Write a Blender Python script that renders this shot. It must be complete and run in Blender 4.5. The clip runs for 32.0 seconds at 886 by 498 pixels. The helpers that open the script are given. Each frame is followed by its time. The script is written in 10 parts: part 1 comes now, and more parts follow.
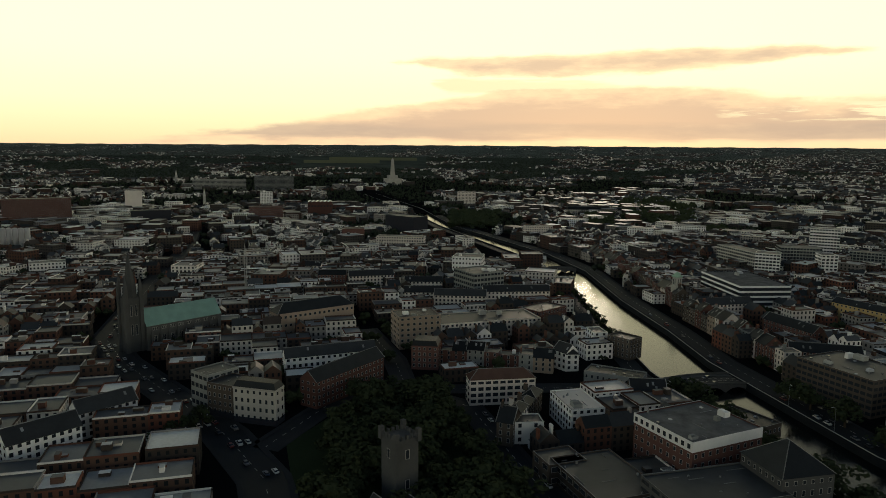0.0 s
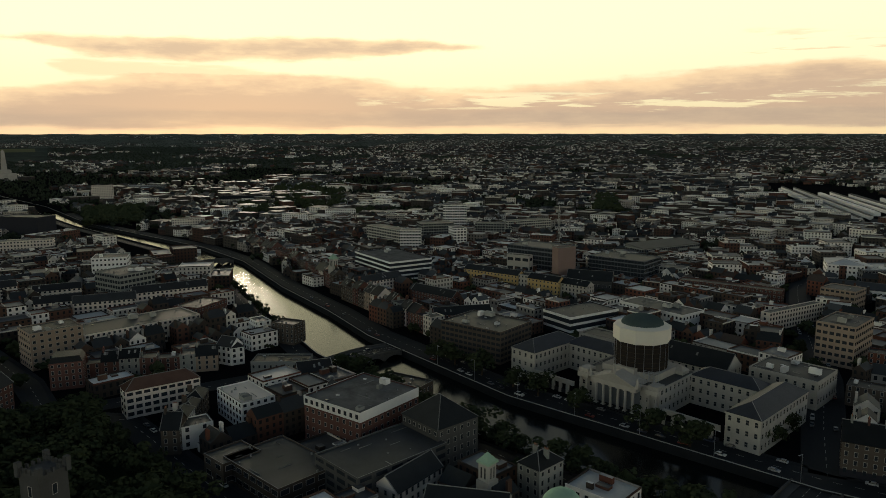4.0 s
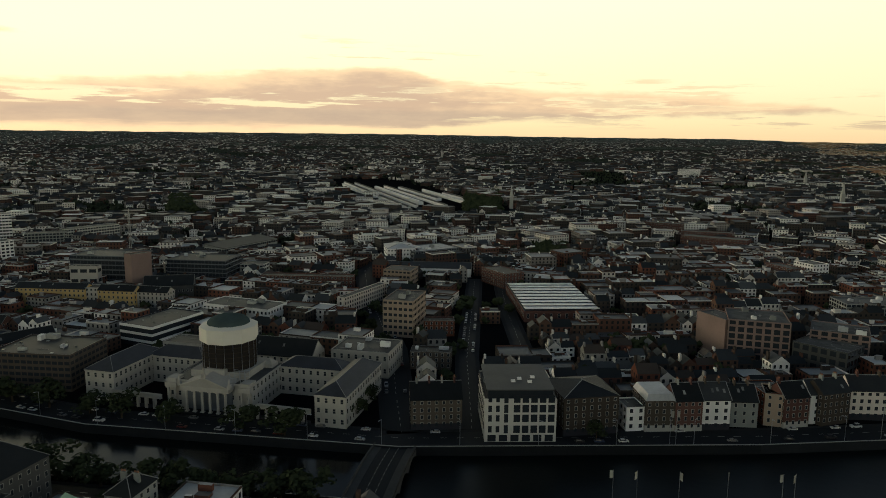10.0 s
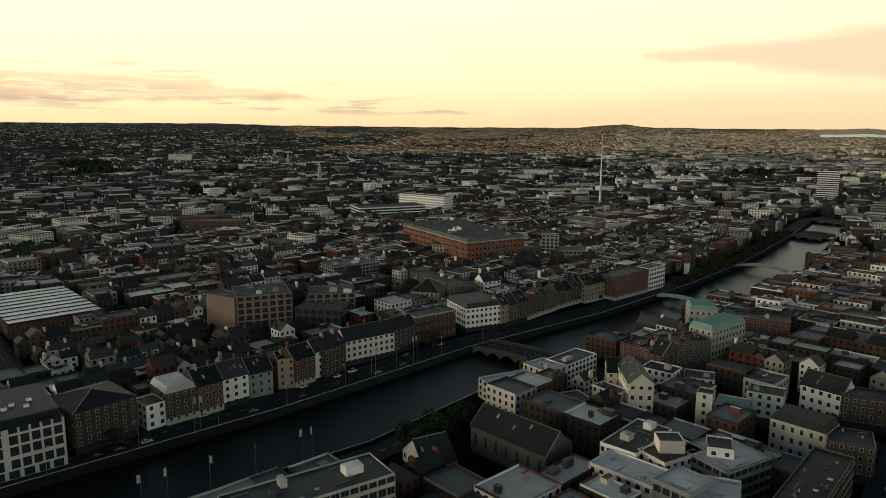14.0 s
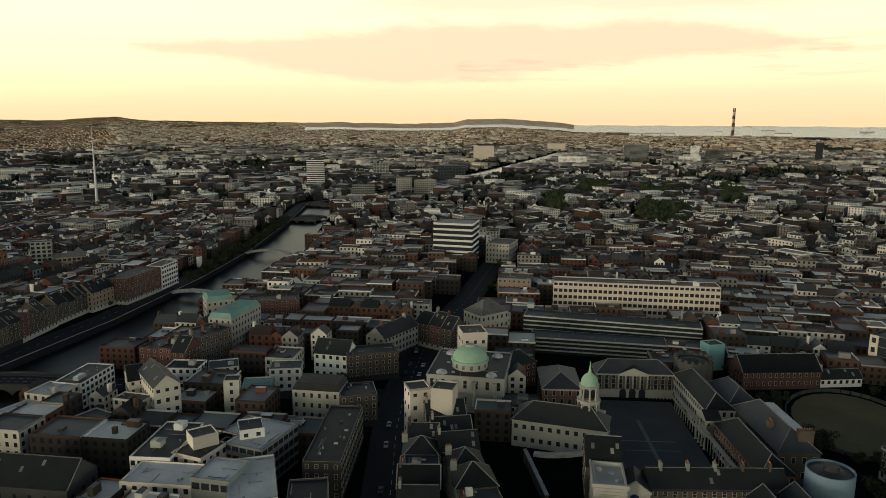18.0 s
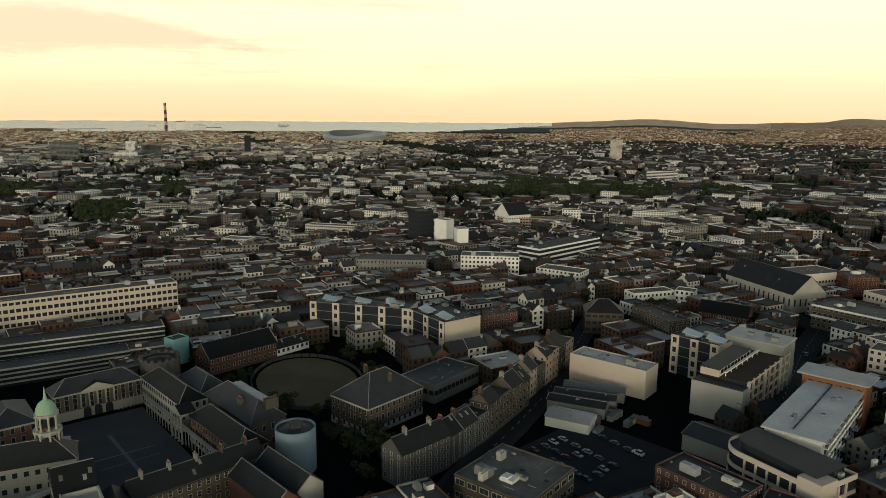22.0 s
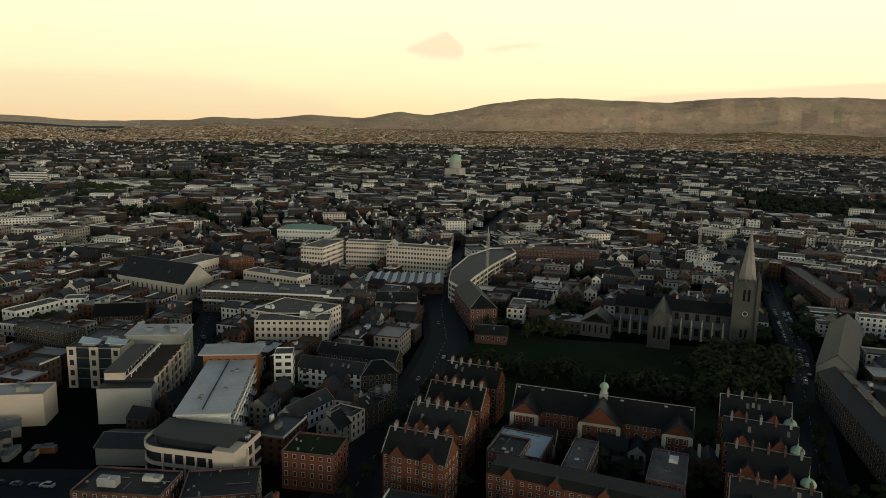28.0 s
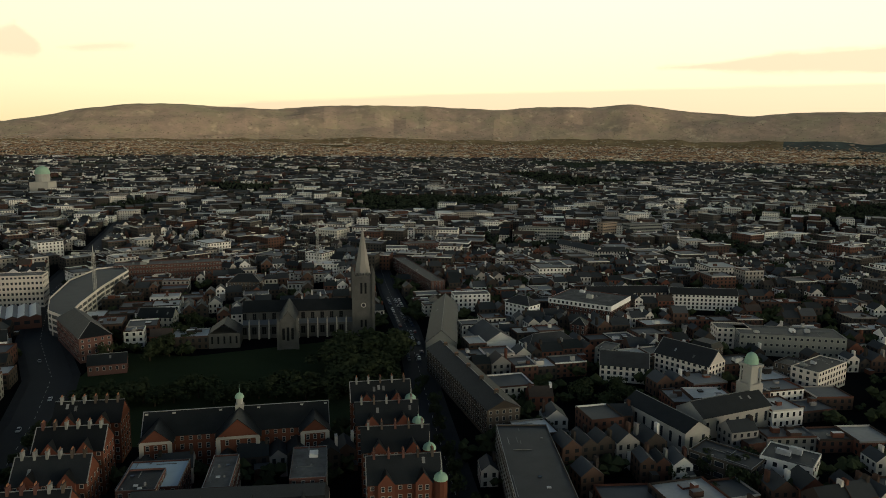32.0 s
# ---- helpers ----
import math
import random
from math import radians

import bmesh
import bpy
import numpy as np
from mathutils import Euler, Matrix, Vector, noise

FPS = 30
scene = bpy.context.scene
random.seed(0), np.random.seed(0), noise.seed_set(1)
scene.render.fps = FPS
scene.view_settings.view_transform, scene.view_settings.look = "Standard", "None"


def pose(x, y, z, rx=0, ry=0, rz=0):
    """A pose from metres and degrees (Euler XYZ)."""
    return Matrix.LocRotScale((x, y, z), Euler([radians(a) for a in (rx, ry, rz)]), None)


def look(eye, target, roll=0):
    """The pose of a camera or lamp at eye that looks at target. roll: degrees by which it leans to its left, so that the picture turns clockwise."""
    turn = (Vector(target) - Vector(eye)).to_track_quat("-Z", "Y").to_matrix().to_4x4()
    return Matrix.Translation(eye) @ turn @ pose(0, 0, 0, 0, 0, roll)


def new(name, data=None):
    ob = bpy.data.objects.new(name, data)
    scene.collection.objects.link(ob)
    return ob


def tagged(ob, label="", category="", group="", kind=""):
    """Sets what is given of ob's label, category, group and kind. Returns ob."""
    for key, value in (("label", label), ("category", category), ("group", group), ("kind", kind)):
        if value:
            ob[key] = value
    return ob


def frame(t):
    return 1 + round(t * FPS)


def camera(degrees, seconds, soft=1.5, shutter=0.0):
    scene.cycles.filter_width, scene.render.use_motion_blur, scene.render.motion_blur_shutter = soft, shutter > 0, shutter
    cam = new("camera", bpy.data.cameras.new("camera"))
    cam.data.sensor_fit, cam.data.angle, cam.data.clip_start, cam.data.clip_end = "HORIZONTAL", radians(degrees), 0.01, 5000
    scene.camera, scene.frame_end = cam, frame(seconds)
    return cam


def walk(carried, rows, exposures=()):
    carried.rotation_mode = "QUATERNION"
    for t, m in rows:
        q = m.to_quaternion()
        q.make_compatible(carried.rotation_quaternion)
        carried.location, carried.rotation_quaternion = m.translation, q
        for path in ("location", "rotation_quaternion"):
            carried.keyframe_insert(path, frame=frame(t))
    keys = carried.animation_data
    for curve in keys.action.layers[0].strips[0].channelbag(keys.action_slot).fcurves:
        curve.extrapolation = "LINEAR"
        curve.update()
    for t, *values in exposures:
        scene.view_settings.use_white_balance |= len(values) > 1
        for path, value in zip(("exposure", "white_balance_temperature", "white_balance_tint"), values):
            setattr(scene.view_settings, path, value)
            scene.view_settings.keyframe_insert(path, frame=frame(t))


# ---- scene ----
# ---- camera: a drone that hovers and turns on the spot ----
EYE = 126.0
cam = camera(64.3, 32.0, soft=0.9)
ROWS = [  # seconds, heading (counter-clockwise from north), tilt, lean
    (0.0, 70.33, -8.17, -0.55),
    (0.5, 68.31, -8.26, -0.39),
    (1.0, 64.84, -8.37, -0.27),
    (1.5, 62.20, -8.52, -0.22),
    (2.0, 59.18, -8.68, -0.20),
    (2.5, 55.61, -8.81, -0.14),
    (3.0, 50.91, -8.90, -0.06),
    (3.5, 46.55, -8.98, -0.00),
    (4.0, 42.69, -9.05, 0.02),
    (4.5, 38.27, -9.11, 0.05),
    (6.5, 25.34, -9.13, -0.14),
    (7.0, 24.57, -9.10, -0.31),
    (7.5, 23.74, -9.07, -0.44),
    (8.0, 22.03, -9.05, -0.52),
    (8.5, 19.23, -9.03, -0.53),
    (9.0, 16.27, -9.01, -0.51),
    (9.5, 12.78, -9.01, -0.49),
    (10.0, 9.10, -9.03, -0.45),
    (10.5, 4.22, -9.07, -0.37),
    (11.0, -0.77, -9.14, -0.27),
    (11.5, -5.61, -9.26, -0.20),
    (12.0, -11.10, -9.42, -0.14),
    (12.5, -16.15, -9.60, -0.10),
    (13.0, -20.59, -9.77, -0.08),
    (13.5, -25.48, -9.94, -0.06),
    (14.0, -30.33, -10.09, -0.05),
    (14.5, -34.60, -10.20, -0.06),
    (16.5, -53.97, -10.41, -0.32),
    (17.0, -59.29, -10.44, -0.39),
    (17.5, -64.19, -10.46, -0.43),
    (18.0, -69.21, -10.47, -0.48),
    (18.5, -74.18, -10.49, -0.55),
    (19.0, -79.68, -10.53, -0.58),
    (19.5, -85.50, -10.58, -0.58),
    (20.0, -91.19, -10.60, -0.60),
    (20.5, -96.45, -10.59, -0.63),
    (21.0, -102.30, -10.56, -0.61),
    (21.5, -107.97, -10.52, -0.59),
    (22.0, -112.46, -10.48, -0.58),
    (22.5, -116.72, -10.44, -0.54),
    (23.0, -120.58, -10.44, -0.54),
    (23.5, -123.99, -10.47, -0.60),
    (24.0, -127.08, -10.50, -0.64),
    (24.5, -132.11, -10.51, -0.63),
    (25.0, -136.65, -10.49, -0.71),
    (25.5, -140.96, -10.40, -0.92),
    (27.5, -156.10, -10.09, -1.21),
    (28.0, -160.13, -9.97, -1.17),
    (28.5, -163.78, -9.86, -1.13),
    (29.0, -167.36, -9.75, -1.11),
    (29.5, -171.45, -9.64, -1.08),
    (30.0, -175.58, -9.51, -1.00),
    (30.5, -179.42, -9.37, -0.92),
    (31.0, -183.18, -9.22, -0.85),
    (31.5, -186.92, -9.09, -0.78),
    (32.0, -190.57, -8.98, -0.70),
]
walk(cam, [(t, pose(0, 0, EYE, 0, 0, yaw) @ pose(0, 0, 0, 90 + tilt) @ pose(0, 0, 0, 0, 0, -lean)) for t, yaw, tilt, lean in ROWS],
     exposures=((0.0, -0.02), (1.0, -0.30), (2.0, -0.34), (3.0, -0.28), (4.0, -0.16), (7.0, -0.04), (9.0, -0.02), (13.0, 0.07), (17.0, 0.23), (22.0, 0.26), (25.0, 0.17), (28.0, 0.07), (32.0, 0.10)))

# ---- world: dusk sky, bright near the horizon, and one low soft sun in the west ----
world = bpy.data.worlds.new("dusk_sky")
scene.world = world
world.use_nodes = True
WT = world.node_tree
WT.nodes.clear()


def wn(kind, **values):
    n = WT.nodes.new(kind)
    for key, value in values.items():
        n.inputs[key.replace("_", " ")].default_value = value
    return n


def wmath(op, a, b=0.0, clamp=False):
    n = WT.nodes.new("ShaderNodeMath")
    n.operation, n.use_clamp = op, clamp
    for i, v in enumerate((a, b)):
        if isinstance(v, (int, float)):
            n.inputs[i].default_value = v
        else:
            WT.links.new(v, n.inputs[i])
    return n.outputs[0]


def wramp(fac, stops):
    n = WT.nodes.new("ShaderNodeValToRGB")
    while len(n.color_ramp.elements) < len(stops):
        n.color_ramp.elements.new(0.5)
    for e, (p, c) in zip(n.color_ramp.elements, stops):
        e.position, e.color = p, (*c, 1)
    WT.links.new(fac, n.inputs[0])
    return n.outputs[0]


def wmix(fac, a, b):
    n = WT.nodes.new("ShaderNodeMix")
    n.data_type = "RGBA"
    for sock, v in ((n.inputs[0], fac), (n.inputs[6], a), (n.inputs[7], b)):
        if isinstance(v, (int, float)):
            sock.default_value = v
        elif isinstance(v, tuple):
            sock.default_value = (*v, 1)
        else:
            WT.links.new(v, sock)
    return n.outputs[2]


def wdot(vec, d):
    n = WT.nodes.new("ShaderNodeVectorMath")
    n.operation = "DOT_PRODUCT"
    WT.links.new(vec, n.inputs[0])
    n.inputs[1].default_value = d
    return n.outputs["Value"]


def wsmooth(v, lo, hi):
    n = WT.nodes.new("ShaderNodeMapRange")
    n.interpolation_type = "SMOOTHSTEP"
    WT.links.new(v, n.inputs[0])
    n.inputs[1].default_value, n.inputs[2].default_value = lo, hi
    return n.outputs[0]


def bearing(deg):
    return (math.sin(radians(deg)), math.cos(radians(deg)), 0.0)


def wnoise(vec, sx, sz, detail, rough, seed):
    m = WT.nodes.new("ShaderNodeMapping")
    m.inputs["Scale"].default_value = (sx, sx, sz)
    m.inputs["Location"].default_value = (seed, seed * 0.7, 0.3 * seed)
    WT.links.new(vec, m.inputs[0])
    n = wn("ShaderNodeTexNoise", Scale=1.0, Detail=detail, Roughness=rough)
    WT.links.new(m.outputs[0], n.inputs["Vector"])
    return n.outputs[0]


way = WT.nodes.new("ShaderNodeTexCoord").outputs["Generated"]
sep = WT.nodes.new("ShaderNodeSeparateXYZ")
WT.links.new(way, sep.inputs[0])
height = sep.outputs[2]
# clear sky: peach at the skyline, cream above it, dusk grey-blue overhead
clear = wramp(wmath("MULTIPLY", height, 1.0, True), [
    (0.0, (0.95, 0.69, 0.38)), (0.018, (0.98, 0.79, 0.44)), (0.06, (1.02, 0.93, 0.57)), (0.12, (1.05, 1.0, 0.66)), (0.21, (1.05, 1.02, 0.75)), (0.26, (0.56, 0.65, 0.70)),
    (0.35, (0.18, 0.25, 0.32)), (0.52, (0.055, 0.082, 0.115)), (1.0, (0.022, 0.035, 0.053))])
# the sunset side holds a warmer, stronger glow above the skyline
warm = wmath("MULTIPLY", wmath("MULTIPLY", wsmooth(height, 0.07, 0.17), wmath("SUBTRACT", 1.0, wsmooth(height, 0.30, 0.44))), wsmooth(wdot(way, bearing(-75)), 0.15, 0.9))
clear = wmix(wmath("MULTIPLY", warm, 0.7), clear, (1.34, 1.23, 0.67))
# cloud banks: the bearing gives how high they reach, two scales of streaks tear their edges
spin = wmath("MULTIPLY", wmath("ARCTAN2", sep.outputs[0], sep.outputs[1]), 180 / math.pi)
turn_deg = wmath("ADD", spin, wmath("MULTIPLY", wmath("LESS_THAN", spin, -120.0), 360.0))  # -120 to 240
rise_deg = wmath("MULTIPLY", height, 180 / math.pi)


def reach(stops):
    """Height in tenths of degrees against bearing, both eased between the stops."""
    lo, hi = stops[0][0], stops[-1][0]
    t = wmath("DIVIDE", wmath("SUBTRACT", turn_deg, lo), hi - lo, True)
    return wmath("MULTIPLY", wramp(t, [((a - lo) / (hi - lo), (v / 10, v / 10, v / 10)) for a, v in stops]), 10.0)


def bank(tops, feet, tear, soft, rough_noise):
    """A cloud layer between two heights that follow the bearing, with torn edges: its density."""
    up = wmath("SUBTRACT", reach(tops), rise_deg)
    down = wmath("SUBTRACT", rise_deg, reach(feet))
    edge = wmath("ADD", wmath("MINIMUM", up, down), wmath("MULTIPLY", rough_noise, tear))
    ends = wmath("MULTIPLY", wsmooth(turn_deg, tops[0][0] - 2.5, tops[0][0] + 1.0), wmath("SUBTRACT", 1.0, wsmooth(turn_deg, tops[-1][0] - 1.0, tops[-1][0] + 2.5)))
    edge = wmath("SUBTRACT", edge, wmath("MULTIPLY", wmath("SUBTRACT", 1.0, ends), 4.0))
    return wsmooth(edge, -soft, soft), edge


streak = wmath("SUBTRACT", wnoise(way, 4.0, 46.0, 6.0, 0.58, 3.0), 0.5)
fluff = wmath("SUBTRACT", wnoise(way, 15.0, 62.0, 7.0, 0.62, 8.0), 0.5)
fine = wmath("SUBTRACT", wnoise(way, 11.0, 150.0, 5.0, 0.6, 5.0), 0.5)
torn = wmath("ADD", wmath("MULTIPLY", fluff, 0.6), wmath("MULTIPLY", streak, 0.5))
thin = wmath("ADD", wmath("MULTIPLY", fine, 0.7), wmath("MULTIPLY", streak, 0.6))
# the long bank over the western skyline, its feet lifted where a strip of afterglow shows under it
main, main_edge = bank([(-98, 0.0), (-93, 0.5), (-84.6, 1.5), (-79, 2.4), (-71, 3.7), (-67, 4.5), (-57, 4.7), (-50, 4.4), (-43, 3.6), (-37, 3.9), (-29, 4.3), (-22, 4.9), (-16, 5.5), (-12, 5.2), (-9, 4.1), (-2, 3.7),
                        (6, 3.4), (13, 2.8), (19, 2.3), (24, 0.6), (34, 0.0)],
                       [(-98, 0.0), (-70, 0.0), (-63, 0.45), (-30, 0.5), (-16, 0.6), (-8, 1.0), (2, 1.6), (19, 1.9), (34, 2.0)], 1.9, 0.26, torn)
high, high_edge = bank([(-76, 6.3), (-72.5, 6.75), (-66, 7.15), (-52, 7.5), (-46, 7.35), (-41, 6.9), (-38, 6.5)], [(-76, 6.9), (-72.5, 6.5), (-68, 5.6), (-58, 5.7), (-50, 6.0), (-44, 6.6), (-38, 7.0)], 1.8, 0.22, torn)
shelf, shelf_edge = bank([(-72, 5.0), (-70, 5.35), (-62, 5.3), (-58, 4.9), (-55, 4.4)], [(-72, 5.2), (-70, 4.4), (-62, 4.4), (-55, 4.7)], 2.0, 0.25, thin)
# loose streaks and scraps that trail off to the north
scraps = wmath("MULTIPLY", wsmooth(thin, 0.035, 0.11), bank([(-26, 4.0), (-20, 7.4), (-8, 6.4), (0, 5.8), (8, 4.4), (20, 3.4), (28, 1.8), (36, 0.6)], [(-26, 3.6), (-8, 1.6), (10, 0.9), (36, 0.5)], 1.6, 0.5, torn)[0])
# gaps of bright sky inside the bank
slits = wmath("MULTIPLY", wsmooth(wmath("ADD", thin, wmath("MULTIPLY", streak, 0.3)), 0.02, 0.10), bank([(-50, 2.8), (-42, 3.4), (-27, 3.4), (-12, 3.8), (6, 3.0), (20, 2.2)], [(-50, 2.6), (-42, 2.2), (-27, 1.9), (-10, 1.5), (20, 1.0)], 1.0, 0.4, torn)[0])
main = wmath("MULTIPLY", main, wmath("SUBTRACT", 1.0, wmath("MULTIPLY", slits, 0.8)))
body = wmath("MAXIMUM", wmath("MAXIMUM", main, wmath("MULTIPLY", high, 0.95)), wmath("MAXIMUM", wmath("MULTIPLY", shelf, 0.7), wmath("MULTIPLY", scraps, 0.75)))
depth = wmath("MAXIMUM", main_edge, wmath("MAXIMUM", wmath("MULTIPLY", high_edge, 1.6), 0.0))
thick = wsmooth(wmath("ADD", depth, wmath("MULTIPLY", torn, 2.4)), 0.0, 1.6)
low_band = wmath("MULTIPLY", wsmooth(wmath("ADD", rise_deg, wmath("MULTIPLY", streak, 1.5)), 0.5, 1.0), wmath("SUBTRACT", 1.0, wsmooth(wmath("ADD", rise_deg, wmath("MULTIPLY", streak, 2.0)), 1.5, 2.4)))
cloud_tone = wmix(thick, (0.97, 0.68, 0.40), (0.60, 0.415, 0.29))
cloud_tone = wmix(wmath("MULTIPLY", low_band, 0.7), cloud_tone, (0.42, 0.325, 0.26))
sky_col = wmix(wmath("MULTIPLY", body, 0.92), clear, cloud_tone)
# thin pink veils in the east and south
veil_e = bank([(45, 5.0), (48, 5.25), (53, 5.7), (58, 6.2), (66, 7.0), (76, 7.3), (86, 7.4), (93, 6.4), (99, 5.0)], [(45, 5.2), (48, 4.9), (53, 4.3), (58, 3.4), (66, 2.8), (74, 3.2), (82, 4.2), (92, 4.9), (99, 5.2)], 2.4, 0.5, torn)[0]
veil_top = bank([(60, 8.2), (72, 9.8), (90, 10.4), (100, 9.0), (114, 8.6)], [(60, 8.4), (72, 7.9), (90, 7.8), (100, 8.2), (114, 8.4)], 3.0, 0.7, thin)[0]
veil_streaks = wmath("MULTIPLY", wsmooth(thin, 0.0, 0.12), bank([(70, 4.4), (92, 5.2), (108, 7.0), (118, 5.0)], [(70, 2.6), (92, 2.8), (108, 3.6), (118, 4.0)], 1.5, 0.6, torn)[0])
veil_low = wmath("MULTIPLY", bank([(36, 0.8), (50, 2.2), (70, 2.4), (100, 2.6), (112, 1.6), (124, 3.2), (140, 3.4), (152, 1.6)], [(36, 0.0), (152, 0.0)], 2.0, 0.8, torn)[0], 0.3)
veil_s = bank([(168, 1.2), (176, 2.6), (190, 3.4), (200, 3.75), (232, 4.1)], [(168, 0.0), (232, 0.0)], 0.5, 0.18, thin)[0]
cloud_s = bank([(206, 5.3), (212, 5.7), (216, 6.3), (232, 6.6)], [(206, 5.5), (212, 5.0), (232, 4.4)], 1.8, 0.3, torn)[0]
puff = bank([(156.4, 5.6), (158.6, 6.6), (160.0, 7.3), (161.0, 6.4), (162, 5.6)], [(156.4, 5.8), (158, 5.35), (161, 5.3), (162, 5.8)], 1.3, 0.35, fluff)[0]
wisp = bank([(161.5, 5.7), (164, 6.2), (166.6, 6.5), (168.2, 6.3)], [(161.5, 5.9), (164, 5.75), (168.2, 6.3)], 1.0, 0.2, fluff)[0]
veil = wmath("ADD", wmath("MULTIPLY", veil_e, 0.7), wmath("ADD", wmath("MULTIPLY", veil_top, 0.45), wmath("MULTIPLY", veil_streaks, 0.35)), True)
veil = wmath("MAXIMUM", veil, wmath("MAXIMUM", veil_low, wmath("MULTIPLY", veil_s, 0.55)))
veil = wmath("MAXIMUM", veil, wmath("MAXIMUM", wmath("MULTIPLY", puff, 0.5), wmath("MAXIMUM", wmath("MULTIPLY", wisp, 0.4), wmath("MULTIPLY", cloud_s, 0.7))))
sky_col = wmix(veil, sky_col, (0.87, 0.62, 0.43))
# the whole sky is brighter towards the sunset
glow = wmath("ADD", wmath("MULTIPLY", wdot(way, bearing(-75)), 0.12), 1.06)
scaled = WT.nodes.new("ShaderNodeVectorMath")
scaled.operation = "SCALE"
WT.links.new(sky_col, scaled.inputs[0])
WT.links.new(glow, scaled.inputs["Scale"])
sky_col = scaled.outputs[0]
air = WT.nodes.new("ShaderNodeTexSky")
air.sky_type, air.sun_disc = "NISHITA", False
air.sun_elevation, air.sun_rotation = radians(4.5), radians(302)
total = WT.nodes.new("ShaderNodeMix")
total.data_type, total.blend_type = "RGBA", "ADD"
total.inputs[0].default_value = 0.003
WT.links.new(sky_col, total.inputs[6])
WT.links.new(air.outputs[0], total.inputs[7])
bg = wn("ShaderNodeBackground", Strength=1.0)
WT.links.new(total.outputs[2], bg.inputs[0])
out = WT.nodes.new("ShaderNodeOutputWorld")
WT.links.new(bg.outputs[0], out.inputs[0])

sun = new("sun", bpy.data.lights.new("sun", "SUN"))
sun.data.energy, sun.data.angle, sun.data.color = 0.75, radians(6), (1.0, 0.84, 0.66)
SUN_BEARING, SUN_HEIGHT = -58, 4.5
sun.matrix_world = look((-900, 30, 300), (-900 - 100 * math.sin(radians(SUN_BEARING)), 30 - 100 * math.cos(radians(SUN_BEARING)), 300 - 100 * math.tan(radians(SUN_HEIGHT))))
scene.view_settings.exposure = 0.0

# ---- materials ----
def surface(name, colour, rough=0.8, vary=0.25, grain=2.0, patch=0.12, metal=0.0, bump=0.0, spread=0.0, palette=None, windows=None, spec=None):
    """A procedural surface: base colour with patches and grain in world metres, spread of tone from piece to piece, an optional palette
    picked piece by piece, and an optional grid of small panes (width, height, dark colour) on the wall's own measure."""
    m = bpy.data.materials.new(name)
    m.use_nodes = True
    t = m.node_tree
    b = t.nodes["Principled BSDF"]
    link = t.links.new

    def mth(op, a, c=0.0, clamp=False):
        n = t.nodes.new("ShaderNodeMath")
        n.operation, n.use_clamp = op, clamp
        for i, v in enumerate((a, c)):
            if isinstance(v, (int, float)):
                n.inputs[i].default_value = v
            else:
                link(v, n.inputs[i])
        return n.outputs[0]

    geo = t.nodes.new("ShaderNodeNewGeometry")
    info = t.nodes.new("ShaderNodeObjectInfo")
    pick = mth("FRACT", mth("ADD", geo.outputs["Random Per Island"], info.outputs["Random"]))
    big = t.nodes.new("ShaderNodeTexNoise")
    big.inputs["Scale"].default_value, big.inputs["Detail"].default_value = patch, 4.0
    link(geo.outputs["Position"], big.inputs["Vector"])
    small = t.nodes.new("ShaderNodeTexNoise")
    small.inputs["Scale"].default_value, small.inputs["Detail"].default_value = grain, 3.0
    link(geo.outputs["Position"], small.inputs["Vector"])
    tone = mth("ADD", mth("MULTIPLY", big.outputs[0], 1.4 * vary), mth("MULTIPLY", small.outputs[0], 0.6 * vary))
    tone = mth("ADD", tone, 1.0 - vary)
    if spread:
        tone = mth("MULTIPLY", tone, mth("ADD", mth("MULTIPLY", pick, 2 * spread), 1.0 - spread))
    if palette:
        ramp = t.nodes.new("ShaderNodeValToRGB")
        ramp.color_ramp.interpolation = "CONSTANT"
        while len(ramp.color_ramp.elements) < len(palette):
            ramp.color_ramp.elements.new(0.5)
        for i, (e, c) in enumerate(zip(ramp.color_ramp.elements, palette)):
            e.position, e.color = i / len(palette), (*c, 1)
        link(mth("FRACT", mth("MULTIPLY", pick, 7.31)), ramp.inputs[0])
        base = ramp.outputs[0]
    else:
        rgb = t.nodes.new("ShaderNodeRGB")
        rgb.outputs[0].default_value = (*colour, 1)
        base = rgb.outputs[0]
    mul = t.nodes.new("ShaderNodeVectorMath")
    mul.operation = "SCALE"
    link(base, mul.inputs[0])
    link(tone, mul.inputs["Scale"])
    col = mul.outputs[0]
    b.inputs["Roughness"].default_value, b.inputs["Metallic"].default_value = rough, metal
    b.inputs["Specular IOR Level"].default_value = spec if spec is not None else 0.5 if rough < 0.42 else 0.0
    if windows:
        pw, ph, dark = windows
        uv = t.nodes.new("ShaderNodeUVMap")
        s = t.nodes.new("ShaderNodeSeparateXYZ")
        link(uv.outputs[0], s.inputs[0])
        fu, fv = mth("FRACT", mth("DIVIDE", s.outputs[0], pw)), mth("FRACT", mth("DIVIDE", s.outputs[1], ph))
        inside = mth("MULTIPLY", mth("LESS_THAN", mth("ABSOLUTE", mth("SUBTRACT", fu, 0.5)), 0.2), mth("LESS_THAN", mth("ABSOLUTE", mth("SUBTRACT", fv, 0.52)), 0.27))
        mix = t.nodes.new("ShaderNodeMix")
        mix.data_type = "RGBA"
        link(inside, mix.inputs[0])
        link(col, mix.inputs[6])
        mix.inputs[7].default_value = (*dark, 1)
        col = mix.outputs[2]
        link(mth("SUBTRACT", rough, mth("MULTIPLY", inside, rough - 0.15)), b.inputs["Roughness"])
    link(col, b.inputs["Base Color"])
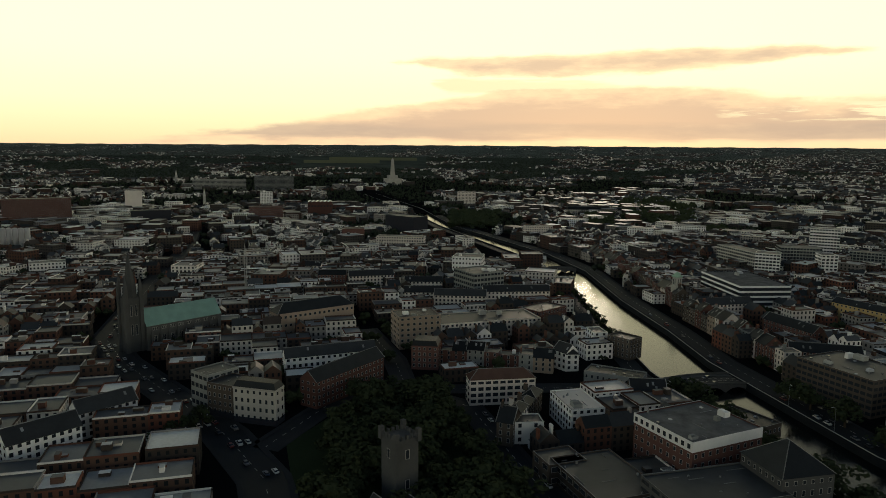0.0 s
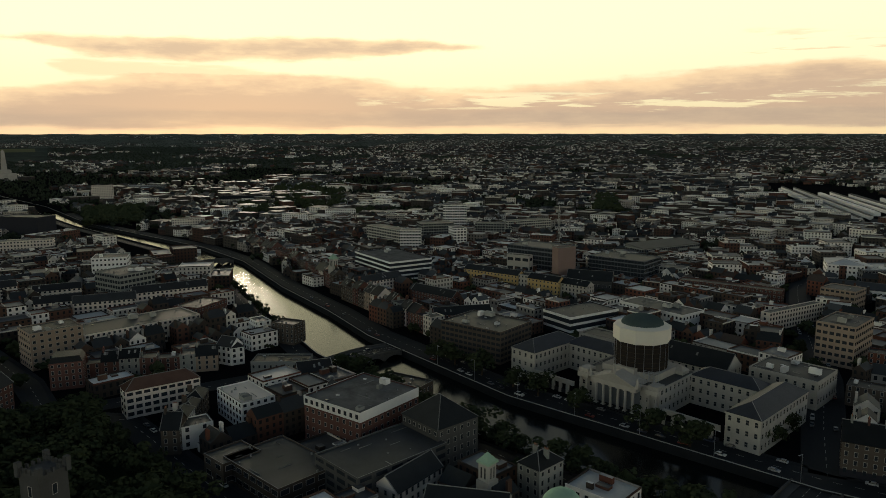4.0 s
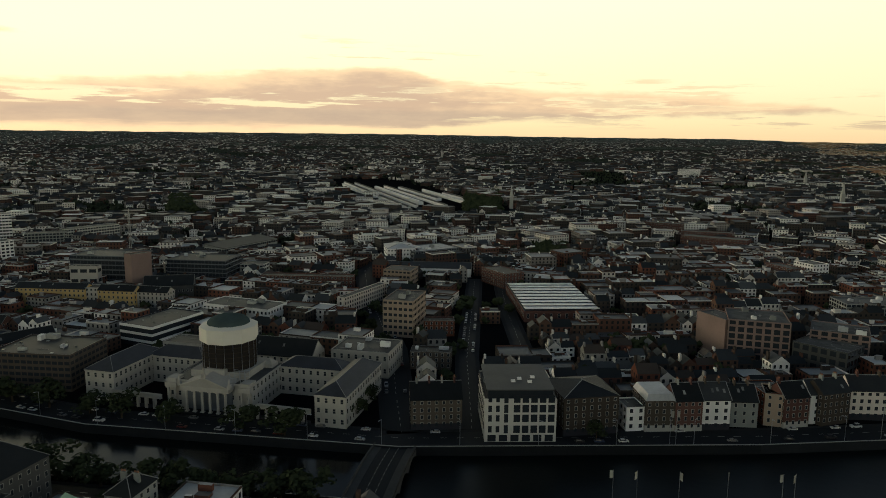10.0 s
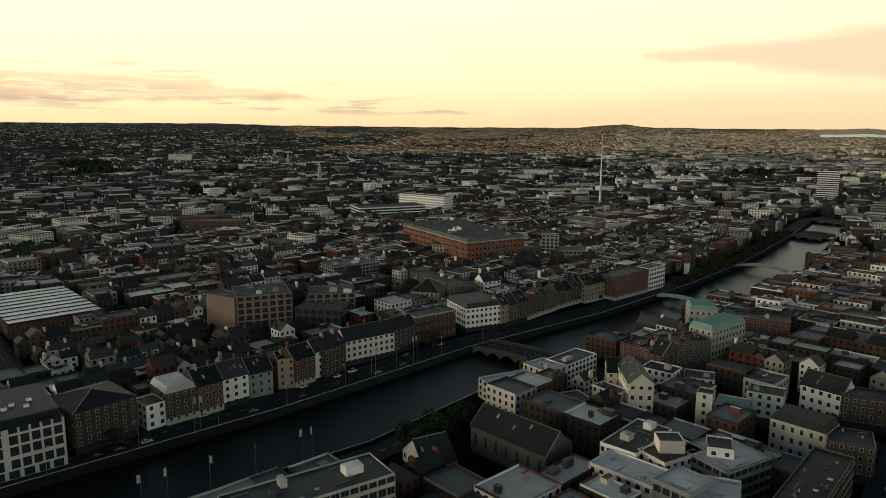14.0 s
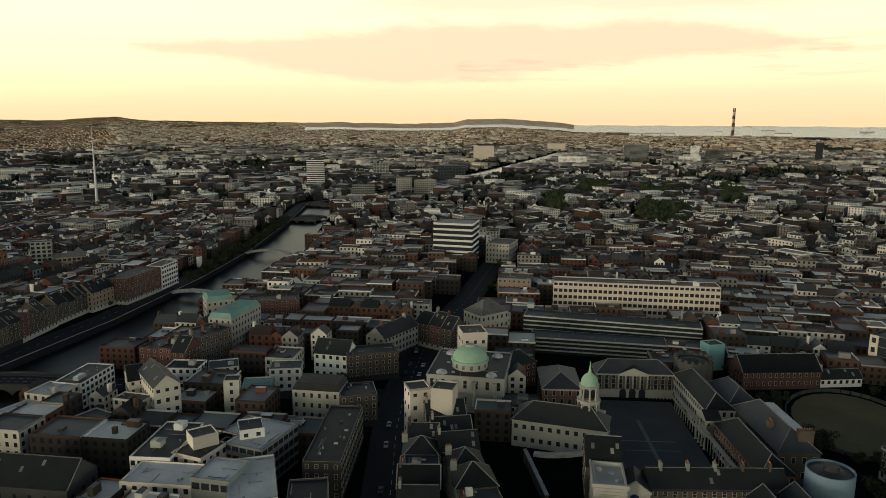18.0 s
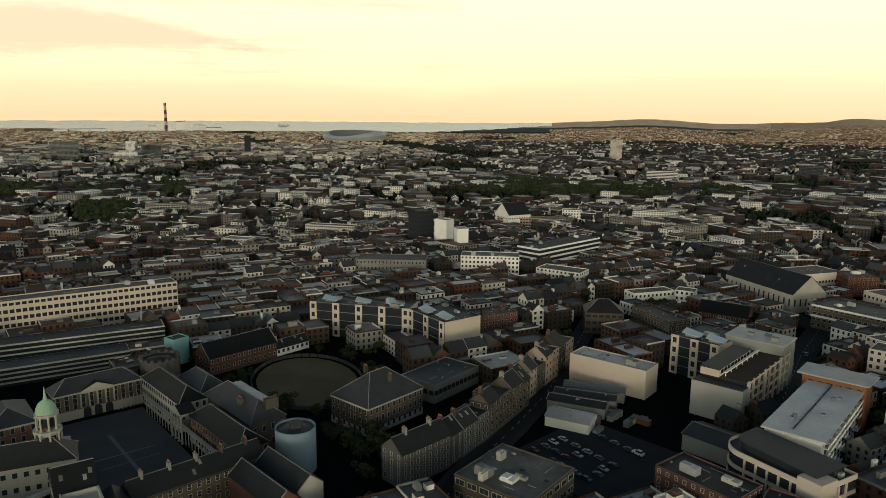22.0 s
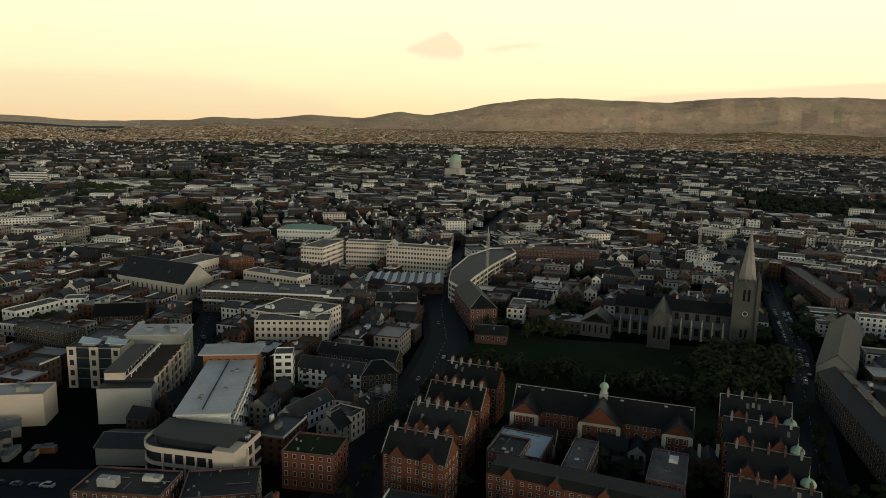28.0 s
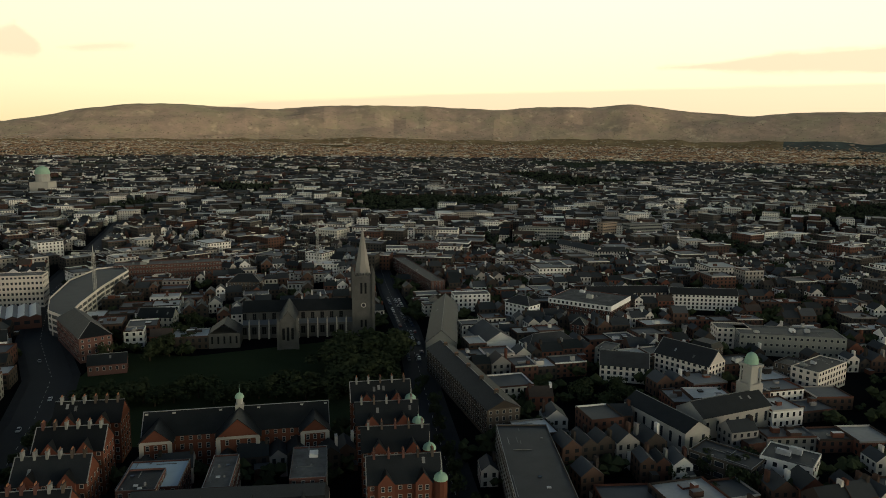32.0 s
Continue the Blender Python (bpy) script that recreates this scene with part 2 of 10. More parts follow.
    if bump:
        bp = t.nodes.new("ShaderNodeBump")
        bp.inputs["Strength"].default_value, bp.inputs["Distance"].default_value = bump, 0.3
        link(small.outputs[0], bp.inputs["Height"])
        link(bp.outputs[0], b.inputs["Normal"])
    return m


PANE = (0.02, 0.024, 0.028)
M = dict(
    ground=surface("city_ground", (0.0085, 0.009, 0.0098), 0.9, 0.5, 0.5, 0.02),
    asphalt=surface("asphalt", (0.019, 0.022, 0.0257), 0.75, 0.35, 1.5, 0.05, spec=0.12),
    paving=surface("paving", (0.0427, 0.044, 0.0459), 0.85, 0.3, 1.0, 0.1),
    grass=surface("grass", (0.030, 0.042, 0.022), 0.95, 0.4, 0.8, 0.03, bump=0.3),
    water=surface("river_water", (0.006, 0.008, 0.008), 0.15, 0.2, 0.35, 0.03, bump=0.05),
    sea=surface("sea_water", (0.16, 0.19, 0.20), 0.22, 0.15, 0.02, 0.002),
    quay=surface("granite", (0.0285, 0.031, 0.0328), 0.85, 0.35, 1.2, 0.15, spread=0.2),
    limestone=surface("pale_stone", (0.414, 0.402, 0.368), 0.85, 0.35, 1.0, 0.1, spread=0.1),
    darkstone=surface("dark_stone", (0.0926, 0.0949, 0.0937), 0.9, 0.4, 1.5, 0.15, spread=0.15),
    brick=surface("red_brick", (0.120, 0.0650, 0.0559), 0.9, 0.35, 3.0, 0.15, spread=0.3),
    brownbrick=surface("brown_brick", (0.0864, 0.0729, 0.0614), 0.9, 0.35, 3.0, 0.15, spread=0.3),
    redpaint=surface("orange_red_brick", (0.137, 0.0559, 0.0377), 0.85, 0.25, 2.5, 0.1, spread=0.15),
    yellow=surface("yellow_brick", (0.550, 0.407, 0.187), 0.85, 0.25, 2.0, 0.1, spread=0.1),
    buff=surface("buff_brick", (0.333, 0.267, 0.213), 0.85, 0.3, 2.0, 0.1, spread=0.2),
    render=surface("white_render", (0.80, 0.80, 0.78), 0.8, 0.2, 1.0, 0.12, spread=0.12),
    cream=surface("cream_render", (0.684, 0.630, 0.570), 0.8, 0.22, 1.0, 0.1, spread=0.15),
    grey=surface("grey_render", (0.247, 0.260, 0.248), 0.85, 0.3, 1.0, 0.1, spread=0.25),
    concrete=surface("concrete", (0.429, 0.436, 0.402), 0.85, 0.35, 0.8, 0.1, spread=0.2),
    slate=surface("slate", (0.0175, 0.0205, 0.0225), 0.55, 0.5, 2.5, 0.2, spread=0.4, bump=0.2, spec=0.16),
    tile=surface("brown_roof_tile", (0.095, 0.06, 0.0491), 0.8, 0.4, 2.5, 0.2, spread=0.3, bump=0.2),
    felt=surface("roofing_felt", (0.026, 0.029, 0.031), 0.6, 0.7, 1.0, 0.16, spread=0.5, spec=0.4),
    lightroof=surface("pale_roof_sheet", (0.428, 0.450, 0.471), 0.5, 0.5, 0.8, 0.1, spread=0.25, spec=0.4),
    leaded=surface("leaded_glass", (0.0076, 0.009, 0.012), 0.6, 0.3, 3.0, 0.5, spec=0.1),
    coping=surface("pale_coping", (0.24, 0.245, 0.24), 0.8, 0.5, 1.2, 0.3, spread=0.45),
    greyroof=surface("patched_grey_roof", (0.15, 0.15, 0.145), 0.85, 0.9, 0.7, 0.14),
    copper=surface("green_copper", (0.218, 0.365, 0.324), 0.65, 0.3, 1.5, 0.2),
    lead=surface("lead", (0.119, 0.138, 0.157), 0.5, 0.35, 1.5, 0.2, spec=0.4),
    glass=surface("window_glass", (0.0285, 0.0350, 0.0437), 0.08, 0.2, 1.0, 0.3),
    frame_w=surface("white_paint", (0.408, 0.402, 0.372), 0.6, 0.1, 3.0, 0.3),
    frame_d=surface("dark_frame", (0.038, 0.04, 0.0491), 0.5, 0.1, 3.0, 0.3),
    pot=surface("chimney_pot", (0.30, 0.15, 0.09), 0.85, 0.3, 3.0, 0.3),
    steel=surface("steel", (0.4275, 0.46, 0.5132), 0.35, 0.15, 2.0, 0.2, metal=0.8),
    leaf=surface("foliage", (0.041, 0.052, 0.028), 0.9, 0.3, 0.8, 0.1, spread=0.16),
    farleaf=surface("far_foliage", (0.032, 0.041, 0.028), 0.9, 0.4, 0.3, 0.02, spread=0.4),
    bark=surface("bark", (0.07, 0.055, 0.04), 0.95, 0.3, 4.0, 0.5),
    # evening sunlight on the hills is painted into this pale colour
    hill=surface("sunlit_hillside", (0.64, 0.46, 0.335), 0.95, 0.5, 0.05, 0.012),
)
# far walls again, with low sunlight put into their cream and ochre colours
SUNLITWALL = surface("sunlit_walls", (0.3, 0.3, 0.3), 0.85, 0.25, 0.8, 0.05, windows=(3.4, 3.2, PANE), palette=[
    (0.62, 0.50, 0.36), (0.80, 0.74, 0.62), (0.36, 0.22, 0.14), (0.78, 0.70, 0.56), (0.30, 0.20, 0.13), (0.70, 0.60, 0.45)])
# greyed pale palette: distance haze put into the dock walls' colour
HAZEWALL = surface("hazed_dock_walls", (0.3, 0.3, 0.3), 0.85, 0.25, 0.8, 0.05, windows=(3.4, 3.2, PANE), palette=[
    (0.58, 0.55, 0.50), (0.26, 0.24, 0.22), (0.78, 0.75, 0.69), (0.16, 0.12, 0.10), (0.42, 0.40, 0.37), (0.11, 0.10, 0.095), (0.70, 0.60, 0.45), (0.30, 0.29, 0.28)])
FARWALL = surface("far_walls", (0.3, 0.3, 0.3), 0.85, 0.25, 0.8, 0.05, windows=(3.4, 3.2, PANE), palette=[
    (0.077, 0.050, 0.042), (0.067, 0.060, 0.056), (0.800, 0.790, 0.750), (0.084, 0.077, 0.070), (0.210, 0.196, 0.182), (0.119, 0.064, 0.049), (0.800, 0.780, 0.730), (0.070, 0.060, 0.053), (0.320, 0.300, 0.275), (0.105, 0.059, 0.045),
    (0.600, 0.570, 0.520), (0.064, 0.057, 0.050), (0.780, 0.750, 0.690), (0.070, 0.063, 0.056)])
TOWNWALL = surface("town_walls", (0.3, 0.3, 0.3), 0.85, 0.3, 0.8, 0.05, windows=(3.4, 3.2, PANE), palette=[
    (0.109, 0.060, 0.047), (0.060, 0.051, 0.045), (0.280, 0.270, 0.255), (0.149, 0.067, 0.048), (0.057, 0.049, 0.044), (0.600, 0.570, 0.520), (0.090, 0.060, 0.048), (0.800, 0.780, 0.740), (0.064, 0.054, 0.047), (0.115, 0.071, 0.054)])
FARROOF = surface("far_slates", (0.03, 0.03, 0.03), 0.6, 0.4, 0.8, 0.05, spec=0.18, palette=[
    (0.020, 0.025, 0.028), (0.034, 0.040, 0.045), (0.062, 0.050, 0.043), (0.023, 0.028, 0.031), (0.046, 0.053, 0.059), (0.074, 0.082, 0.088), (0.026, 0.031, 0.034), (0.040, 0.046, 0.051)])
# warm tile tones that also carry painted sunlight
SUNLITROOF = surface("sunlit_tiles", (0.2, 0.12, 0.08), 0.75, 0.4, 0.8, 0.05, palette=[
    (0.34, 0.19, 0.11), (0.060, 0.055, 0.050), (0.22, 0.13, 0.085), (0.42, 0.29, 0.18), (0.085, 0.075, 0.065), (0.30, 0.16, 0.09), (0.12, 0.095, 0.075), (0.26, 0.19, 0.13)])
FARFLAT = surface("far_flat_roofs", (0.1, 0.1, 0.1), 0.6, 0.5, 0.8, 0.05, spec=0.5, palette=[
    (0.039, 0.044, 0.048), (0.078, 0.086, 0.091), (0.260, 0.270, 0.270), (0.650, 0.660, 0.640), (0.052, 0.057, 0.061), (0.156, 0.164, 0.169), (0.440, 0.450, 0.440), (0.065, 0.072, 0.077)])

# ---- building tools ----
class Shape:
    """Collects faces in a thing's own metres, with a material slot and wall measure for each."""

    def __init__(self):
        self.v, self.f, self.m, self.uv = [], [], [], []

    def face(self, pts, mi=0, uv=None):
        n = len(self.v)
        self.v += pts
        self.f.append(tuple(range(n, n + len(pts))))
        self.m.append(mi)
        self.uv.append(uv or [(0.0, 0.0)] * len(pts))

    def wall(self, a, b, z0, z1, mi=0):
        """An upright face from a to b; its front is on the right of the way from a to b."""
        ln = math.hypot(b[0] - a[0], b[1] - a[1])
        n = max(1, round(ln / 3.4)) * 3.4
        hh = max(1, round((z1 - z0) / 3.2)) * 3.2
        self.face([(a[0], a[1], z0), (b[0], b[1], z0), (b[0], b[1], z1), (a[0], a[1], z1)], mi, [(0, 0), (n, 0), (n, hh), (0, hh)])

    def box(self, x0, y0, z0, x1, y1, z1, mi=0, top=None, bottom=False):
        c = [(x0, y0), (x1, y0), (x1, y1), (x0, y1)]
        for i in range(4):
            self.wall(c[i], c[(i + 1) % 4], z0, z1, mi)
        self.face([(x, y, z1) for x, y in c], mi if top is None else top)
        if bottom:
            self.face([(x, y, z0) for x, y in reversed(c)], mi)

    def prism(self, pts, z0, z1, mi=0, top=None):
        for i in range(len(pts)):
            self.wall(pts[i], pts[(i + 1) % len(pts)], z0, z1, mi)
        self.face([(x, y, z1) for x, y in pts], mi if top is None else top)

    def ring(self, cx, cy, r0, z0, r1, z1, n=16, mi=0, cap=False, turn=0.0):
        a = [2 * math.pi * (i + turn) / n for i in range(n + 1)]
        for i in range(n):
            p = [(cx + r * math.cos(t), cy + r * math.sin(t), z) for r, t, z in ((r0, a[i], z0), (r0, a[i + 1], z0), (r1, a[i + 1], z1), (r1, a[i], z1))]
            self.face(p if r1 > 0.01 else p[:3], mi)
        if cap:
            self.face([(cx + r1 * math.cos(t), cy + r1 * math.sin(t), z1) for t in a[:n]], mi)

    def dome(self, cx, cy, r, z0, rise, n=20, k=6, mi=0):
        for i in range(k):
            p, q = math.pi / 2 * i / k, math.pi / 2 * (i + 1) / k
            self.ring(cx, cy, r * math.cos(p), z0 + rise * math.sin(p), r * math.cos(q), z0 + rise * math.sin(q), n, mi)

    def slab(self, quad, thick, mi=0):
        """A sloped or level plate with its top on the quad."""
        low = [(x, y, z - thick) for x, y, z in quad]
        self.face(list(quad), mi)
        self.face(low[::-1], mi)
        for i in range(len(quad)):
            j = (i + 1) % len(quad)
            self.face([low[i], low[j], quad[j], quad[i]], mi)

    def upright(self, outline, front, back, mi=0):
        """A standing plate: an outline of (x, z) between two depths."""
        a, b = [(x, front, z) for x, z in outline], [(x, back, z) for x, z in outline]
        self.face(a, mi)
        self.face(b[::-1], mi)
        for i in range(len(a)):
            j = (i + 1) % len(a)
            self.face([b[i], b[j], a[j], a[i]], mi)

    def mesh(self, name, mats):
        me = bpy.data.meshes.new(name)
        me.from_pydata(self.v, [], self.f)
        for m in mats:
            me.materials.append(m)
        if len(mats) > 1:
            me.polygons.foreach_set("material_index", self.m)
        layer = me.uv_layers.new(name="measure")
        layer.data.foreach_set("uv", [c for u in self.uv for p in u for c in p])
        return me


def put(name, shape, mats, parent=None, m=None, label="", category="", group="", kind=""):
    """Links a shape, or a mesh, as one object, under parent if there is one."""
    if isinstance(mats, str):
        mats = [mats]
    data = shape if isinstance(shape, bpy.types.Mesh) else shape.mesh(name, [M[k] for k in mats])
    ob = new(name, data)
    if parent:
        ob.parent = parent
    if m is not None:
        ob.matrix_basis = m
    return tagged(ob, label, category, group, kind)


# ---- what ground is taken: a grid of two-metre cells round the camera ----
CELL, HALF = 2.0, 1300.0
TAKEN = np.zeros((int(2 * HALF / CELL), int(2 * HALF / CELL)), bool)


def cells(pts):
    """The cells inside a polygon: index ranges and a mask."""
    p = np.array(pts, float)
    lo = np.maximum(((p.min(0) + HALF) / CELL).astype(int), 0)
    hi = np.minimum(((p.max(0) + HALF) / CELL).astype(int) + 1, TAKEN.shape[0])
    if (hi <= lo).any():
        return None
    gx, gy = np.meshgrid(np.arange(lo[0], hi[0]), np.arange(lo[1], hi[1]), indexing="ij")
    x, y = gx * CELL - HALF + CELL / 2, gy * CELL - HALF + CELL / 2
    inside = np.zeros(x.shape, bool)
    for i in range(len(p)):
        (ax, ay), (bx, by) = p[i], p[(i + 1) % len(p)]
        cross = (ay > y) != (by > y)
        with np.errstate(divide="ignore", invalid="ignore"):
            inside ^= cross & (x < (bx - ax) * (y - ay) / (by - ay) + ax)
    return slice(lo[0], hi[0]), slice(lo[1], hi[1]), inside


def take(pts):
    c = cells(pts)
    if c:
        TAKEN[c[0], c[1]] |= c[2]


def free(pts, share=0.06):
    c = cells(pts)
    if not c or not c[2].any():
        return False
    return (TAKEN[c[0], c[1]] & c[2]).sum() <= share * c[2].sum()


def corners(x, y, ang, x0, y0, x1, y1):
    c, s = math.cos(radians(ang)), math.sin(radians(ang))
    return [(x + c * u - s * v, y + s * u + c * v) for u, v in ((x0, y0), (x1, y0), (x1, y1), (x0, y1))]


def strip(pts, width):
    """The outline of a band along a line of points."""
    left, right = [], []
    for i, (x, y) in enumerate(pts):
        a, b = pts[max(i - 1, 0)], pts[min(i + 1, len(pts) - 1)]
        dx, dy = b[0] - a[0], b[1] - a[1]
        n = math.hypot(dx, dy)
        left.append((x - dy / n * width / 2, y + dx / n * width / 2))
        right.append((x + dy / n * width / 2, y - dx / n * width / 2))
    return left, right


def hill_foot(az):
    """How far off the hills begin to climb out of the suburbs."""
    return float(np.interp(az, (136, 158, 172, 195, 228), (4330, 4290, 4240, 4220, 4100)))


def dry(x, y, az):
    """Whether a field takes painted sunlight: never in the north, more and more often towards the bay."""
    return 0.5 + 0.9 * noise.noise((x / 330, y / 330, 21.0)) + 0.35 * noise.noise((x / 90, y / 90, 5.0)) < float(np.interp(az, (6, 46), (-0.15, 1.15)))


def rise(x, y):
    """Height of the land: flat in the city, rising to the skyline all round."""
    r = math.hypot(x, y)
    if r < 1500:
        return 0.0
    az = math.degrees(math.atan2(x, y)) % 360
    sky = skyline(az)
    s = min(1.0, (r - 1500) / 3300)
    base = (EYE + 4800 * math.tan(radians(min(sky, 0.1)))) * s ** 2.4
    if sky > 0.1:
        t = max(0.0, min(1.0, (r - hill_foot(az)) / (4770 - hill_foot(az))))
        fold = noise.noise((x / 260, y / 260, 1.0)) + 0.6 * noise.noise((x / 110, y / 110, 4.0))
        base += 4800 * math.tan(radians(sky - 0.1)) * (t * t * (3 - 2 * t) + 0.62 * fold * t * (1 - t) ** 0.8)
    return base


SKY = [(0, 0.05), (13, 0.0), (17, -0.15), (30, -0.3), (41, -0.33), (43, -0.12), (44.5, -0.05), (46.2, -0.28), (52, -0.38), (60, -0.38), (61, -0.3), (62, -0.38), (67, -0.42), (70, -0.28), (71, -0.05), (73.5, 0.06),
       (77.6, -0.16), (79.8, -0.42), (95, -0.34), (116, -0.32), (121, -0.24), (124.5, -0.08), (128.4, 0.14), (133.6, -0.2), (140.6, 0.02), (142.2, 0.3), (145.3, 0.18), (147.4, 0.36), (149.5, 0.62), (153.4, 0.4), (156.3, 1.0), (158.8, 0.76),
       (161.2, 1.2), (163.4, 1.7), (166.5, 2.15), (169.3, 2.3), (173.3, 2.15), (177.4, 2.03), (180.4, 2.34), (184, 2.46), (189, 2.45), (194.8, 2.22), (198.3, 2.5), (202.2, 2.48), (205.2, 2.74), (208.6, 2.24), (213.7, 1.82),
       (217, 2.1), (222, 2.1), (240, 1.0), (258, 0.05), (262, 0.05), (290, 0.2), (319, 0.24), (347, 0.2), (360, 0.05)]


def skyline(az):
    for (a, p), (b, q) in zip(SKY, SKY[1:]):
        if a <= az <= b:
            t = (az - a) / (b - a)
            return p + (q - p) * t + 0.015 * math.sin(az * 1.7) + 0.012 * math.sin(az * 4.1)
    return 0.0

# ---- river: banks run from upstream in the west to the sea in the east ----
NORTH = [(-2000, 480), (-1390, 448), (-1073, 399), (-745, 400), (-628, 381), (-493, 335), (-399, 310), (-330, 287), (-200, 263), (-60, 265), (87, 293), (208, 325), (324, 342),
         (445, 372), (557, 408), (738, 482), (900, 556), (1016, 545), (1500, 520), (2600, 540)]
SOUTH = [(-2000, 445), (-1370, 412), (-1060, 378), (-736, 365), (-582, 335), (-454, 287), (-325, 243), (-200, 219), (-60, 222), (108, 243), (222, 282), (332, 300),
         (464, 329), (570, 359), (750, 440), (908, 508), (1020, 497), (1500, 470), (2600, 480)]
WATER = -3.0


def in_river(x, y, pad=0.0):
    if not -2000 < x < 2600:
        return False
    n = np.interp(x, [p[0] for p in NORTH], [p[1] for p in NORTH])
    s = np.interp(x, [p[0] for p in SOUTH], [p[1] for p in SOUTH])
    return s - pad < y < n + pad


take(NORTH + SOUTH[::-1])


def build_ground():
    """One sheet out to the horizon, with the river's bed cut out of it."""
    g = Shape()
    n_az = 720
    rings = [1300, 1500, 1800, 2100, 2400, 2700, 3000, 3300, 3600, 3800, 3860, 3920, 4000, 4060, 4120, 4200, 4260, 4330, 4400, 4470, 4540, 4600, 4660, 4720, 4780, 4880]
    # city square, split at the banks
    xs = sorted({-1300, 1300, *[p[0] for p in NORTH + SOUTH if -1300 < p[0] < 1300]})
    ny = lambda x: float(np.interp(x, [p[0] for p in NORTH], [p[1] for p in NORTH]))
    sy = lambda x: float(np.interp(x, [p[0] for p in SOUTH], [p[1] for p in SOUTH]))
    for a, b in zip(xs, xs[1:]):
        g.face([(a, -1300, 0), (b, -1300, 0), (b, sy(b), 0), (a, sy(a), 0)])
        g.face([(a, ny(a), 0), (b, ny(b), 0), (b, 1300, 0), (a, 1300, 0)])
    def edge(az):
        s, c = math.sin(az), math.cos(az)
        return 1300 / max(abs(s), abs(c))
    for i in range(n_az):
        for k in range(len(rings) - 1):
            q = []
            for az, j in ((i, k), (i + 1, k), (i + 1, k + 1), (i, k + 1)):
                t = 2 * math.pi * az / n_az
                r = edge(t) if j == 0 else max(rings[j], edge(t) + 40 * j)
                x, y = r * math.sin(t), r * math.cos(t)
                q.append((x, y, rise(x, y) if j else 0.0))
            deg = (i + 0.5) * 360 / n_az
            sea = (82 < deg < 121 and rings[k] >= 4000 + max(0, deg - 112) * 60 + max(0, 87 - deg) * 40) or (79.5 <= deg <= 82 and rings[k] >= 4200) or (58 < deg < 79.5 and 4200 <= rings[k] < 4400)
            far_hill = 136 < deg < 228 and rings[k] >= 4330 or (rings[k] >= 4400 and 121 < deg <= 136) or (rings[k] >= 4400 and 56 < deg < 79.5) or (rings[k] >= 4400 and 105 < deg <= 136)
            # dry() picks where painted sunlight turns the ground gold
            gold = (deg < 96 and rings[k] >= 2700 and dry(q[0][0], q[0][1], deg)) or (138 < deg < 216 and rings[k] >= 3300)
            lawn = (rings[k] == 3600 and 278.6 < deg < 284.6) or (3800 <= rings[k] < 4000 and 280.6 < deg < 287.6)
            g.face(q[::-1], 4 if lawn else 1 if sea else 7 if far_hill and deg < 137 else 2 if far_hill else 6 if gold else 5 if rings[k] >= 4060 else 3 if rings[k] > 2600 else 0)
    put("ground", g, ["ground", "sea", "hill", "far_ground", "far_lawn", "hazy_fields", "sunlit_fields", "headland"], label="dark built-up city ground rising to far hills", category="ground", kind="structure")
    w = Shape()
    wx = sorted({p[0] for p in NORTH + SOUTH})
    for a, b in zip(wx, wx[1:]):
        w.face([(a, sy(a), WATER), (b, sy(b), WATER), (b, ny(b), WATER), (a, ny(a), WATER)], 1 if a > -100 else 0)
    for a in range(1300, 2600, 65):  # the tidal docks lie on the far rising land
        q = [(a, sy(a) + 4), (a + 65, sy(a + 65) + 4), (a + 65, ny(a + 65) - 4), (a, ny(a) - 4)]
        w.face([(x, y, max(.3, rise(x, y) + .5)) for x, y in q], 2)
    put("river_water", w, ["water", "ruffled", "sea"], label="dark slow river water with pale sky reflections", category="river", kind="structure")
    for nm, bank, sgn in (("quay_wall_north", NORTH, 1), ("quay_wall_south", SOUTH, -1)):
        q = Shape()
        inner, outer = strip(bank, 0.0)[0], strip(bank, 1.6)[0 if sgn > 0 else 1]
        for i in range(len(bank) - 1):
            a, b, c, d = inner[i], inner[i + 1], outer[i + 1], outer[i]
            q.slab([(*a, 1.0), (*b, 1.0), (*c, 1.0), (*d, 1.0)] if sgn < 0 else [(*d, 1.0), (*c, 1.0), (*b, 1.0), (*a, 1.0)], 5.5)
        wall_ob = put(nm, q, "quay", label="granite river wall with a low parapet", category="quay wall", kind="structure")
        q = Shape()
        inner, outer = strip(bank, 0.3)[0 if sgn > 0 else 1], strip(bank, 1.3)[0 if sgn > 0 else 1]
        for i in range(len(bank) - 1):
            a, b, c, d = inner[i], inner[i + 1], outer[i + 1], outer[i]
            q.slab([(*a, 1.18), (*b, 1.18), (*c, 1.18), (*d, 1.18)] if sgn < 0 else [(*d, 1.18), (*c, 1.18), (*b, 1.18), (*a, 1.18)], .16)
        put("coping", q, "limestone", wall_ob)


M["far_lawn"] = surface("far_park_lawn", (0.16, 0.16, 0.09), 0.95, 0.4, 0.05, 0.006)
# field colour lightened to carry the haze along the horizon
M["hazy_fields"] = surface("hazy_fields", (0.1235, 0.14, 0.1256), 0.95, 0.8, 0.05, 0.012)
# the gold tone stands for low sun on the far fields
M["sunlit_fields"] = surface("painted_sun_fields", (0.30, 0.225, 0.125), 0.95, 0.9, 0.05, 0.012)
# warm pale colour with the sun on the built-up headland painted in
M["headland"] = surface("sunlit_built_up_headland", (0.80, 0.60, 0.43), 0.95, 0.6, 0.06, 0.02)
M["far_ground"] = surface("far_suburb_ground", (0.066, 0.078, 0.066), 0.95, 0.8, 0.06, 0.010)
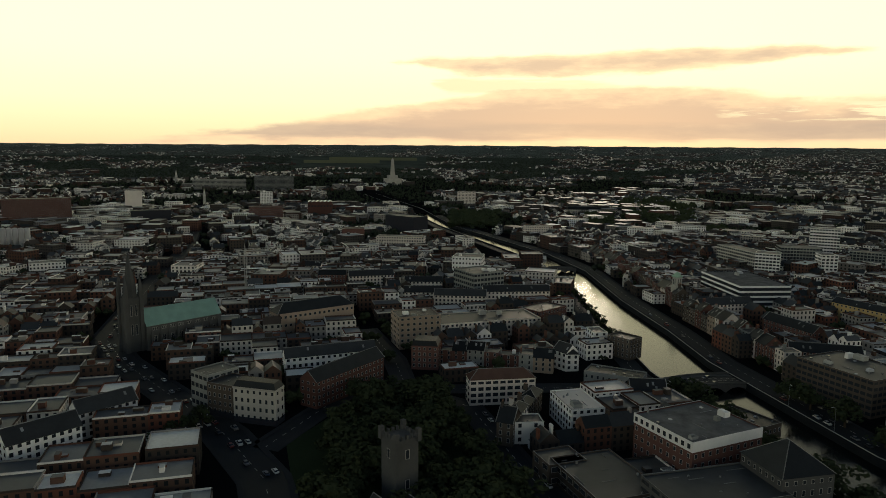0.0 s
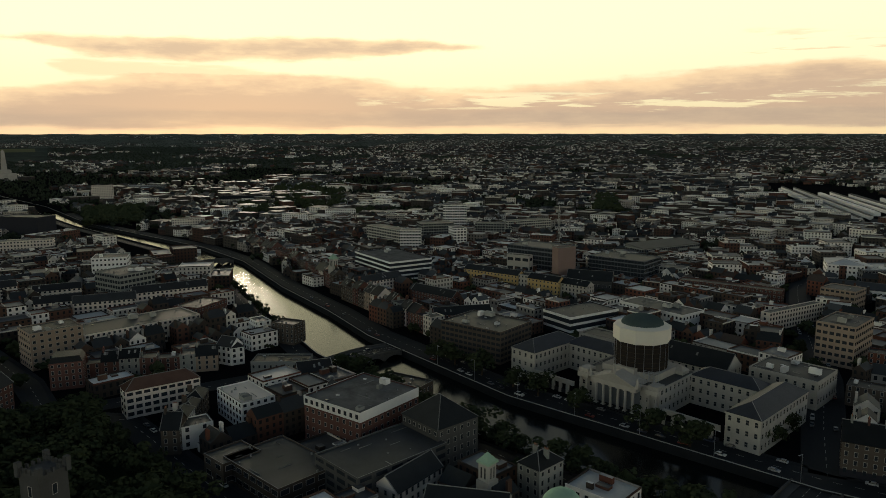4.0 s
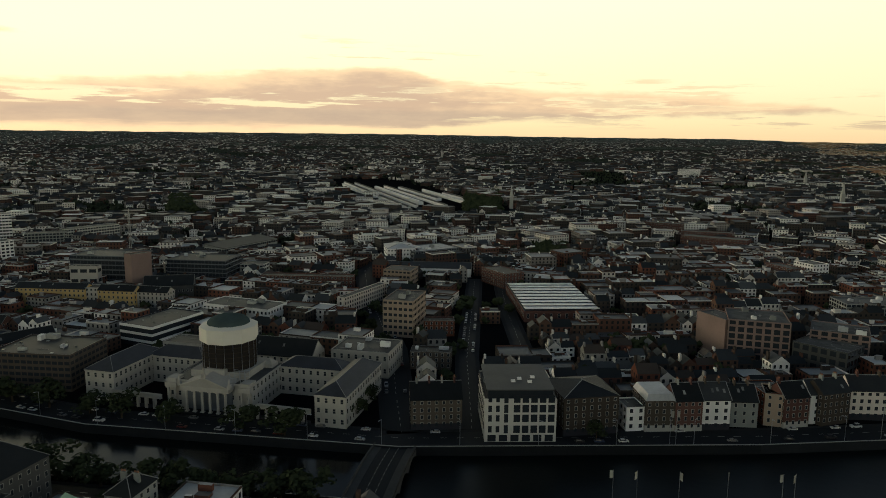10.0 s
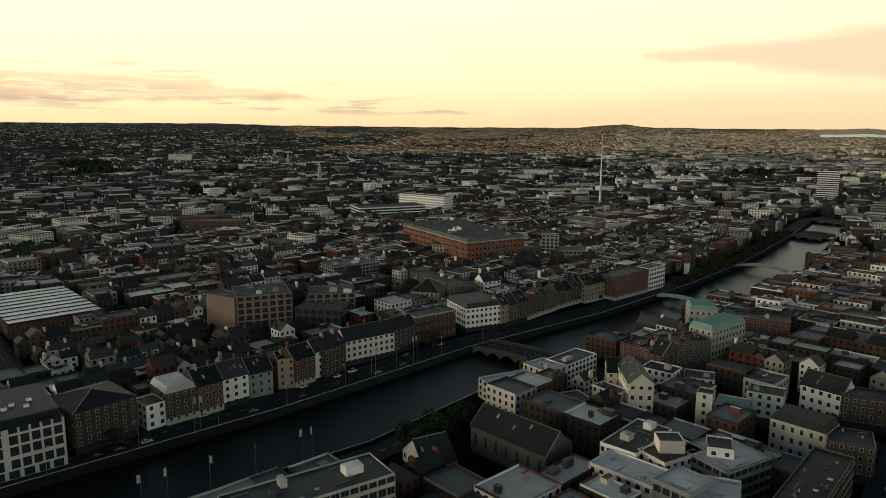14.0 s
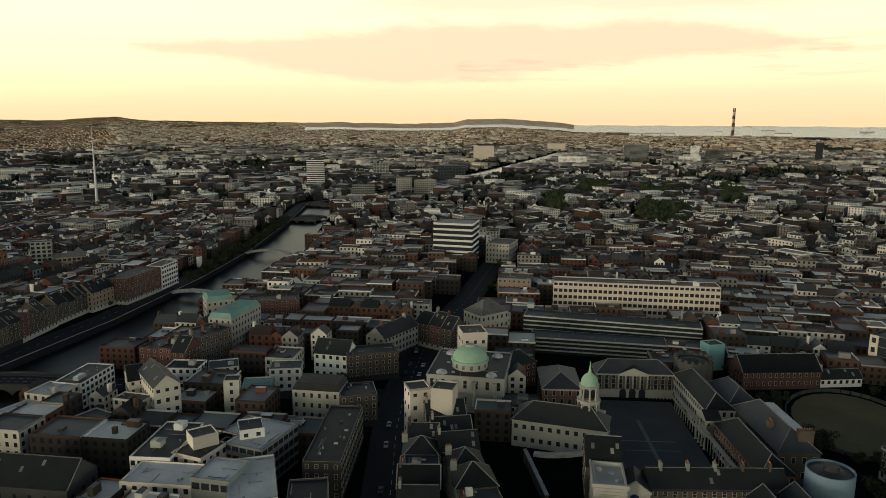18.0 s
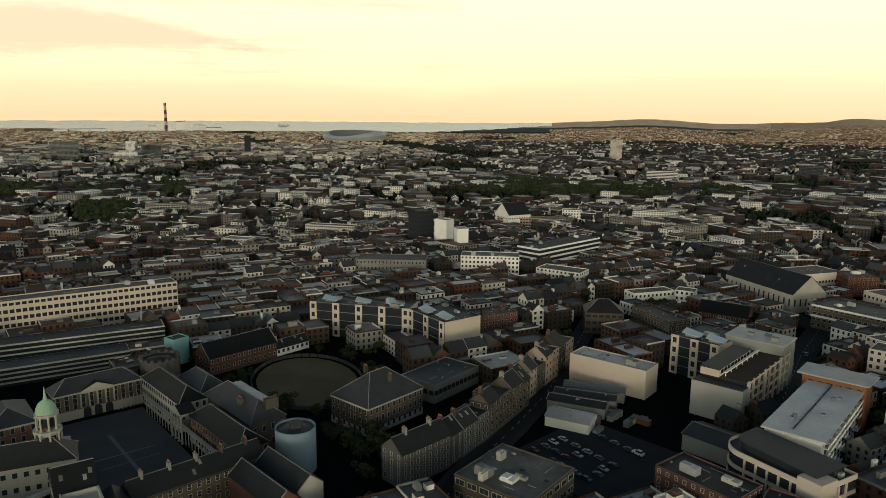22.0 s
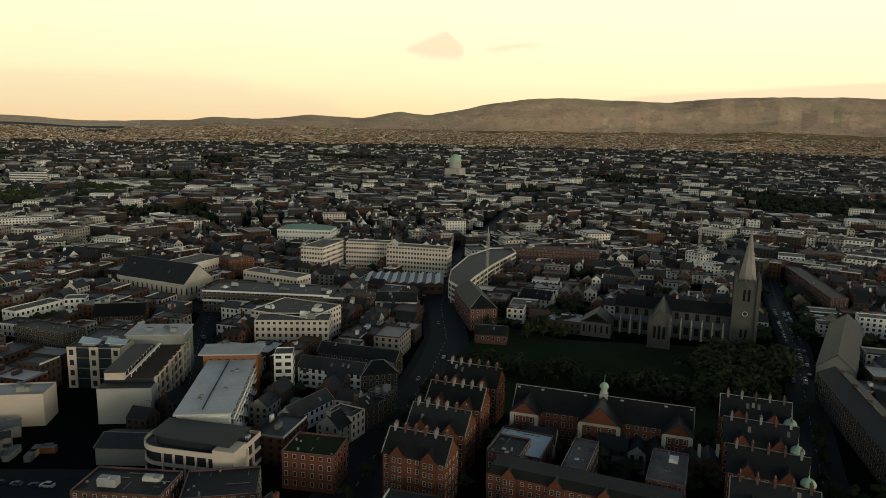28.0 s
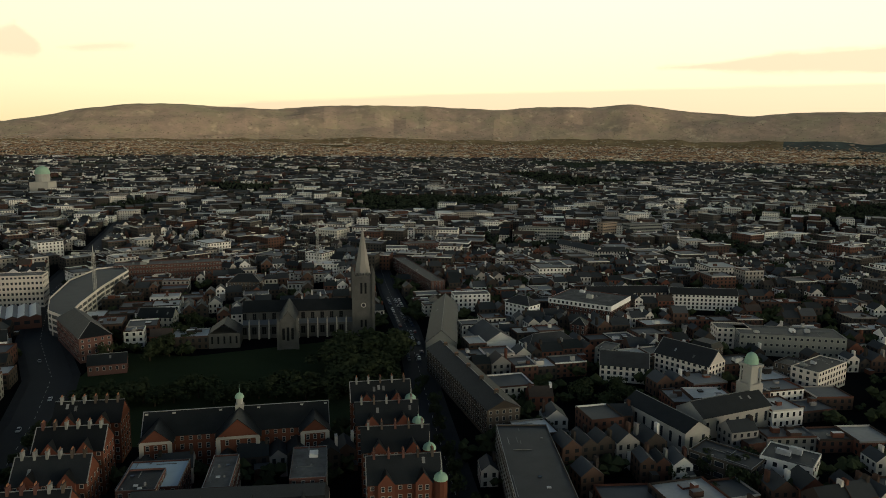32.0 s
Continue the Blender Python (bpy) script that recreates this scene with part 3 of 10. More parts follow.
M["ruffled"] = surface("ruffled_river_water", (0.006, 0.009, 0.0091), 0.30, 0.2, 0.35, 0.03, bump=0.12)
M["water"].node_tree.nodes["Principled BSDF"].inputs["IOR"].default_value = 1.24
M["ruffled"].node_tree.nodes["Principled BSDF"].inputs["IOR"].default_value = 1.16


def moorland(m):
    """Heather, grass fields and dark plantations in ragged patches over a hill, with sunlight painted into their
    colours.
    """
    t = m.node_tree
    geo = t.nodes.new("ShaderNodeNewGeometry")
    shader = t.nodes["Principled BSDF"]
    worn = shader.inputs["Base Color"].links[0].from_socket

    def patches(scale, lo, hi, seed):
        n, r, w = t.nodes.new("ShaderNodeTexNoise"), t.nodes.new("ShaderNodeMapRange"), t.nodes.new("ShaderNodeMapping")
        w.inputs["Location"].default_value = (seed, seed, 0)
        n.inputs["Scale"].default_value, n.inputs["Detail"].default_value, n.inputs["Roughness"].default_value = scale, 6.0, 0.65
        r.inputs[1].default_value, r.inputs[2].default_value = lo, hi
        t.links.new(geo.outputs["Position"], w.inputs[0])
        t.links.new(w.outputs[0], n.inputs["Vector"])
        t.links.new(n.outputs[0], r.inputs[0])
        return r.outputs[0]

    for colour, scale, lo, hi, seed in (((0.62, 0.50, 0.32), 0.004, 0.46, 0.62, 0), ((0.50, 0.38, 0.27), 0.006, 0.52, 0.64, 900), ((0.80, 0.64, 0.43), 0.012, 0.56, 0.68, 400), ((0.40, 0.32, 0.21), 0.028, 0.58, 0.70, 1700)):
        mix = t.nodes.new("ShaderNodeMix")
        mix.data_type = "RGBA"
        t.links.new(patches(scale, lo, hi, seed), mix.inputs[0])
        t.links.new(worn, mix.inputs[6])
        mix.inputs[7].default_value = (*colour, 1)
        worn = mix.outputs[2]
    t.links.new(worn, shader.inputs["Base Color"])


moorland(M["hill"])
build_ground()


def road(name, pts, width, label, marks=True, foot=2.5):
    left, right = strip(pts, width)
    take(left + right[::-1])
    s = Shape()
    for i in range(len(pts) - 1):
        s.face([(*right[i], 0.05), (*right[i + 1], 0.05), (*left[i + 1], 0.05), (*left[i], 0.05)])
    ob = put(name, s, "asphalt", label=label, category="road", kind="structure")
    for side, line in (("a", left), ("b", right)):
        o = strip(pts, width + 2 * foot)[0 if side == "a" else 1]
        take(line + o[::-1])
        k = Shape()
        for i in range(len(pts) - 1):
            q = [(*line[i], 0.17), (*line[i + 1], 0.17), (*o[i + 1], 0.17), (*o[i], 0.17)]
            k.slab(q if side == "b" else q[::-1], 0.17)
        put("pavement", k, "paving", label="grey paved footway with a kerb beside the carriageway", category="pavement", kind="structure")
    if marks and len(pts) > 1:
        d = Shape()
        for (ax, ay), (bx, by) in zip(pts, pts[1:]):
            ln = math.hypot(bx - ax, by - ay)
            ux, uy = (bx - ax) / ln, (by - ay) / ln
            for k in range(int(ln / 7)):
                x, y = ax + ux * (k * 7 + 1), ay + uy * (k * 7 + 1)
                d.face([(x - uy * .1, y + ux * .1, 0.056), (x + uy * .1, y - ux * .1, 0.056), (x + ux * 3 + uy * .1, y + uy * 3 - ux * .1, 0.056), (x + ux * 3 - uy * .1, y + uy * 3 + ux * .1, 0.056)])
        put("lane_marking", d, "concrete", parent=ob, kind="stuff")
    return ob


def park(name, pts, label, mat="grass"):
    take(pts)
    s = Shape()
    s.face([(x, y, 0.06) for x, y in pts])
    return put(name, s, mat, label=label, category="lawn", kind="structure")

# ---- buildings ----
WINDOW_MESH = {}


def window_mesh(w, h, frame, style):
    """One window: a frame that stands proud of the wall, a deeper-set pane and glazing bars."""
    key = (round(w, 1), round(h, 1), frame, style)
    if key not in WINDOW_MESH:
        s, t, e = Shape(), 0.12, 0.10
        a, b = w / 2, h / 2
        o = [(-a - t, -b - t), (a + t, -b - t), (a + t, b + t), (-a - t, b + t)]
        i = [(-a, -b), (a, -b), (a, b), (-a, b)]
        for k in range(4):
            l = (k + 1) % 4
            s.face([(o[k][0], -e, o[k][1]), (o[l][0], -e, o[l][1]), (i[l][0], -e, i[l][1]), (i[k][0], -e, i[k][1])])
            s.face([(o[k][0], 0, o[k][1]), (o[l][0], 0, o[l][1]), (o[l][0], -e, o[l][1]), (o[k][0], -e, o[k][1])])
            s.face([(i[k][0], -e, i[k][1]), (i[l][0], -e, i[l][1]), (i[l][0], -0.02, i[l][1]), (i[k][0], -0.02, i[k][1])])
        s.face([(x, -0.02, z) for x, z in i], 1)
        if style == "sash":
            s.face([(-a, -0.05, -0.05), (a, -0.05, -0.05), (a, -0.05, 0.05), (-a, -0.05, 0.05)])
        if style == "cross" or style == "wide":
            for k in range(1, 2 if style == "cross" else max(2, int(w / 1.3))):
                x = -a + k * w / (2 if style == "cross" else max(2, int(w / 1.3)))
                s.face([(x - 0.05, -0.05, -b), (x + 0.05, -0.05, -b), (x + 0.05, -0.05, b), (x - 0.05, -0.05, b)])
        WINDOW_MESH[key] = s.mesh("window", [M[frame], M["leaded" if frame == "cathstone" else "glass"]])
    return WINDOW_MESH[key]


def glazing(root, w, d, h, floors, bay, ww, wh, frame, style, ground, single, sides=True, skip=0):
    """Windows on the front and the two ends: one object each on the walls that face the open view, joined where they are too small or turned away."""
    fh = (h - ground) / max(floors, 1)
    joined_spots = []
    m = root.matrix_basis
    eye = m.inverted() @ Vector((0, 0, 0))
    for length, place, seen in ((w, lambda u: (u, 0.0, 0), eye.y < 0), (d, lambda u: (w, u, 90), eye.x > w), (d, lambda u: (0.0, d - u, -90), eye.x < 0)):
        n = max(1, int((length - 0.6) / bay))
        step = length / n
        for f in range(skip, floors):
            hh = wh if f < floors - 1 or floors < 4 else wh * 0.75
            for k in range(n):
                spot = (*place((k + 0.5) * step), ground + (f + 0.5) * fh + 0.05, hh)
                if single and seen:
                    x, y, a, z, hh = spot
                    put("window", window_mesh(ww, hh, frame, style), [], root, pose(x, y, z, 0, 0, a))
                else:
                    joined_spots.append(spot)
        if not sides:
            break
    if joined_spots:
        s = Shape()
        for x, y, a, z, hh in joined_spots:
            c, q = math.cos(radians(a)), math.sin(radians(a))
            for grow, out_, mi in ((0.14, 0.05, 0), (0.0, 0.09, 1)):
                p, r = ww / 2 + grow, hh / 2 + grow
                s.face([(x + c * u + q * out_, y + q * u - c * out_, z + v) for u, v in ((-p, -r), (p, -r), (p, r), (-p, r))], mi)
        put("small_glazing", s, [frame, "glass"], root, kind="stuff")


def chimney(root, x, y, z, along=0, size=(2.0, 0.8, 1.8), wall="brownbrick", pots=4):
    lx, ly = (size[0], size[1]) if not along else (size[1], size[0])
    s = Shape()
    s.box(-lx / 2, -ly / 2, -1.4, lx / 2, ly / 2, size[2])
    s.box(-lx / 2 - .08, -ly / 2 - .08, size[2] - .25, lx / 2 + .08, ly / 2 + .08, size[2] + 0.02)
    p = s
    for k in range(pots):
        o = (k + 0.5) / pots - 0.5
        px, py = (o * lx * 0.9, 0) if not along else (0, o * ly * 0.9)
        p.ring(px, py, 0.16, size[2], 0.13, size[2] + 0.7, 6, 1, True)
    return put("chimney", s, [wall, "pot"], root, pose(x, y, z))


def roof_parts(root, w, d, h, roof, roofm, wall, rng, pitch=0.42, plant=0, light=0):
    """Roof over a w by d block whose walls end at h."""
    s = Shape()
    o = 0.35

    def cap(p, q, t=.17):
        """A pale ridge or hip capping from p to q."""
        dx, dy = q[0] - p[0], q[1] - p[1]
        ln = math.hypot(dx, dy) or 1
        ex, ey = -dy / ln * t, dx / ln * t
        s.slab([(p[0] - ex, p[1] - ey, p[2] + .12), (q[0] - ex, q[1] - ey, q[2] + .12), (q[0] + ex, q[1] + ey, q[2] + .12), (p[0] + ex, p[1] + ey, p[2] + .12)], .2, 1)

    if roof == "flat":
        s.box(0.32, 0.32, h - 1.0, w - 0.32, d - 0.32, h - 0.55)
        zr = h - .55
        for k in range(min(9, int(w * d / 45))):  # upstands, vents, pipes and felt laps
            px, py = rng.uniform(.8, w - 1.6), rng.uniform(.8, d - 1.6)
            kind = rng.random()
            if kind < .45:
                s.box(px, py, zr, px + rng.uniform(.4, .8), py + rng.uniform(.4, .8), zr + rng.uniform(.3, 1.1), 1)
            elif kind < .75:
                ln = rng.uniform(2, max(2.2, min(9, w - px - .6)))
                if px + ln < w - .5:
                    s.box(px, py, zr + .05, px + ln, py + .16, zr + .25, 1, bottom=True)
            else:
                ln = rng.uniform(2, max(2.2, min(8, d - py - .6)))
                if py + ln < d - .5:
                    s.box(px, py, zr, px + .25, py + ln, zr + .12, 1)
        ob = put("roof", s, [roofm, "coping"], root)
    elif roof in ("gable", "gabley"):
        if roof == "gable":
            r = d / 2 * pitch * 2
            a = [(-o, -o, h - o * r / (d / 2)), (w + o, -o, h - o * r / (d / 2)), (w + o, d / 2, h + r), (-o, d / 2, h + r)]
            b = [(w + o, d + o, h - o * r / (d / 2)), (-o, d + o, h - o * r / (d / 2)), (-o, d / 2, h + r), (w + o, d / 2, h + r)]
        else:
            r = w / 2 * pitch * 2
            a = [(-o, d + o, h - o * r / (w / 2)), (-o, -o, h - o * r / (w / 2)), (w / 2, -o, h + r), (w / 2, d + o, h + r)]
            b = [(w + o, -o, h - o * r / (w / 2)), (w + o, d + o, h - o * r / (w / 2)), (w / 2, d + o, h + r), (w / 2, -o, h + r)]
        s.slab(a, 0.22)
        s.slab(b, 0.22)
        cap(a[2], a[3])
        if rng.random() < .6:
            for e0, e1 in ((a[0], a[3]), (a[1], a[2])) if roof == "gable" else ((a[1], a[2]), (b[0], b[3])):
                cap(e0, e1, .15)
        for k in range(rng.choice([0, 0, 1, 2, 3])):  # flush roof lights
            u, v = rng.uniform(.12, .85), rng.uniform(.25, .7)
            for q4 in (a,):
                mix = lambda i, j: tuple((q4[0][n] * (1 - i) + q4[1][n] * i) * (1 - j) + (q4[3][n] * (1 - i) + q4[2][n] * i) * j + (.06 if n == 2 else 0) for n in range(3))
                du, dv = 1.0 / max(3, w if roof == "gable" else d), 1.4 / max(4, d / 2 if roof == "gable" else w / 2)
                s.slab([mix(u, v), mix(u + du, v), mix(u + du, v + dv), mix(u, v + dv)], .1, 1)
        ob = put("roof", s, [roofm, "coping"], root)
    elif roof == "hip":
        r = min(w, d) / 2 * pitch * 2
        i = min(w, d) / 2
        e = [(-o, -o, h), (w + o, -o, h), (w + o, d + o, h), (-o, d + o, h)]
        if w >= d:
            p, q = (i, d / 2, h + r), (w - i, d / 2, h + r)
            fs = [[e[0], e[1], q, p], [e[1], e[2], q], [e[2], e[3], p, q], [e[3], e[0], p]]
        else:
            p, q = (w / 2, i, h + r), (w / 2, d - i, h + r)
            fs = [[e[0], e[1], p], [e[1], e[2], q, p], [e[2], e[3], q], [e[3], e[0], p, q]]
        for f in fs:
            s.face(f)
        s.face(e[::-1])
        cap(p, q)
        for k, t in ((0, p), (3, p), (1, q), (2, q)) if w >= d else ((0, p), (1, p), (2, q), (3, q)):
            cap(e[k], t, .14)
        ob = put("roof", s, [roofm, "coping"], root)
    elif roof == "mansard":
        i, r = 1.3, 2.8
        e = [(0, 0, h), (w, 0, h), (w, d, h), (0, d, h)]
        t = [(i, i, h + r), (w - i, i, h + r), (w - i, d - i, h + r), (i, d - i, h + r)]
        for k in range(4):
            l = (k + 1) % 4
            s.face([e[k], e[l], t[l], t[k]])
        s.face(t)
        ob = put("roof", s, roofm, root)
    elif roof == "saw":
        n = max(2, int(w / 6.5))
        for k in range(n):
            x0, x1 = k * w / n, (k + 1) * w / n
            m = x0 + (x1 - x0) * .6
            s, g = Shape(), Shape()
            s.slab([(x0, 0, h), (m, 0, h + 1.6), (m, d, h + 1.6), (x0, d, h)], .25)
            g.slab([(m, 0, h + 1.5), (x1, 0, h), (x1, d, h), (m, d, h + 1.5)], .2)
            ob = put("roof_bay", s, roofm, root)
            put("roof_glazing", g, "lead", root)
    elif roof == "lean":
        s.slab([(-o, -o, h), (w + o, -o, h), (w + o, d + o, h + d * 0.12), (-o, d + o, h + d * 0.12)], 0.3)
        ob = put("roof", s, roofm, root)
    top = h - 0.55 if roof == "flat" else h + 2.8 if roof == "mansard" else None
    if top is not None:
        for k in range(plant):
            pw, pd, ph = rng.uniform(1.5, min(6, w * .3)), rng.uniform(1.5, min(5, d * .3)), rng.uniform(1.0, 2.8)
            px, py = rng.uniform(1.5, max(1.6, w - pw - 1.5)), rng.uniform(1.5, max(1.6, d - pd - 1.5))
            b = Shape()
            b.box(px, py, top, px + pw, py + pd, top + ph)
            b.box(px + .2, py + .2, top + ph, px + pw * .6, py + pd * .7, top + ph + .4)
            put("plant_room", b, rng.choice(["grey", "lightroof", "concrete", "render"]), root)
        for k in range(light):
            px, py = rng.uniform(1, max(1.1, w - 3)), rng.uniform(1, max(1.1, d - 3))
            b = Shape()
            b.box(px, py, top, px + 1.4, py + 1.0, top + 0.35)
            put("skylight", b, "glass" if k % 2 else "lightroof", root)
    return ob


def block(x, y, ang, w, d, h, roof="flat", wall="brick", roofm="slate", floors=3, bay=2.8, ww=1.1, wh=1.7, frame="frame_w", style="sash", ground=0.6, single=True,
          chim=0, plant=0, light=0, name="building", label="", category="building", group="", pitch=0.42, seed=0, base=None, band=None, sides=True, skip=0, claim=True, z=0.0):
    """A building with its front-left foot at x, y, its front running w metres along ang and its depth d behind that."""
    rng = random.Random(seed * 131 + int(x * 7) + int(y * 13))
    s = Shape()
    if roof == "flat":
        c = [(0, 0), (w, 0), (w, d), (0, d)]
        i = [(.3, .3), (w - .3, .3), (w - .3, d - .3), (.3, d - .3)]
        for k in range(4):
            l = (k + 1) % 4
            s.wall(c[k], c[l], 0, h)
            s.face([(*c[k], h), (*c[l], h), (*i[l], h), (*i[k], h)], 1)
            s.wall(i[l], i[k], h - 1, h)
    else:
        s.box(0, 0, 0, w, d, h)
        if roof == "gable":
            for gx in (0, w):
                s.face([(gx, 0, h), (gx, d, h), (gx, d / 2, h + d * pitch - 0.1)])
        elif roof == "gabley":
            for gy in (0, d):
                s.face([(0, gy, h), (w, gy, h), (w / 2, gy, h + w * pitch - 0.1)])
        elif roof == "lean":
            s.face([(0, d, h), (w, d, h), (w, d, h + d * .12 - .3), (0, d, h + d * .12 - .3)])
            for gx in (0, w):
                s.face([(gx, 0, h - .3), (gx, d, h - .3), (gx, d, h + d * .12 - .3)])
    root = put(name, s, [wall, "coping"], m=pose(x, y, z, 0, 0, ang), label=label, category=category, group=group)
    roof_parts(root, w, d, h, roof, roofm, wall, rng, pitch, plant, light)
    if band:  # a projecting string course or cornice at the wall head
        b = Shape()
        for u0, v0, u1, v1 in ((-.25, -.25, w + .25, 0), (-.25, 0, 0, d), (w, 0, w + .25, d)):
            b.box(u0, v0, h - .75, u1, v1, h - .05, bottom=True)
        put("cornice", b, band, root)
    if base:  # shopfront or plinth storey
        b = Shape()
        b.box(-.08, -.08, 0, w + .08, 0, max(ground, 3.2) - .3)
        b.box(-.08, 0, 0, 0, d, max(ground, 3.2) - .3)
        b.box(w, 0, 0, w + .08, d, max(ground, 3.2) - .3)
        put("ground_storey", b, base, root)
    if floors:
        glazing(root, w, d, h, floors, bay, ww, wh, frame, style, ground, single, sides, skip)
    for k in range(chim):
        u = (k + 0.5) / chim if chim > 1 else 0.02
        if roof in ("gable", "flat", "mansard"):
            chimney(root, max(.6, min(w - .6, u * w)), d / 2, h + (d * pitch if roof == "gable" else 0.3), 1, wall=rng.choice(["brownbrick", "brick", "grey"]))
        else:
            chimney(root, w / 2 if roof == "gabley" else max(.6, u * w), max(.6, u * d) if roof == "gabley" else d / 2, h + min(w, d) * pitch * .8, 0, wall=wall)
    if claim:
        take(corners(x, y, ang, -1, -1, w + 1, d + 1))
    return root


# ---- trees ----
TREE_MESH = {}


def tree_parts(kind):
    """A bare tapered trunk with limbs, and a crown of several hundred loose leaf clumps."""
    if kind in TREE_MESH:
        return TREE_MESH[kind]
    rng = random.Random(50 + kind)
    t = Shape()
    t.ring(0, 0, 0.34, 0, 0.2, 4.2, 7)
    for k in range(5):
        a = rng.uniform(0, 6.28)
        e = (1.9 * math.cos(a), 1.9 * math.sin(a), rng.uniform(5.5, 7.5))
        p, q = (math.cos(a + 1.57) * .1, math.sin(a + 1.57) * .1), 3.2 + .2 * k
        t.face([(p[0], p[1], q), (-p[0], -p[1], q), (e[0] - p[0] * .4, e[1] - p[1] * .4, e[2]), (e[0] + p[0] * .4, e[1] + p[1] * .4, e[2])])
        t.face([(0, 0, q - .12), (0, 0, q + .12), (e[0], e[1], e[2] + .05), (e[0], e[1], e[2] - .05)])
    c = Shape()
    lobes = [(rng.gauss(0, 1.6), rng.gauss(0, 1.6), rng.uniform(3.0, 8.3), rng.uniform(1.3, 2.1)) for _ in range(14)]
    for lx, ly, lz, lr in lobes:
        for _ in range(42):
            u = Vector((rng.gauss(0, 1), rng.gauss(0, 1), rng.gauss(0.15, 1))).normalized() * lr * rng.uniform(.72, 1.08)
            p = Vector((lx, ly, lz)) + u
            n = (u.normalized() + Vector((rng.uniform(-.6, .6), rng.uniform(-.6, .6), rng.uniform(-.3, .7)))).normalized()
            s = n.orthogonal().normalized() * rng.uniform(.34, .66)
            w = n.cross(s).normalized() * rng.uniform(.3, .6)
            c.face([tuple(p - s - w * .4), tuple(p + s * .3 - w), tuple(p + s + w * .3), tuple(p - s * .2 + w)])
    TREE_MESH[kind] = (t.mesh("trunk", [M["bark"]]), c.mesh("crown", [M["leaf"]]))
    return TREE_MESH[kind]


def tree(x, y, high=10.0, wide=1.0, kind=0, label="leafy street tree with a full uneven green crown", group="street trees", z=0.0):
    trunk, crown = tree_parts(kind % 5)
    k = high / 10.0
    m = pose(x, y, z, 0, 0, (x * 37 + y * 17) % 360) @ Matrix.Diagonal((k * wide, k * wide, k, 1))
    ob = put("tree", trunk, [], m=m, label=label, category="tree", group=group)
    put("crown", crown, [], ob)
    return ob


def car_meshes():
    b, g, w = Shape(), Shape(), Shape()
    prof = [(-2.1, .35), (2.1, .35), (2.12, .75), (1.95, .9), (1.0, .95), (-1.8, 1.0), (-2.1, .85)]
    for sy in (-1, 1):
        f = [(u, sy * .85, v) for u, v in prof]
        b.face(f if sy < 0 else f[::-1])
    for k in range(len(prof)):
        p, q = prof[k], prof[(k + 1) % len(prof)]
        b.face([(p[0], .85, p[1]), (q[0], .85, q[1]), (q[0], -.85, q[1]), (p[0], -.85, p[1])][::-1])
    low, top = [(-1.75, -.8), (1.05, -.8), (1.05, .8), (-1.75, .8)], [(-1.35, -.65), (.35, -.65), (.35, .65), (-1.35, .65)]
    for k in range(4):
        l = (k + 1) % 4
        g.face([(*low[k], .96), (*low[l], .96), (*top[l], 1.43), (*top[k], 1.43)])
    b.face([(*p, 1.44) for p in top])
    for k in range(12):
        a, c = 2 * math.pi * k / 12, 2 * math.pi * (k + 1) / 12
        w.face([(.32 * math.cos(a), -.1, .32 * math.sin(a)), (.32 * math.cos(c), -.1, .32 * math.sin(c)), (.32 * math.cos(c), .1, .32 * math.sin(c)), (.32 * math.cos(a), .1, .32 * math.sin(a))])
    for sy in (-.1, .1):
        w.face([(.32 * math.cos(2 * math.pi * k / 12), sy, .32 * math.sin(2 * math.pi * k / 12)) for k in range(12)])
    return b, g, w


CAR = {}
CAR_TONES = {"white": (0.6, 0.6, 0.58), "silver": (0.35, 0.36, 0.37), "black": (0.02, 0.02, 0.022), "dark blue": (0.03, 0.045, 0.09), "dark red": (0.14, 0.025, 0.02), "grey": (0.12, 0.12, 0.125)}


def car(x, y, ang, tone="white", where="parked along the kerb", van=False):
    if not CAR:
        b, g, w = car_meshes()
        CAR["glass"] = g.mesh("cabin_glass", [M["glass"]])
        for u in (-1.3, 1.3):
            for v in (-.78, .78):
                for f in w.f:
                    b.face([(w.v[i][0] + u, w.v[i][1] + v, w.v[i][2] + .32) for i in f], 1)
        for t, c in CAR_TONES.items():
            CAR[t] = b.mesh("car_body", [surface(t + "_car_paint", c, 0.3, 0.05), M["frame_d"]])
    ob = put("van" if van else "car", CAR[tone], [], m=pose(x, y, 0.06, 0, 0, ang) @ Matrix.Diagonal((1.15 if van else 1, 1.1 if van else 1, 1.5 if van else 1, 1)), label=f"{tone} {'van' if van else 'car'} {where}",
             category="van" if van else "car", group="vehicles")
    put("cabin_glass", CAR["glass"], [], ob)
    return ob

# ---- streets, squares and parks ----
def along(bank, x0, x1, off):
    """A line beside a bank, off metres away from the water."""
    xs = [x0] + [p[0] for p in bank if x0 < p[0] < x1] + [x1]
    return [(x, float(np.interp(x, [p[0] for p in bank], [p[1] for p in bank])) + off) for x in xs]


road("quay_road_north", along(NORTH, -1250, 960, 11), 13, "dark asphalt quay road with parked cars beside the river", foot=1.8)
road("quay_road_south", along(SOUTH, -1250, 150, -9), 9, "dark asphalt quay road beside the river wall", foot=1.6)
road("high_street", [(-60, 22), (-200, 22), (-262, 22), (-310, 10), (-371, -14), (-440, -42), (-496, -56), (-700, -36), (-918, -8), (-1150, 4)], 16, "wide main street with cars running uphill")
road("bridge_street", [(-290, 24), (-345, 70), (-342, 103), (-395, 111), (-470, 112)], 10, "side street beside the church park")
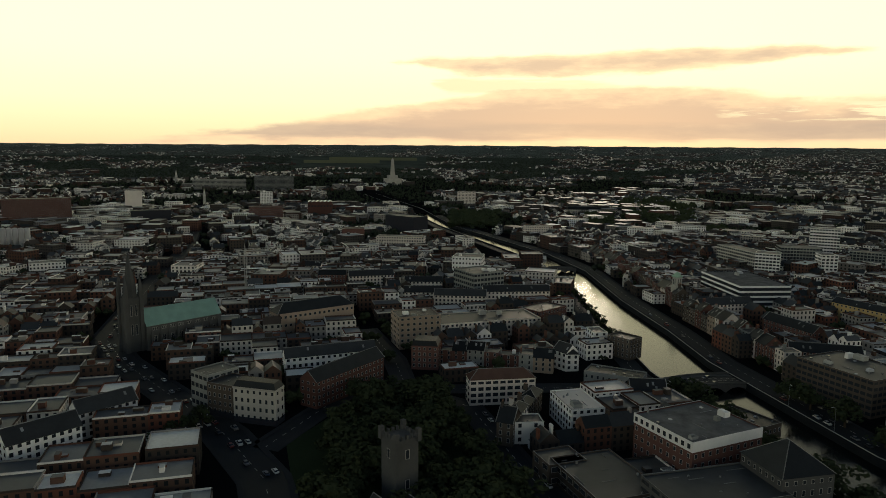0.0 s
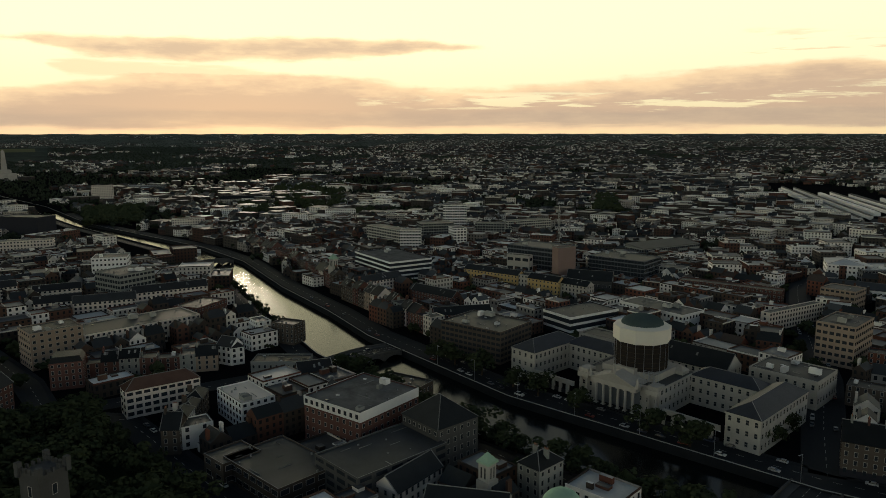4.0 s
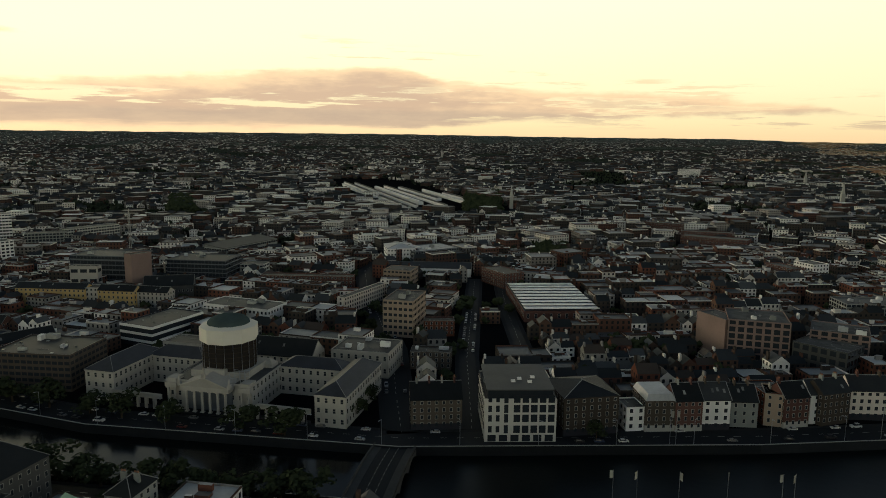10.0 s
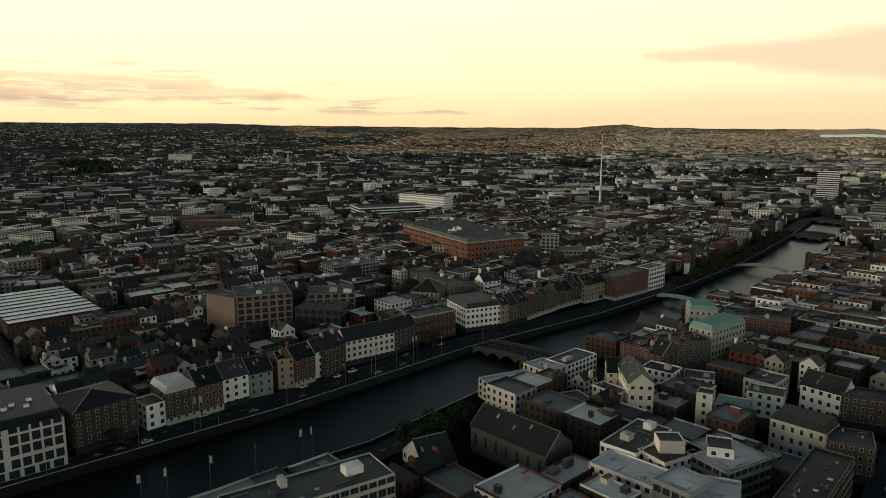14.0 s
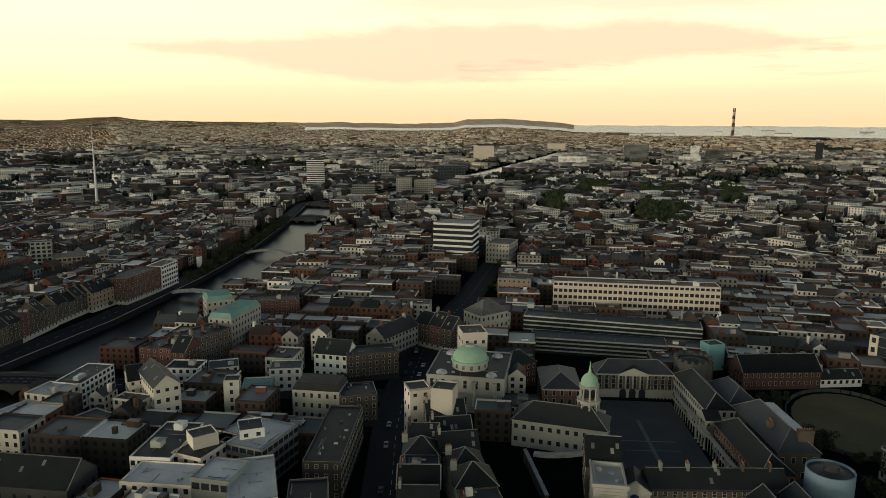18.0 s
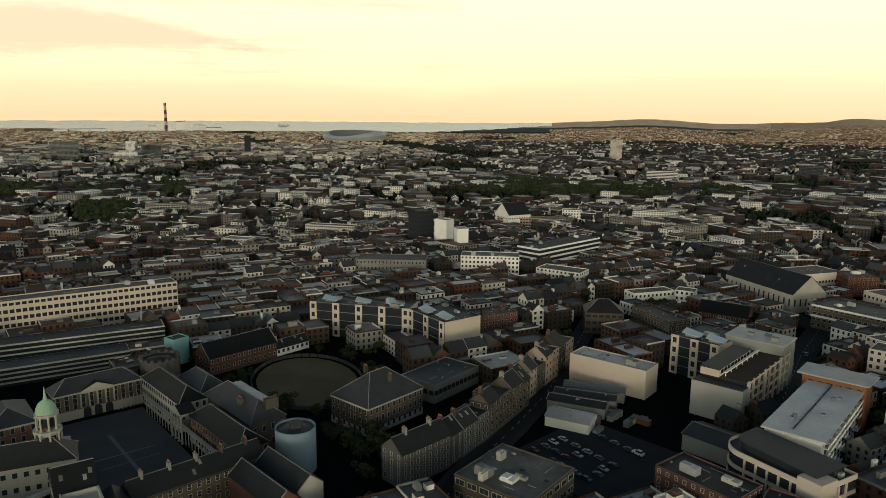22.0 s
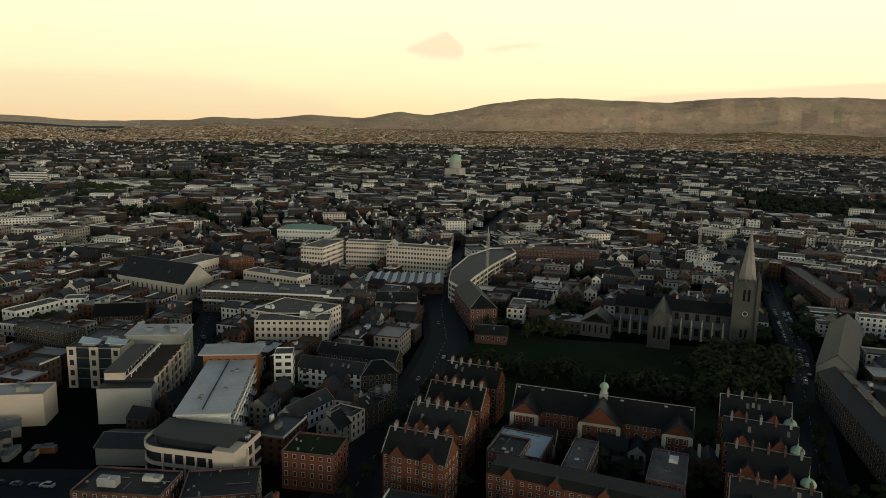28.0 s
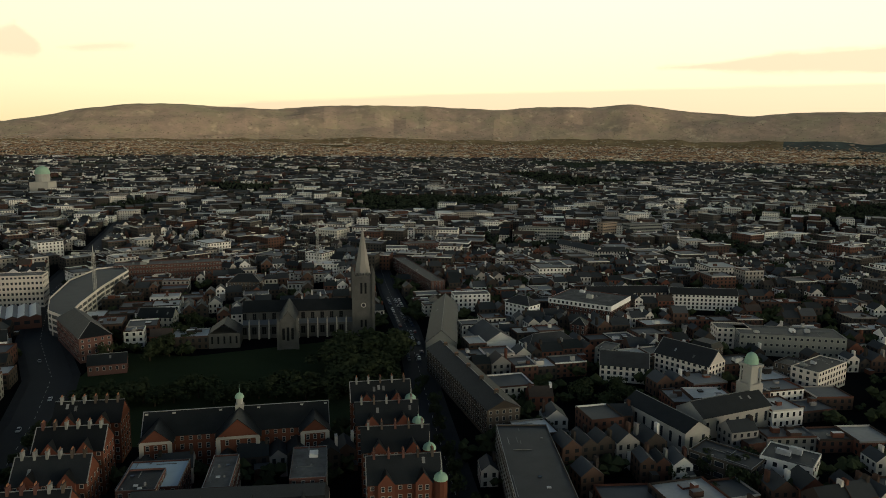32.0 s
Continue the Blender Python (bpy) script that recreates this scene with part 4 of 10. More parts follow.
road("bridge_street_lower", [(-342, 103), (-322, 170), (-304, 236)], 9, "narrow street down to the river bridge")
road("church_lane", [(-190, 117), (-219, 119), (-309, 125), (-342, 103)], 9, "lane with parked cars below the church park")
road("court_street", [(-62, 280), (-75, 325), (-94, 398), (-148, 543), (-177, 637), (-171, 885), (-166, 1200)], 13, "straight city street running north with trees")
road("market_street", [(-33, 290), (-48, 390), (-58, 495), (-70, 620)], 9, "narrow street with parked cars by the market")
road("fruit_street", [(-15, 400), (-32, 500), (-45, 600)], 8, "market side street")
road("broad_street", [(60, 50), (130, 74), (199, 94), (248, 114), (289, 128), (366, 147), (461, 156), (607, 178), (860, 210)], 15, "broad dark street between shop buildings")
road("bridge_approach", [(237, 280), (262, 190), (278, 134)], 11, "street from the bridge up to the domed hall")
road("barracks_lane", [(196, -80), (212, -95), (240, -130), (270, -165), (329, -220), (400, -285)], 7, "narrow lane under the old barracks wall")
road("curved_street", [(92, -130), (104, -199), (112, -244), (123, -325), (135, -383), (166, -457), (206, -596), (257, -987), (300, -1250)], 19, "wide curving street past the cathedral park", foot=4)
road("cathedral_street", [(-46, -180), (-53, -314), (-57, -382), (-61, -455), (-61, -560), (-67, -796), (-75, -1200)], 12, "street with parked cars beside the cathedral")
road("office_street", [(205, -240), (224, -263), (270, -328), (299, -376), (420, -420)], 10, "street between the new office blocks")
road("shopping_street", [(640, 20), (760, -180), (1000, -480)], 9, "long straight shopping street")
M["cobbles"] = surface("worn_cobbles", (0.100, 0.100, 0.100), 0.8, 0.4, 1.2, 0.06)
M["drygrass"] = surface("dry_grass", (0.17, 0.142, 0.082), 0.95, 0.5, 0.5, 0.05)
park("cathedral_park", [(114, -300), (70, -288), (-40, -290), (-44, -335), (-50, -425), (-20, -432), (70, -410), (118, -425), (121, -380)], "dim green cathedral park lawn with paths")
park("church_park", [(-196, 100), (-200, 36), (-262, 32), (-292, 34), (-335, 75), (-332, 97), (-305, 116), (-196, 112)], "small dark church park lawn")
park("castle_garden", [(326 + 34 * math.cos(a / 12 * math.pi), -64 + 24 * math.sin(a / 12 * math.pi)) for a in range(24)], "round dry grass lawn inside the castle garden wall", "drygrass")
take([(240, -30), (300, 0), (375, -60), (345, -115), (262, -80)])
YARD = [(310, 43), (320, 10), (262, -8), (244, 24)]
take(corners(244, 24, 20, -4, -32, 66, 22))
yd = Shape()
yd.face([(x, y, 0.07) for x, y in YARD])
put("castle_yard", yd, "cobbles", label="dark cobbled castle courtyard with pale lines", category="courtyard", kind="structure")
cp = Shape()
cp.face([(x, y, 0.05) for x, y in ((178, -130), (222, -118), (240, -165), (190, -185))])
put("car_park", cp, "paving", label="open tarmac car park behind the barracks", category="car park", kind="structure")
take([(178, -130), (216, -118), (242, -140), (280, -182), (246, -204), (222, -198), (176, -168)])


# ---- bridges ----
M["bridgestone"] = surface("weathered_bridge_granite", (0.105, 0.103, 0.097), 0.85, 0.4, 1.2, 0.15)


def bridge(ax, ay, bx, by, width, arches, label, hump=1.2, mat="bridgestone", thin=False):
    ln = math.hypot(bx - ax, by - ay)
    ang = math.degrees(math.atan2(by - ay, bx - ax))
    root = new("bridge")
    root.matrix_basis = pose(ax, ay, 0, 0, 0, ang)
    tagged(root, label, "bridge")
    n = 24
    top = lambda u: 0.15 + hump * math.sin(math.pi * u)
    d = Shape()
    for k in range(n):
        u, v = k / n, (k + 1) / n
        d.slab([(u * ln, -width / 2, top(u)), (v * ln, -width / 2, top(v)), (v * ln, width / 2, top(v)), (u * ln, width / 2, top(u))], .5)
    put("deck", d, "asphalt" if not thin else "lightroof", root)
    if width > 10:  # raised footways and a dashed centre line
        for sy in (-1, 1):
            f = Shape()
            for k in range(n):
                u, v = k / n, (k + 1) / n
                y0, y1 = sorted((sy * (width / 2 - .2), sy * (width / 2 - 3.2)))
                f.slab([(u * ln, y0, top(u) + .16), (v * ln, y0, top(v) + .16), (v * ln, y1, top(v) + .16), (u * ln, y1, top(u) + .16)], .14)
            put("footway", f, "bridgestone", root)
        for yy in (-1.8, 1.8) if math.hypot(ax, ay) < 500 else ():
            for k in range(0, n, 2):
                u, v = k / n, (k + 1.1) / n
                f = Shape()
                f.slab([(u * ln, yy - .1, top(u) + .05), (v * ln, yy - .1, top(v) + .05), (v * ln, yy + .1, top(v) + .05), (u * ln, yy + .1, top(u) + .05)], .04)
                put("lane_marking", f, "frame_w", root)
    for sy in (-1, 1):
        s, p = Shape(), Shape()
        y = sy * (width / 2 + .02)
        for k in range(n * 2):
            u, v = k / n / 2, (k + 1) / n / 2
            low = []
            for w in (u, v):
                f = (w * arches) % 1.0 if w < 1 else 0.0
                low.append(WATER - .5 + (top(w) - WATER - 1.0) * max(0, 1 - abs(2 * f - 1) ** 2.2) if not thin else top(w) - .7)
            y2 = y + sy * .4
            s.face([(u * ln, y2, low[0]), (v * ln, y2, low[1]), (v * ln, y2, top(v)), (u * ln, y2, top(u))])
            s.face([(u * ln, y - sy * 1.0, low[0]), (v * ln, y - sy * 1.0, low[1]), (v * ln, y2, low[1]), (u * ln, y2, low[0])])
            p.slab([(u * ln, y - .2, top(u) + 1.1), (v * ln, y - .2, top(v) + 1.1), (v * ln, y + .42, top(v) + 1.1), (u * ln, y + .42, top(u) + 1.1)], 1.1)
        put("arch_wall", s, mat, root)
        put("parapet", p, mat, root)
    return root


bridge(-304, 238, -300, 283, 17, 3, "grey stone arched road bridge with traffic")
bridge(-62, 220, -62, 267, 17, 3, "grey stone road bridge with three arches and white markings")
bridge(235, 284, 218, 328, 17, 5, "stone bridge with balustrade and lamp standards")
bridge(-655, 345, -648, 380, 11, 3, "small humped stone river bridge")
bridge(-745, 362, -738, 392, 15, 1, "pale modern single span bridge", mat="render")
bridge(404, 325, 396, 361, 4, 1, "slim pale footbridge over the river", 2.0, "lightroof", True)
bridge(557, 364, 544, 405, 4, 1, "white cast iron arched footbridge", 3.0, "frame_w", True)
bridge(772, 458, 765, 494, 40, 3, "wide stone city bridge")
bridge(905, 514, 898, 557, 16, 3, "far stone road bridge")

# ---- styles of building ----
STYLE = dict(
    white=dict(wall="render", roofm="felt", bay=3.0, ww=1.2, wh=1.5, frame="frame_d", style="cross", name="apartment_block"),
    cream=dict(wall="cream", roofm="felt", bay=3.0, ww=1.2, wh=1.5, frame="frame_d", style="cross", name="apartment_block"),
    buff=dict(wall="buff", roofm="slate", bay=3.4, ww=1.6, wh=1.6, frame="frame_w", style="cross", name="apartment_block"),
    grey=dict(wall="grey", roofm="felt", bay=3.2, ww=1.4, wh=1.5, frame="frame_w", style="cross", name="rendered_building"),
    geo=dict(wall="brownbrick", roofm="slate", roof="gable", bay=2.8, ww=1.05, wh=1.75, frame="frame_w", style="sash", name="town_house", ground=1.0),
    longgeo=dict(wall="brownbrick", roofm="slate", roof="gabley", bay=2.8, ww=1.05, wh=1.75, frame="frame_w", style="sash", name="brick_terrace", ground=1.0, pitch=.25),
    stone=dict(wall="limestone", roofm="slate", bay=2.9, ww=1.1, wh=1.9, frame="frame_w", style="sash", name="stone_building", ground=1.0),
    brickflat=dict(wall="brick", roofm="slate", bay=3.0, ww=1.2, wh=1.5, frame="frame_w", style="cross", name="apartment_block"),
    gallery=dict(wall="cream", roofm="tile", bay=3.4, ww=2.4, wh=1.5, frame="frame_d", style="wide", name="apartment_block"),
    hotel=dict(wall="brick", roofm="greyroof", bay=3.2, ww=1.2, wh=1.6, frame="frame_w", style="cross", name="hotel"),
    deck=dict(wall="darkstone", roofm="felt", bay=6.0, ww=4.6, wh=1.5, frame="frame_d", style="wide", name="car_park_building"),
    school=dict(wall="brownbrick", roofm="felt", bay=4.4, ww=3.4, wh=1.9, frame="frame_w", style="wide", name="school_building", ground=0.4),
    officegrey=dict(wall="grey", roofm="felt", bay=3.0, ww=2.3, wh=1.9, frame="frame_d", style="wide", name="office_building"),
    officebuff=dict(wall="buff", roofm="felt", bay=3.2, ww=2.0, wh=1.5, frame="frame_d", style="cross", name="office_building"),
    officebrick=dict(wall="brownbrick", roofm="felt", bay=3.2, ww=2.4, wh=1.4, frame="frame_d", style="wide", name="office_building"),
    officepink=dict(wall="taupe", roofm="greyroof", bay=4.2, ww=3.0, wh=2.6, frame="frame_d", style="cross", name="office_building"),
    officeorange=dict(wall="redpaint", roofm="felt", bay=3.2, ww=1.8, wh=1.8, frame="frame_d", style="cross", name="apartment_block"),
    officeteal=dict(wall="lead", roofm="lightroof", bay=3.0, ww=2.4, wh=2.2, frame="frame_w", style="wide", name="office_building"),
    officeglass=dict(wall="concrete", roofm="felt", bay=3.0, ww=2.5, wh=2.4, frame="steel", style="wide", name="office_building"),
    darkglass=dict(wall="lead", roofm="felt", bay=3.0, ww=2.6, wh=2.6, frame="frame_d", style="wide", name="office_building"),
    frame=dict(wall="frame_w", roofm="felt", bay=6.0, ww=5.0, wh=2.4, frame="frame_d", style="wide", name="office_bay"),
    concretegrid=dict(wall="concrete", roofm="felt", bay=3.2, ww=2.2, wh=1.8, frame="frame_d", style="wide", name="apartment_block"),
    concrete=dict(wall="concrete", roofm="felt", bay=3.2, ww=1.0, wh=1.6, frame="frame_d", style="cross", name="stair_tower"),
    black=dict(wall="frame_d", roofm="felt", bay=3.2, ww=2.4, wh=1.8, frame="frame_d", style="wide", name="industrial_building"),
    yellow=dict(wall="yellow", roofm="slate", bay=3.2, ww=1.1, wh=1.6, frame="frame_w", style="sash", name="barracks_range"),
    castle=dict(wall="castlebrick", roofm="tiredslate", bay=3.0, ww=1.2, wh=2.3, frame="frame_w", style="sash", name="castle_range", base="limestone", band="limestone"),
    tenement=dict(wall="redpaint", roofm="slate", bay=2.6, ww=1.05, wh=1.6, frame="frame_w", style="sash", name="tenement_block", pitch=.5),
    cyan=dict(wall="cyan", roofm="slate", name="painted_house"),
    shed=dict(wall="render", roofm="felt", roof="gable", pitch=.15, name="shed"),
    blank=dict(wall="panel", roofm="lightroof", name="office_building"),
    church=dict(wall="darkstone", roofm="slate", roof="gable", bay=5, ww=1.2, wh=4.5, frame="darkstone", style="cross", name="church_hall"),
    hall=dict(wall="limestone", roofm="slate", roof="gable", bay=4.5, ww=1.3, wh=5.0, frame="limestone", style="cross", name="church_hall"),
    arches=dict(wall="render", roofm="slate", roof="gable", bay=4.0, ww=2.2, wh=5.0, frame="frame_w", style="none", name="arcaded_hall"),
    saw=dict(wall="brick", roofm="sawroof", roof="saw", bay=5, ww=3, wh=2, frame="frame_d", style="wide", name="market_shed"),
    redmall=dict(wall="mallbrick", roofm="lead", bay=4.0, ww=2.0, wh=2.6, frame="frame_w", style="cross", name="shopping_block", band="limestone"),
    bands=dict(wall="glass", roofm="greyroof", name="office_building"), centralbank=dict(wall="glass", roofm="lead", name="bank_tower"),
    terrace=dict(wall="glass", roofm="felt", name="office_range"), brownband=dict(wall="brownbrick", roofm="felt", bay=3.2, ww=2.0, wh=1.6, frame="frame_w", style="wide", name="apartment_block"),
    revenue=dict(wall="glass", roofm="felt", name="office_building"), curved=dict(wall="cream", roofm="felt", bay=4.6, ww=3.8, wh=2.6, frame="frame_d", style="wide", name="office_building"),
)
M["sheetblue"] = surface("pale_blue_roof_sheet", (0.479, 0.600, 0.681), 0.5, 0.3, 0.6, 0.1)
M["mallbrick"] = surface("warm_red_brick", (0.220, 0.0950, 0.0580), 0.85, 0.3, 1.5, 0.1)
M["duskbrick"] = surface("brown_castle_brick", (0.150, 0.118, 0.096), 0.9, 0.35, 2.0, 0.15)
M["duskstone"] = surface("brown_rubble_stone", (0.105, 0.088, 0.072), 0.9, 0.5, 1.6, 0.2, bump=0.2)
M["castlebrick"] = surface("faded_red_brick", (0.175, 0.101, 0.0756), 0.9, 0.35, 2.0, 0.15)
M["tiredslate"] = surface("weathered_slate", (0.0410, 0.0456, 0.0551), 0.55, 0.5, 2.0, 0.2, bump=0.2, spec=0.3)
M["hallstone"] = surface("pale_portland_stone", (0.420, 0.416, 0.383), 0.8, 0.3, 1.0, 0.1)
M["taupe"] = surface("taupe_stone", (0.25, 0.185, 0.165), 0.85, 0.3, 1.0, 0.1)
M["cyan"] = surface("turquoise_paint", (0.209, 0.42, 0.4586), 0.7, 0.2)
M["panel"] = surface("pale_wall_panels", (0.609, 0.540, 0.471), 0.75, 0.15, 0.6, 0.08)
M["sawroof"] = surface("white_roof_sheet", (0.82, 0.82, 0.79), 0.45, 0.2, 0.8, 0.1, spec=0.6)
BANDED = {"bands": ("render", 1.5), "centralbank": ("render", 1.7), "terrace": ("concrete", 0.75)}
CATEGORY = {"town_house": "house", "apartment_block": "apartments", "office_building": "offices", "church_hall": "church", "shed": "shed", "hotel": "hotel", "castle_range": "castle"}


def row_houses(x, y, ang, w, d, h, label, k):
    """A street front of separate houses side by side, each with its own height, wall and roof."""
    rng = random.Random(int(abs(x) * 11 + abs(y) * 3))
    k = {**k, "chim": 1}
    floors, wall = k.pop("floors", 3), k.pop("wall")
    near = math.hypot(x, y) < 250
    n = max(2, round(w / 9.5))
    cuts = [0.0]
    for q in range(n):
        cuts.append(cuts[-1] + rng.uniform(.75, 1.25))
    c, s_ = math.cos(radians(ang)), math.sin(radians(ang))
    for q in range(n):
        u0, u1 = w * cuts[q] / cuts[-1], w * cuts[q + 1] / cuts[-1] - .06
        hh = h + rng.uniform(-1.6, 1.2)
        wl = wall if rng.random() < .62 else rng.choice(["brick", "brownbrick", "grey", "cream", "brownbrick", "buff"] if "barracks" not in label else ["darkstone", "brownbrick"])
        rf = "gable" if rng.random() < .6 else "flat"
        block(x + c * u0, y + s_ * u0, ang, u1 - u0, d * rng.uniform(.85, 1.15), hh, floors=floors, single=near, label=label, category="house", group="street terraces",
              **{**k, "roof": rf, "wall": wl, "roofm": "slate" if rf == "gable" else "felt", "plant": 1 if rf == "flat" and rng.random() < .4 else 0})


def deep_row(x, y, ang, w, d, h, label, k):
    """Houses one behind the other along a street that runs away from the front."""
    rng = random.Random(int(abs(x) * 5 + abs(y) * 9))
    k = {**k, "chim": 1}
    floors, wall = k.pop("floors", 3), k.pop("wall")
    n = max(2, round(d / 13))
    c, s_ = math.cos(radians(ang)), math.sin(radians(ang))
    for q in range(n):
        v = d * q / n
        hh, inset = h + rng.uniform(-1.8, .8), rng.uniform(0, w * .12)
        rf = rng.choice(["gable", "gable", "hip", "flat"])
        block(x - s_ * v + c * inset, y + c * v + s_ * inset, ang, w - inset * 1.6, d / n - .06, hh, floors=floors, single=math.hypot(x, y) < 250, label=label, category="house", group="street terraces",
              **{**k, "roof": rf, "wall": wall if rng.random() < .7 else rng.choice(["brick", "grey", "cream"]), "roofm": "felt" if rf == "flat" else "slate", "plant": 1 if rf == "flat" else 0, "light": 2 if rf == "flat" else 0, "pitch": min(.42, k.get("pitch", .42))})


def b(x, y, ang, w, d, h, kind, label, **more):
    """A building in one of the styles above."""
    k = dict(STYLE[kind])
    k.update(more)
    if kind == "geo" and k["roof"] == "gable" and w > 24 and k.get("chim", 0) > 1:
        return row_houses(x, y, ang, w, d, h, label, k)
    if kind == "geo" and k["roof"] == "gabley" and d > 30:
        return deep_row(x, y, ang, w, d, h, label, k)
    floors = k.pop("floors", 3)
    near = math.hypot(x, y) < 232
    special = kind in BANDED or kind == "revenue"
    nm = k.get("name", "building")
    root = block(x, y, ang, w, d, h, floors=0 if special else floors, single=near, label=label, category=CATEGORY.get(nm, "building"), **k)
    fh = h / max(floors, 1)
    if kind in BANDED:
        mat, th = BANDED[kind]
        for f in range(floors):
            s = Shape()
            z0 = (f + 1) * fh - th
            for u0, v0, u1, v1 in ((-.4, -.4, w + .4, 0), (-.4, 0, 0, d), (w, 0, w + .4, d)):
                s.box(u0, v0, z0, u1, v1, z0 + th, bottom=True)
            put("floor_band", s, mat, root)
        n = max(2, int(w / 6))
        for q in range(n + 1):
            s = Shape()
            s.box(q * w / n - .15, -.12, 0, q * w / n + .15, 0, h - .1)
            put("mullion", s, "frame_d", root)
    if kind == "revenue":
        n = max(2, round(w / 14))
        for q in range(n + 1):
            u = q * (w - 4.2) / n
            s = Shape()
            s.box(u, -.5, 0, u + 4.2, 0, h + .1, bottom=True)
            p = put("stair_panel", s, "panel", root)
            for f in range(floors):
                put("window", window_mesh(1.7, 2.4, "frame_d", "cross"), [], p, pose(u + 2.1, -.5, (f + .5) * fh))
        for f in range(floors):
            s = Shape()
            s.box(0, -.2, (f + 1) * fh - .45, w, 0, (f + 1) * fh - .15, bottom=True)
            put("floor_edge", s, "grey", root)
        s = Shape()
        s.box(w, .3, 0, w + .3, d - .3, h)
        put("end_wall", s, "panel", root)
        for q in range(max(2, round(w / 22))):
            u = (q + .35) * w / max(2, round(w / 22))
            s = Shape()
            s.slab([(u, 2, h + 1.6), (u + 9, 3, h + .8), (u + 8, 9, h + 1.2), (u - 1, 8, h + 2.8)], .3)
            put("roof_canopy", s, "sheetblue", root)
            s = Shape()
            s.box(u + 1, 3.5, h - .6, u + 7, 7.5, h + .8)
            put("plant_room", s, "grey", root)
    if kind == "brownband":
        s = Shape()
        s.box(-.3, -.5, h * .5, w + .3, 0, h * .5 + 1.2, bottom=True)
        s.box(-.3, -.5, h - 1, w + .3, 0, h + .1, bottom=True)
        put("pale_band", s, "render", root)
    if kind == "hotel":
        s = Shape()
        for u0, v0, u1, v1 in ((-.15, -.15, w + .15, 0), (-.15, 0, 0, d), (w, 0, w + .15, d)):
            s.box(u0, v0, h - fh, u1, v1, h + .05, bottom=True)
        put("top_storey_cladding", s, "render", root)
        for q in range(int(w / 3.2)):
            put("window", window_mesh(1.2, 1.6, "frame_d", "cross"), [], root, pose((q + .5) * 3.2, -.16, h - fh / 2))
    if kind == "tenement":
        for q in range(max(2, int(w / 13))):
            u = (q + .5) * w / max(2, int(w / 13))
            s = Shape()
            s.box(u - 2.6, -1.0, 0, u + 2.6, 0, h)
            s.face([(u - 2.6, -1.0, h), (u + 2.6, -1.0, h), (u, -1.0, h + 3.4)])
            s.face([(u - 2.6, -1.0, h), (u, -1.0, h + 3.4), (u, 3.5, h + 3.4), (u - 2.6, 0, h)], 1)
            s.face([(u + 2.6, -1.0, h), (u + 2.6, 0, h), (u, 3.5, h + 3.4), (u, -1.0, h + 3.4)], 1)
            g = put("gabled_bay", s, ["redpaint", "slate"], root)
            for f in range(floors):
                for o in (-1.1, 1.1):
                    put("window", window_mesh(1.0, 1.6, "frame_w", "sash"), [], g, pose(u + o, -1.0, 1 + (f + .5) * (h - 1) / floors))
    return root



# west: along the hill and the church street
b(-749.6, -147.6, 99.3, 31.1, 18.0, 14, "white", "white rendered apartment block with a flat roof", floors=4)
b(-460.2, 50.3, 107.3, 56.7, 14.0, 17, "buff", "buff brick apartment block with a sloping slate roof", roof='hip')
b(-413.3, 119.3, 88.9, 27.1, 21.3, 21, "buff", "buff brick apartment block with recessed balconies", floors=6, plant=3)
b(-415.4, 147.8, 87.8, 69.9, 28.0, 14, "cream", "long cream apartment block with a dark flat roof", floors=4, plant=3, light=4)
b(-527.1, 215.6, 100.1, 29.8, 32.2, 24, "officegrey", "grey glass office block with white framing", floors=6, plant=2)
b(-632.6, 235.5, 59.6, 28.6, 25.0, 22, "white", "white rendered office block with roof terraces", floors=5, plant=2)
b(-836.5, 211.9, 63.9, 58.8, 16.0, 18, "cream", "cream flats with brown brick bays", floors=5)
b(-1022.4, 273.0, 28.8, 59.0, 30.0, 26, "black", "black metal clad brewing hall", floors=0)
b(-512.0, 176.3, 66.9, 40.2, 10.0, 12, "cream", "cream curved terrace of flats with slate roof", roof='gable', floors=4)
b(-508.4, 216.5, 75.4, 53.6, 10.0, 13, "cream", "cream terrace of flats with slate roof", roof='gable', floors=4)
b(-529.3, 157.0, 73.1, 30.2, 10.0, 12, "cream", "cream flats with slate roof", roof='gable', floors=4)
b(-610.4, 129.6, 85.5, 40.5, 10.0, 12, "cream", "cream galleried flats with slate roof", roof='gable', floors=4)
b(-573.0, 170.0, 73.2, 32.6, 9.0, 12, "cream", "cream flats with a slate roof and end gables", roof='gable', floors=4)
b(-679.0, 101.1, 73.6, 15.2, 9.0, 12, "cream", "pale terrace house flats with slate roof", roof='gable', floors=3)
b(-626.6, 104.8, 73.5, 24.7, 9.0, 12, "brickflat", "brown brick flats with slate roof", roof='gable', floors=3)
b(-431.6, 226.5, 112.7, 30.6, 20.0, 13, "brickflat", "red brick office with a flat roof", floors=3)
b(-295.7, -70.3, 120.5, 28.0, 12.0, 12, "white", "white apartment terrace with balconies and dark roof", roof='gable', floors=4)
b(-323.2, -49.0, 118.7, 25.4, 11.0, 12, "white", "white apartment terrace with dark pitched roof", roof='gable', floors=4)
b(-324.6, 14.5, 55.3, 21.4, 8.3, 17, "stone", "pale stone corner building with a slate roof and shopfronts", roof='mansard', roofm='slate', floors=4, base='frame_d', band='limestone')
b(-337.8, 3.4, 46.9, 14.9, 16.0, 16, "geo", "brown brick shop building with a flat roof", roof='flat', floors=4, base='frame_d')
b(-352.5, -3.7, 32.6, 13.5, 18.0, 18, "officegrey", "grey corner shop building with a flat roof", floors=4)
